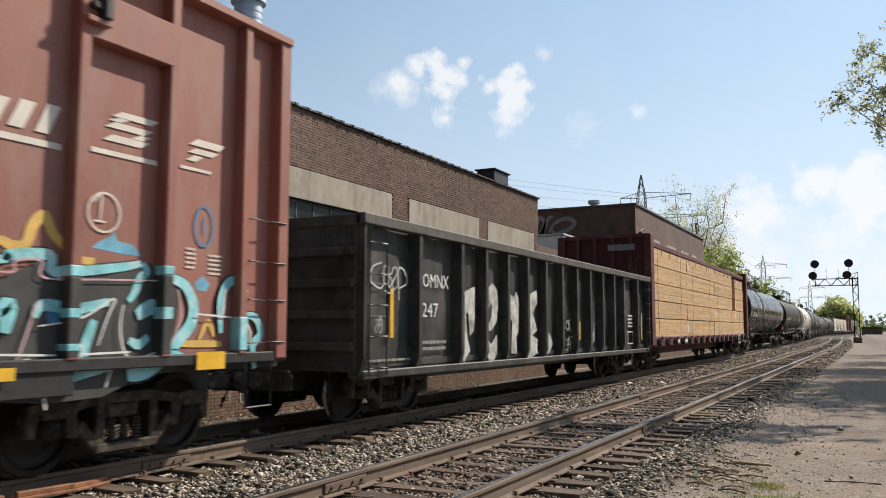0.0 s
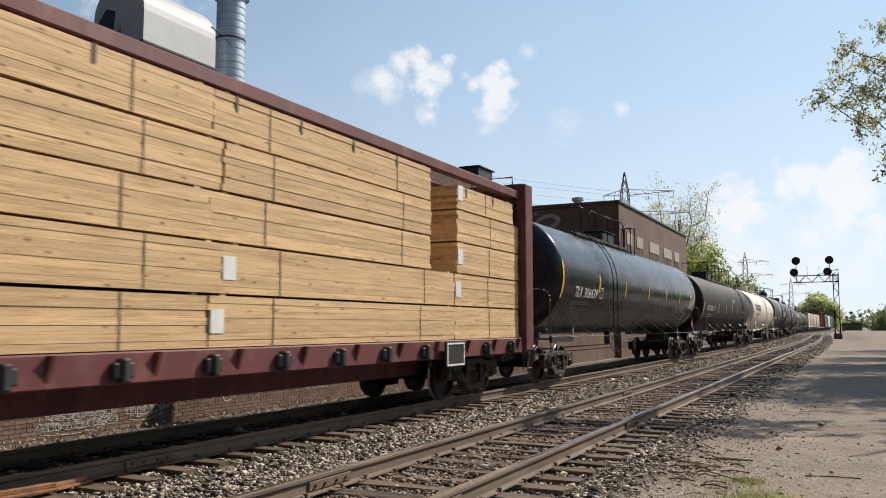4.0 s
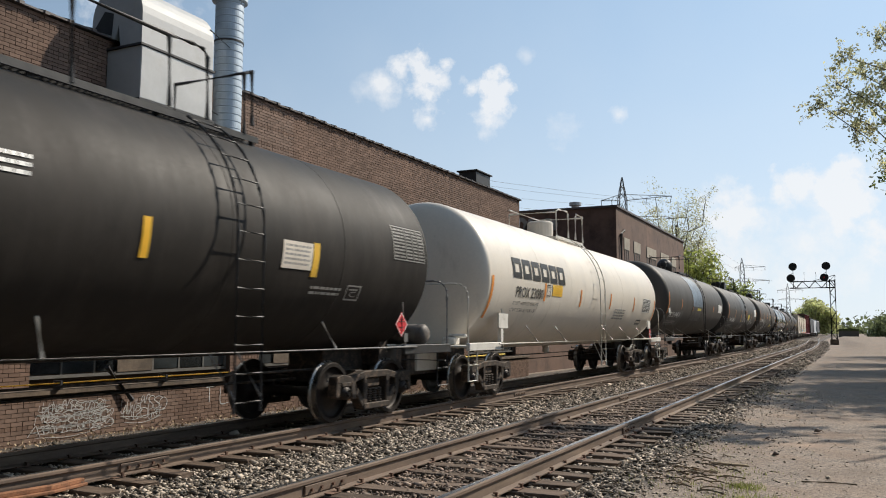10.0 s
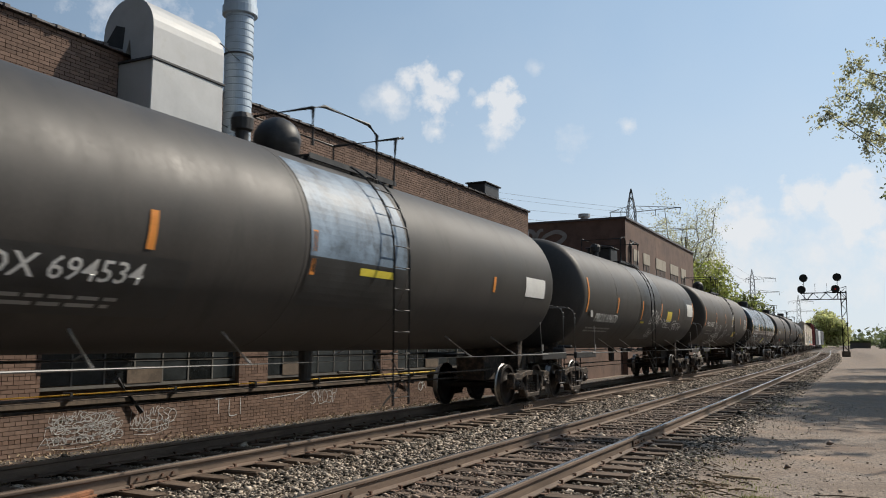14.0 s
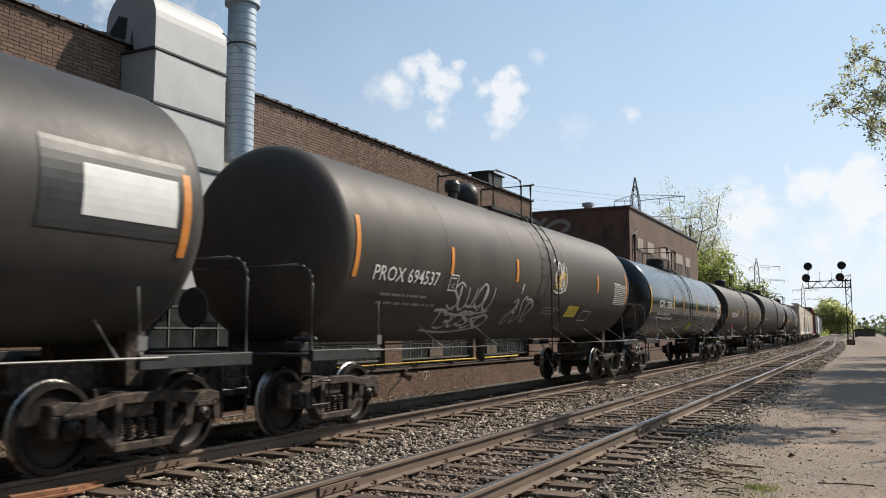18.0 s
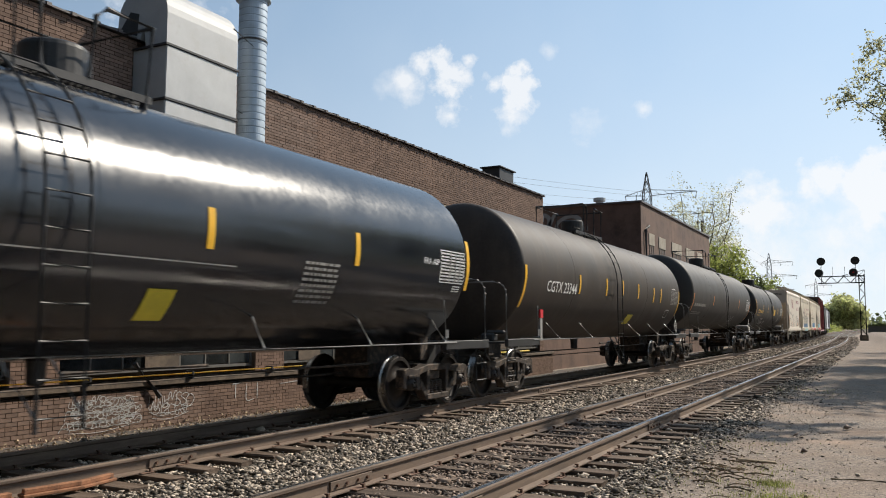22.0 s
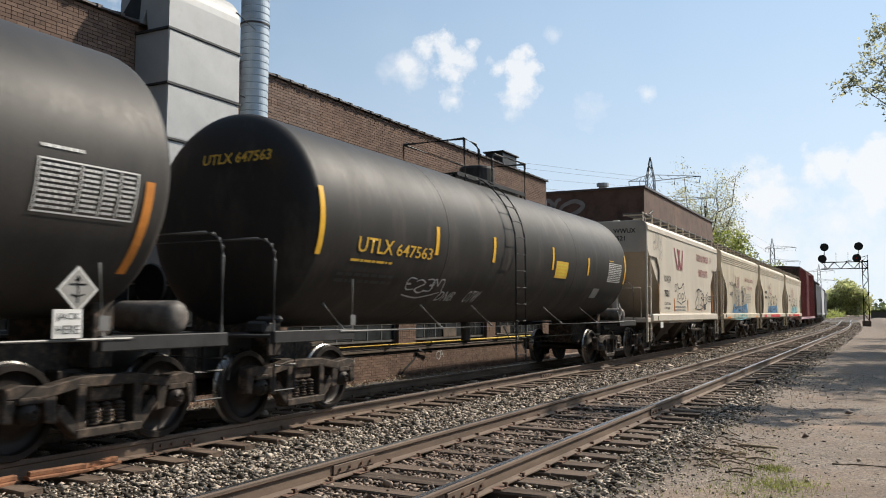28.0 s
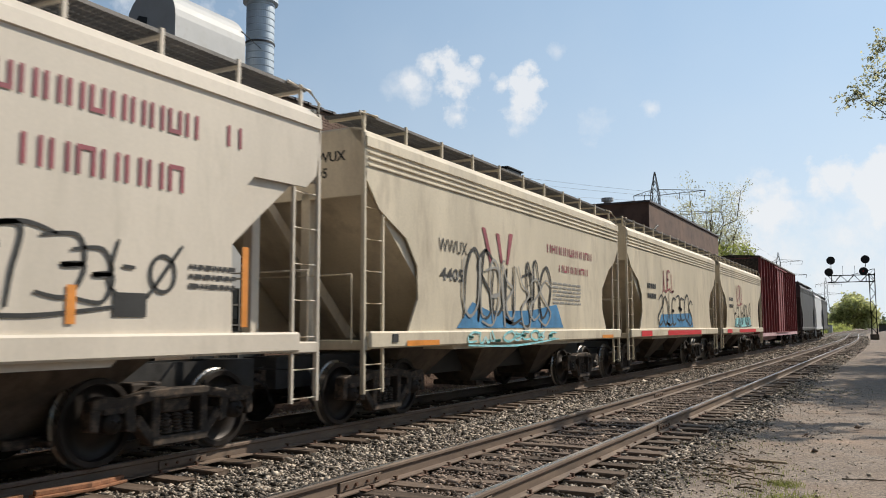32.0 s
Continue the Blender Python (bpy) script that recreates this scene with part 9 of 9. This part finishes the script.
spray("crack", stroke([(20.6, -0.35), (20.9, -0.1), (21.5, 0.2), (21.6, 0.42)], 0.08), wall_face, M["crack"], low)
part("drain_pipe", rods([(LX + 0.08, 21.6, 0.44), (LX + 0.14, 22.3, 0.38)], r=0.05), M["dark_metal"], low)
part("stay", rods([(LX + 0.06, 11.1, 0.9), (LX + 0.1, 11.7, 0.25)], r=0.05), M["dark_metal"], low)

# ---- bricks, coping ----
def brick_wall(x, y0, y1, z0, z1, holes, parent, near, course=0.0725, length=0.216, seed=1):
    """Courses of bricks with raked joints; those of the near stretch are pieces of their own, the rest one mesh."""
    rng = random.Random(seed)
    one = shared("brick", lambda: box_open(0.0085), M["brick_piece"])
    verts, faces, count = [], [], 0
    row = 0
    z = z0
    while z + course <= z1 + 1e-6:
        y = y0 - (row % 2) * length / 2
        head = row % 6 == 5
        L = length / 2 if head else length
        while y < y1:
            a, b = max(y, y0), min(y + L, y1)
            c = (a + b) / 2
            if b - a > 0.05 and not any(h0 - 0.01 < c < h1 + 0.01 and k0 < z + course / 2 < k1 for h0, h1, k0, k1 in holes):
                d = rng.uniform(0, 0.006)
                if near[0] < c < near[1] and near[2] < z < near[3] and abs(b - a - length) < 1e-6 and count < 300:
                    part("brick", one, None, parent, at=pose(x + d, c, z + course / 2))
                    count += 1
                else:
                    i = len(verts)
                    p, q, u, v, f, k = a + 0.005, b - 0.005, z + 0.005, z + course - 0.005, x + 0.012 + d, x - 0.03
                    verts += [(f, p, u), (f, q, u), (f, q, v), (f, p, v), (k, p, u), (k, q, u), (k, q, v), (k, p, v)]
                    faces += [(i, i + 1, i + 2, i + 3), (i, i + 4, i + 5, i + 1), (i + 1, i + 5, i + 6, i + 2), (i + 2, i + 6, i + 7, i + 3), (i + 3, i + 7, i + 4, i)]
            y += L
        z += course
        row += 1
    o = part("brickwork", mesh_from(verts, faces), M["brick"], parent)
    o["kind"] = "stuff"


def box_open(_):
    bm = boxes((-0.03, 0.012, -0.103, 0.103, -0.03125, 0.03125))
    return bm


M["brick_piece"] = mat("brick_piece", (0.19, 0.127, 0.098), 0.9, scale=2.5, var=0.12, fine=90, bump=0.3, per_object=0.42)
core = bpy.data.objects["wall_core"]
brick_wall(WX, -2.0, A_END, 4.87, ROOF, [(a, b, 4.8, 5.64) for a, b in LINTELS] + [(11.2, 13.17, 4, 7)], core, (14.6, 17.2, 5.7, 7.2))
piers = plain("wall_piers", boxes(*[(WX - 0.3, WX - 0.02, b, a2, 0.5, 4.86) for (a, b), (a2, b2) in zip(LINTELS, LINTELS[1:])], (WX - 0.3, WX - 0.02, 33.0, A_END, 0.5, 4.86)), M["mortar"], "brick piers between the factory windows", "wall")
for (a, b), (a2, b2) in list(zip(LINTELS, LINTELS[1:]))[1:] + [((0, 33.0), (A_END, 0))]:
    brick_wall(WX, b, a2, 0.55, 4.86, [], piers, (0, 0, 0, 0))
brick_wall(LX, -2.0, A_END, -0.45, 0.46, [], low, (8.0, 13.0, -0.4, 0.3), seed=4)
for z in range(33):
    part("end_quoin", boxes((WX - 0.3, WX + 0.014, A_END, A_END + 0.012, 4.87 + z * 0.0725, 4.87 + z * 0.0725 + 0.062)), M["brick"], core)


def coping_tile():
    """One clay coping tile with a raised collar at its lap."""
    bm = prism(bmesh.new(), [(-0.36, 0.0), (0.10, 0.0), (0.10, 0.035), (-0.13, 0.10), (-0.36, 0.035)], -0.26, 0.26, "xz")
    prism(bm, [(-0.38, -0.012), (0.125, -0.012), (0.125, 0.05), (-0.13, 0.135), (-0.38, 0.05)], 0.17, 0.27, "xz")
    return bm


cope_me = shared("coping_tile", coping_tile, M["coping"])
rnd = random.Random(5)
y = -1.8
while y < A_END - 0.2:
    part("coping_tile", cope_me, None, core, at=pose(WX, y, ROOF + rnd.uniform(-0.008, 0.008), rnd.uniform(-1, 1), 0, rnd.uniform(-1, 1)))
    y += 0.515


def motions():
    times = [i * 0.5 for i in range(65)]
    for ob, mid in CARS + LOADS:
        walk(ob, [(t, pose(*on_line(TRAIN_X, mid - travel(t))[:2], HEAD, 0, 0, on_line(TRAIN_X, mid - travel(t))[2])) for t in times])
    turns = [(i / 15, -math.degrees(travel(i / 15) / 0.457)) for i in range(481)]
    for ob, m in WHEELSETS:
        walk(ob, [(t, m @ pose(0, 0, 0, a, 0, 0)) for t, a in turns])


motions()
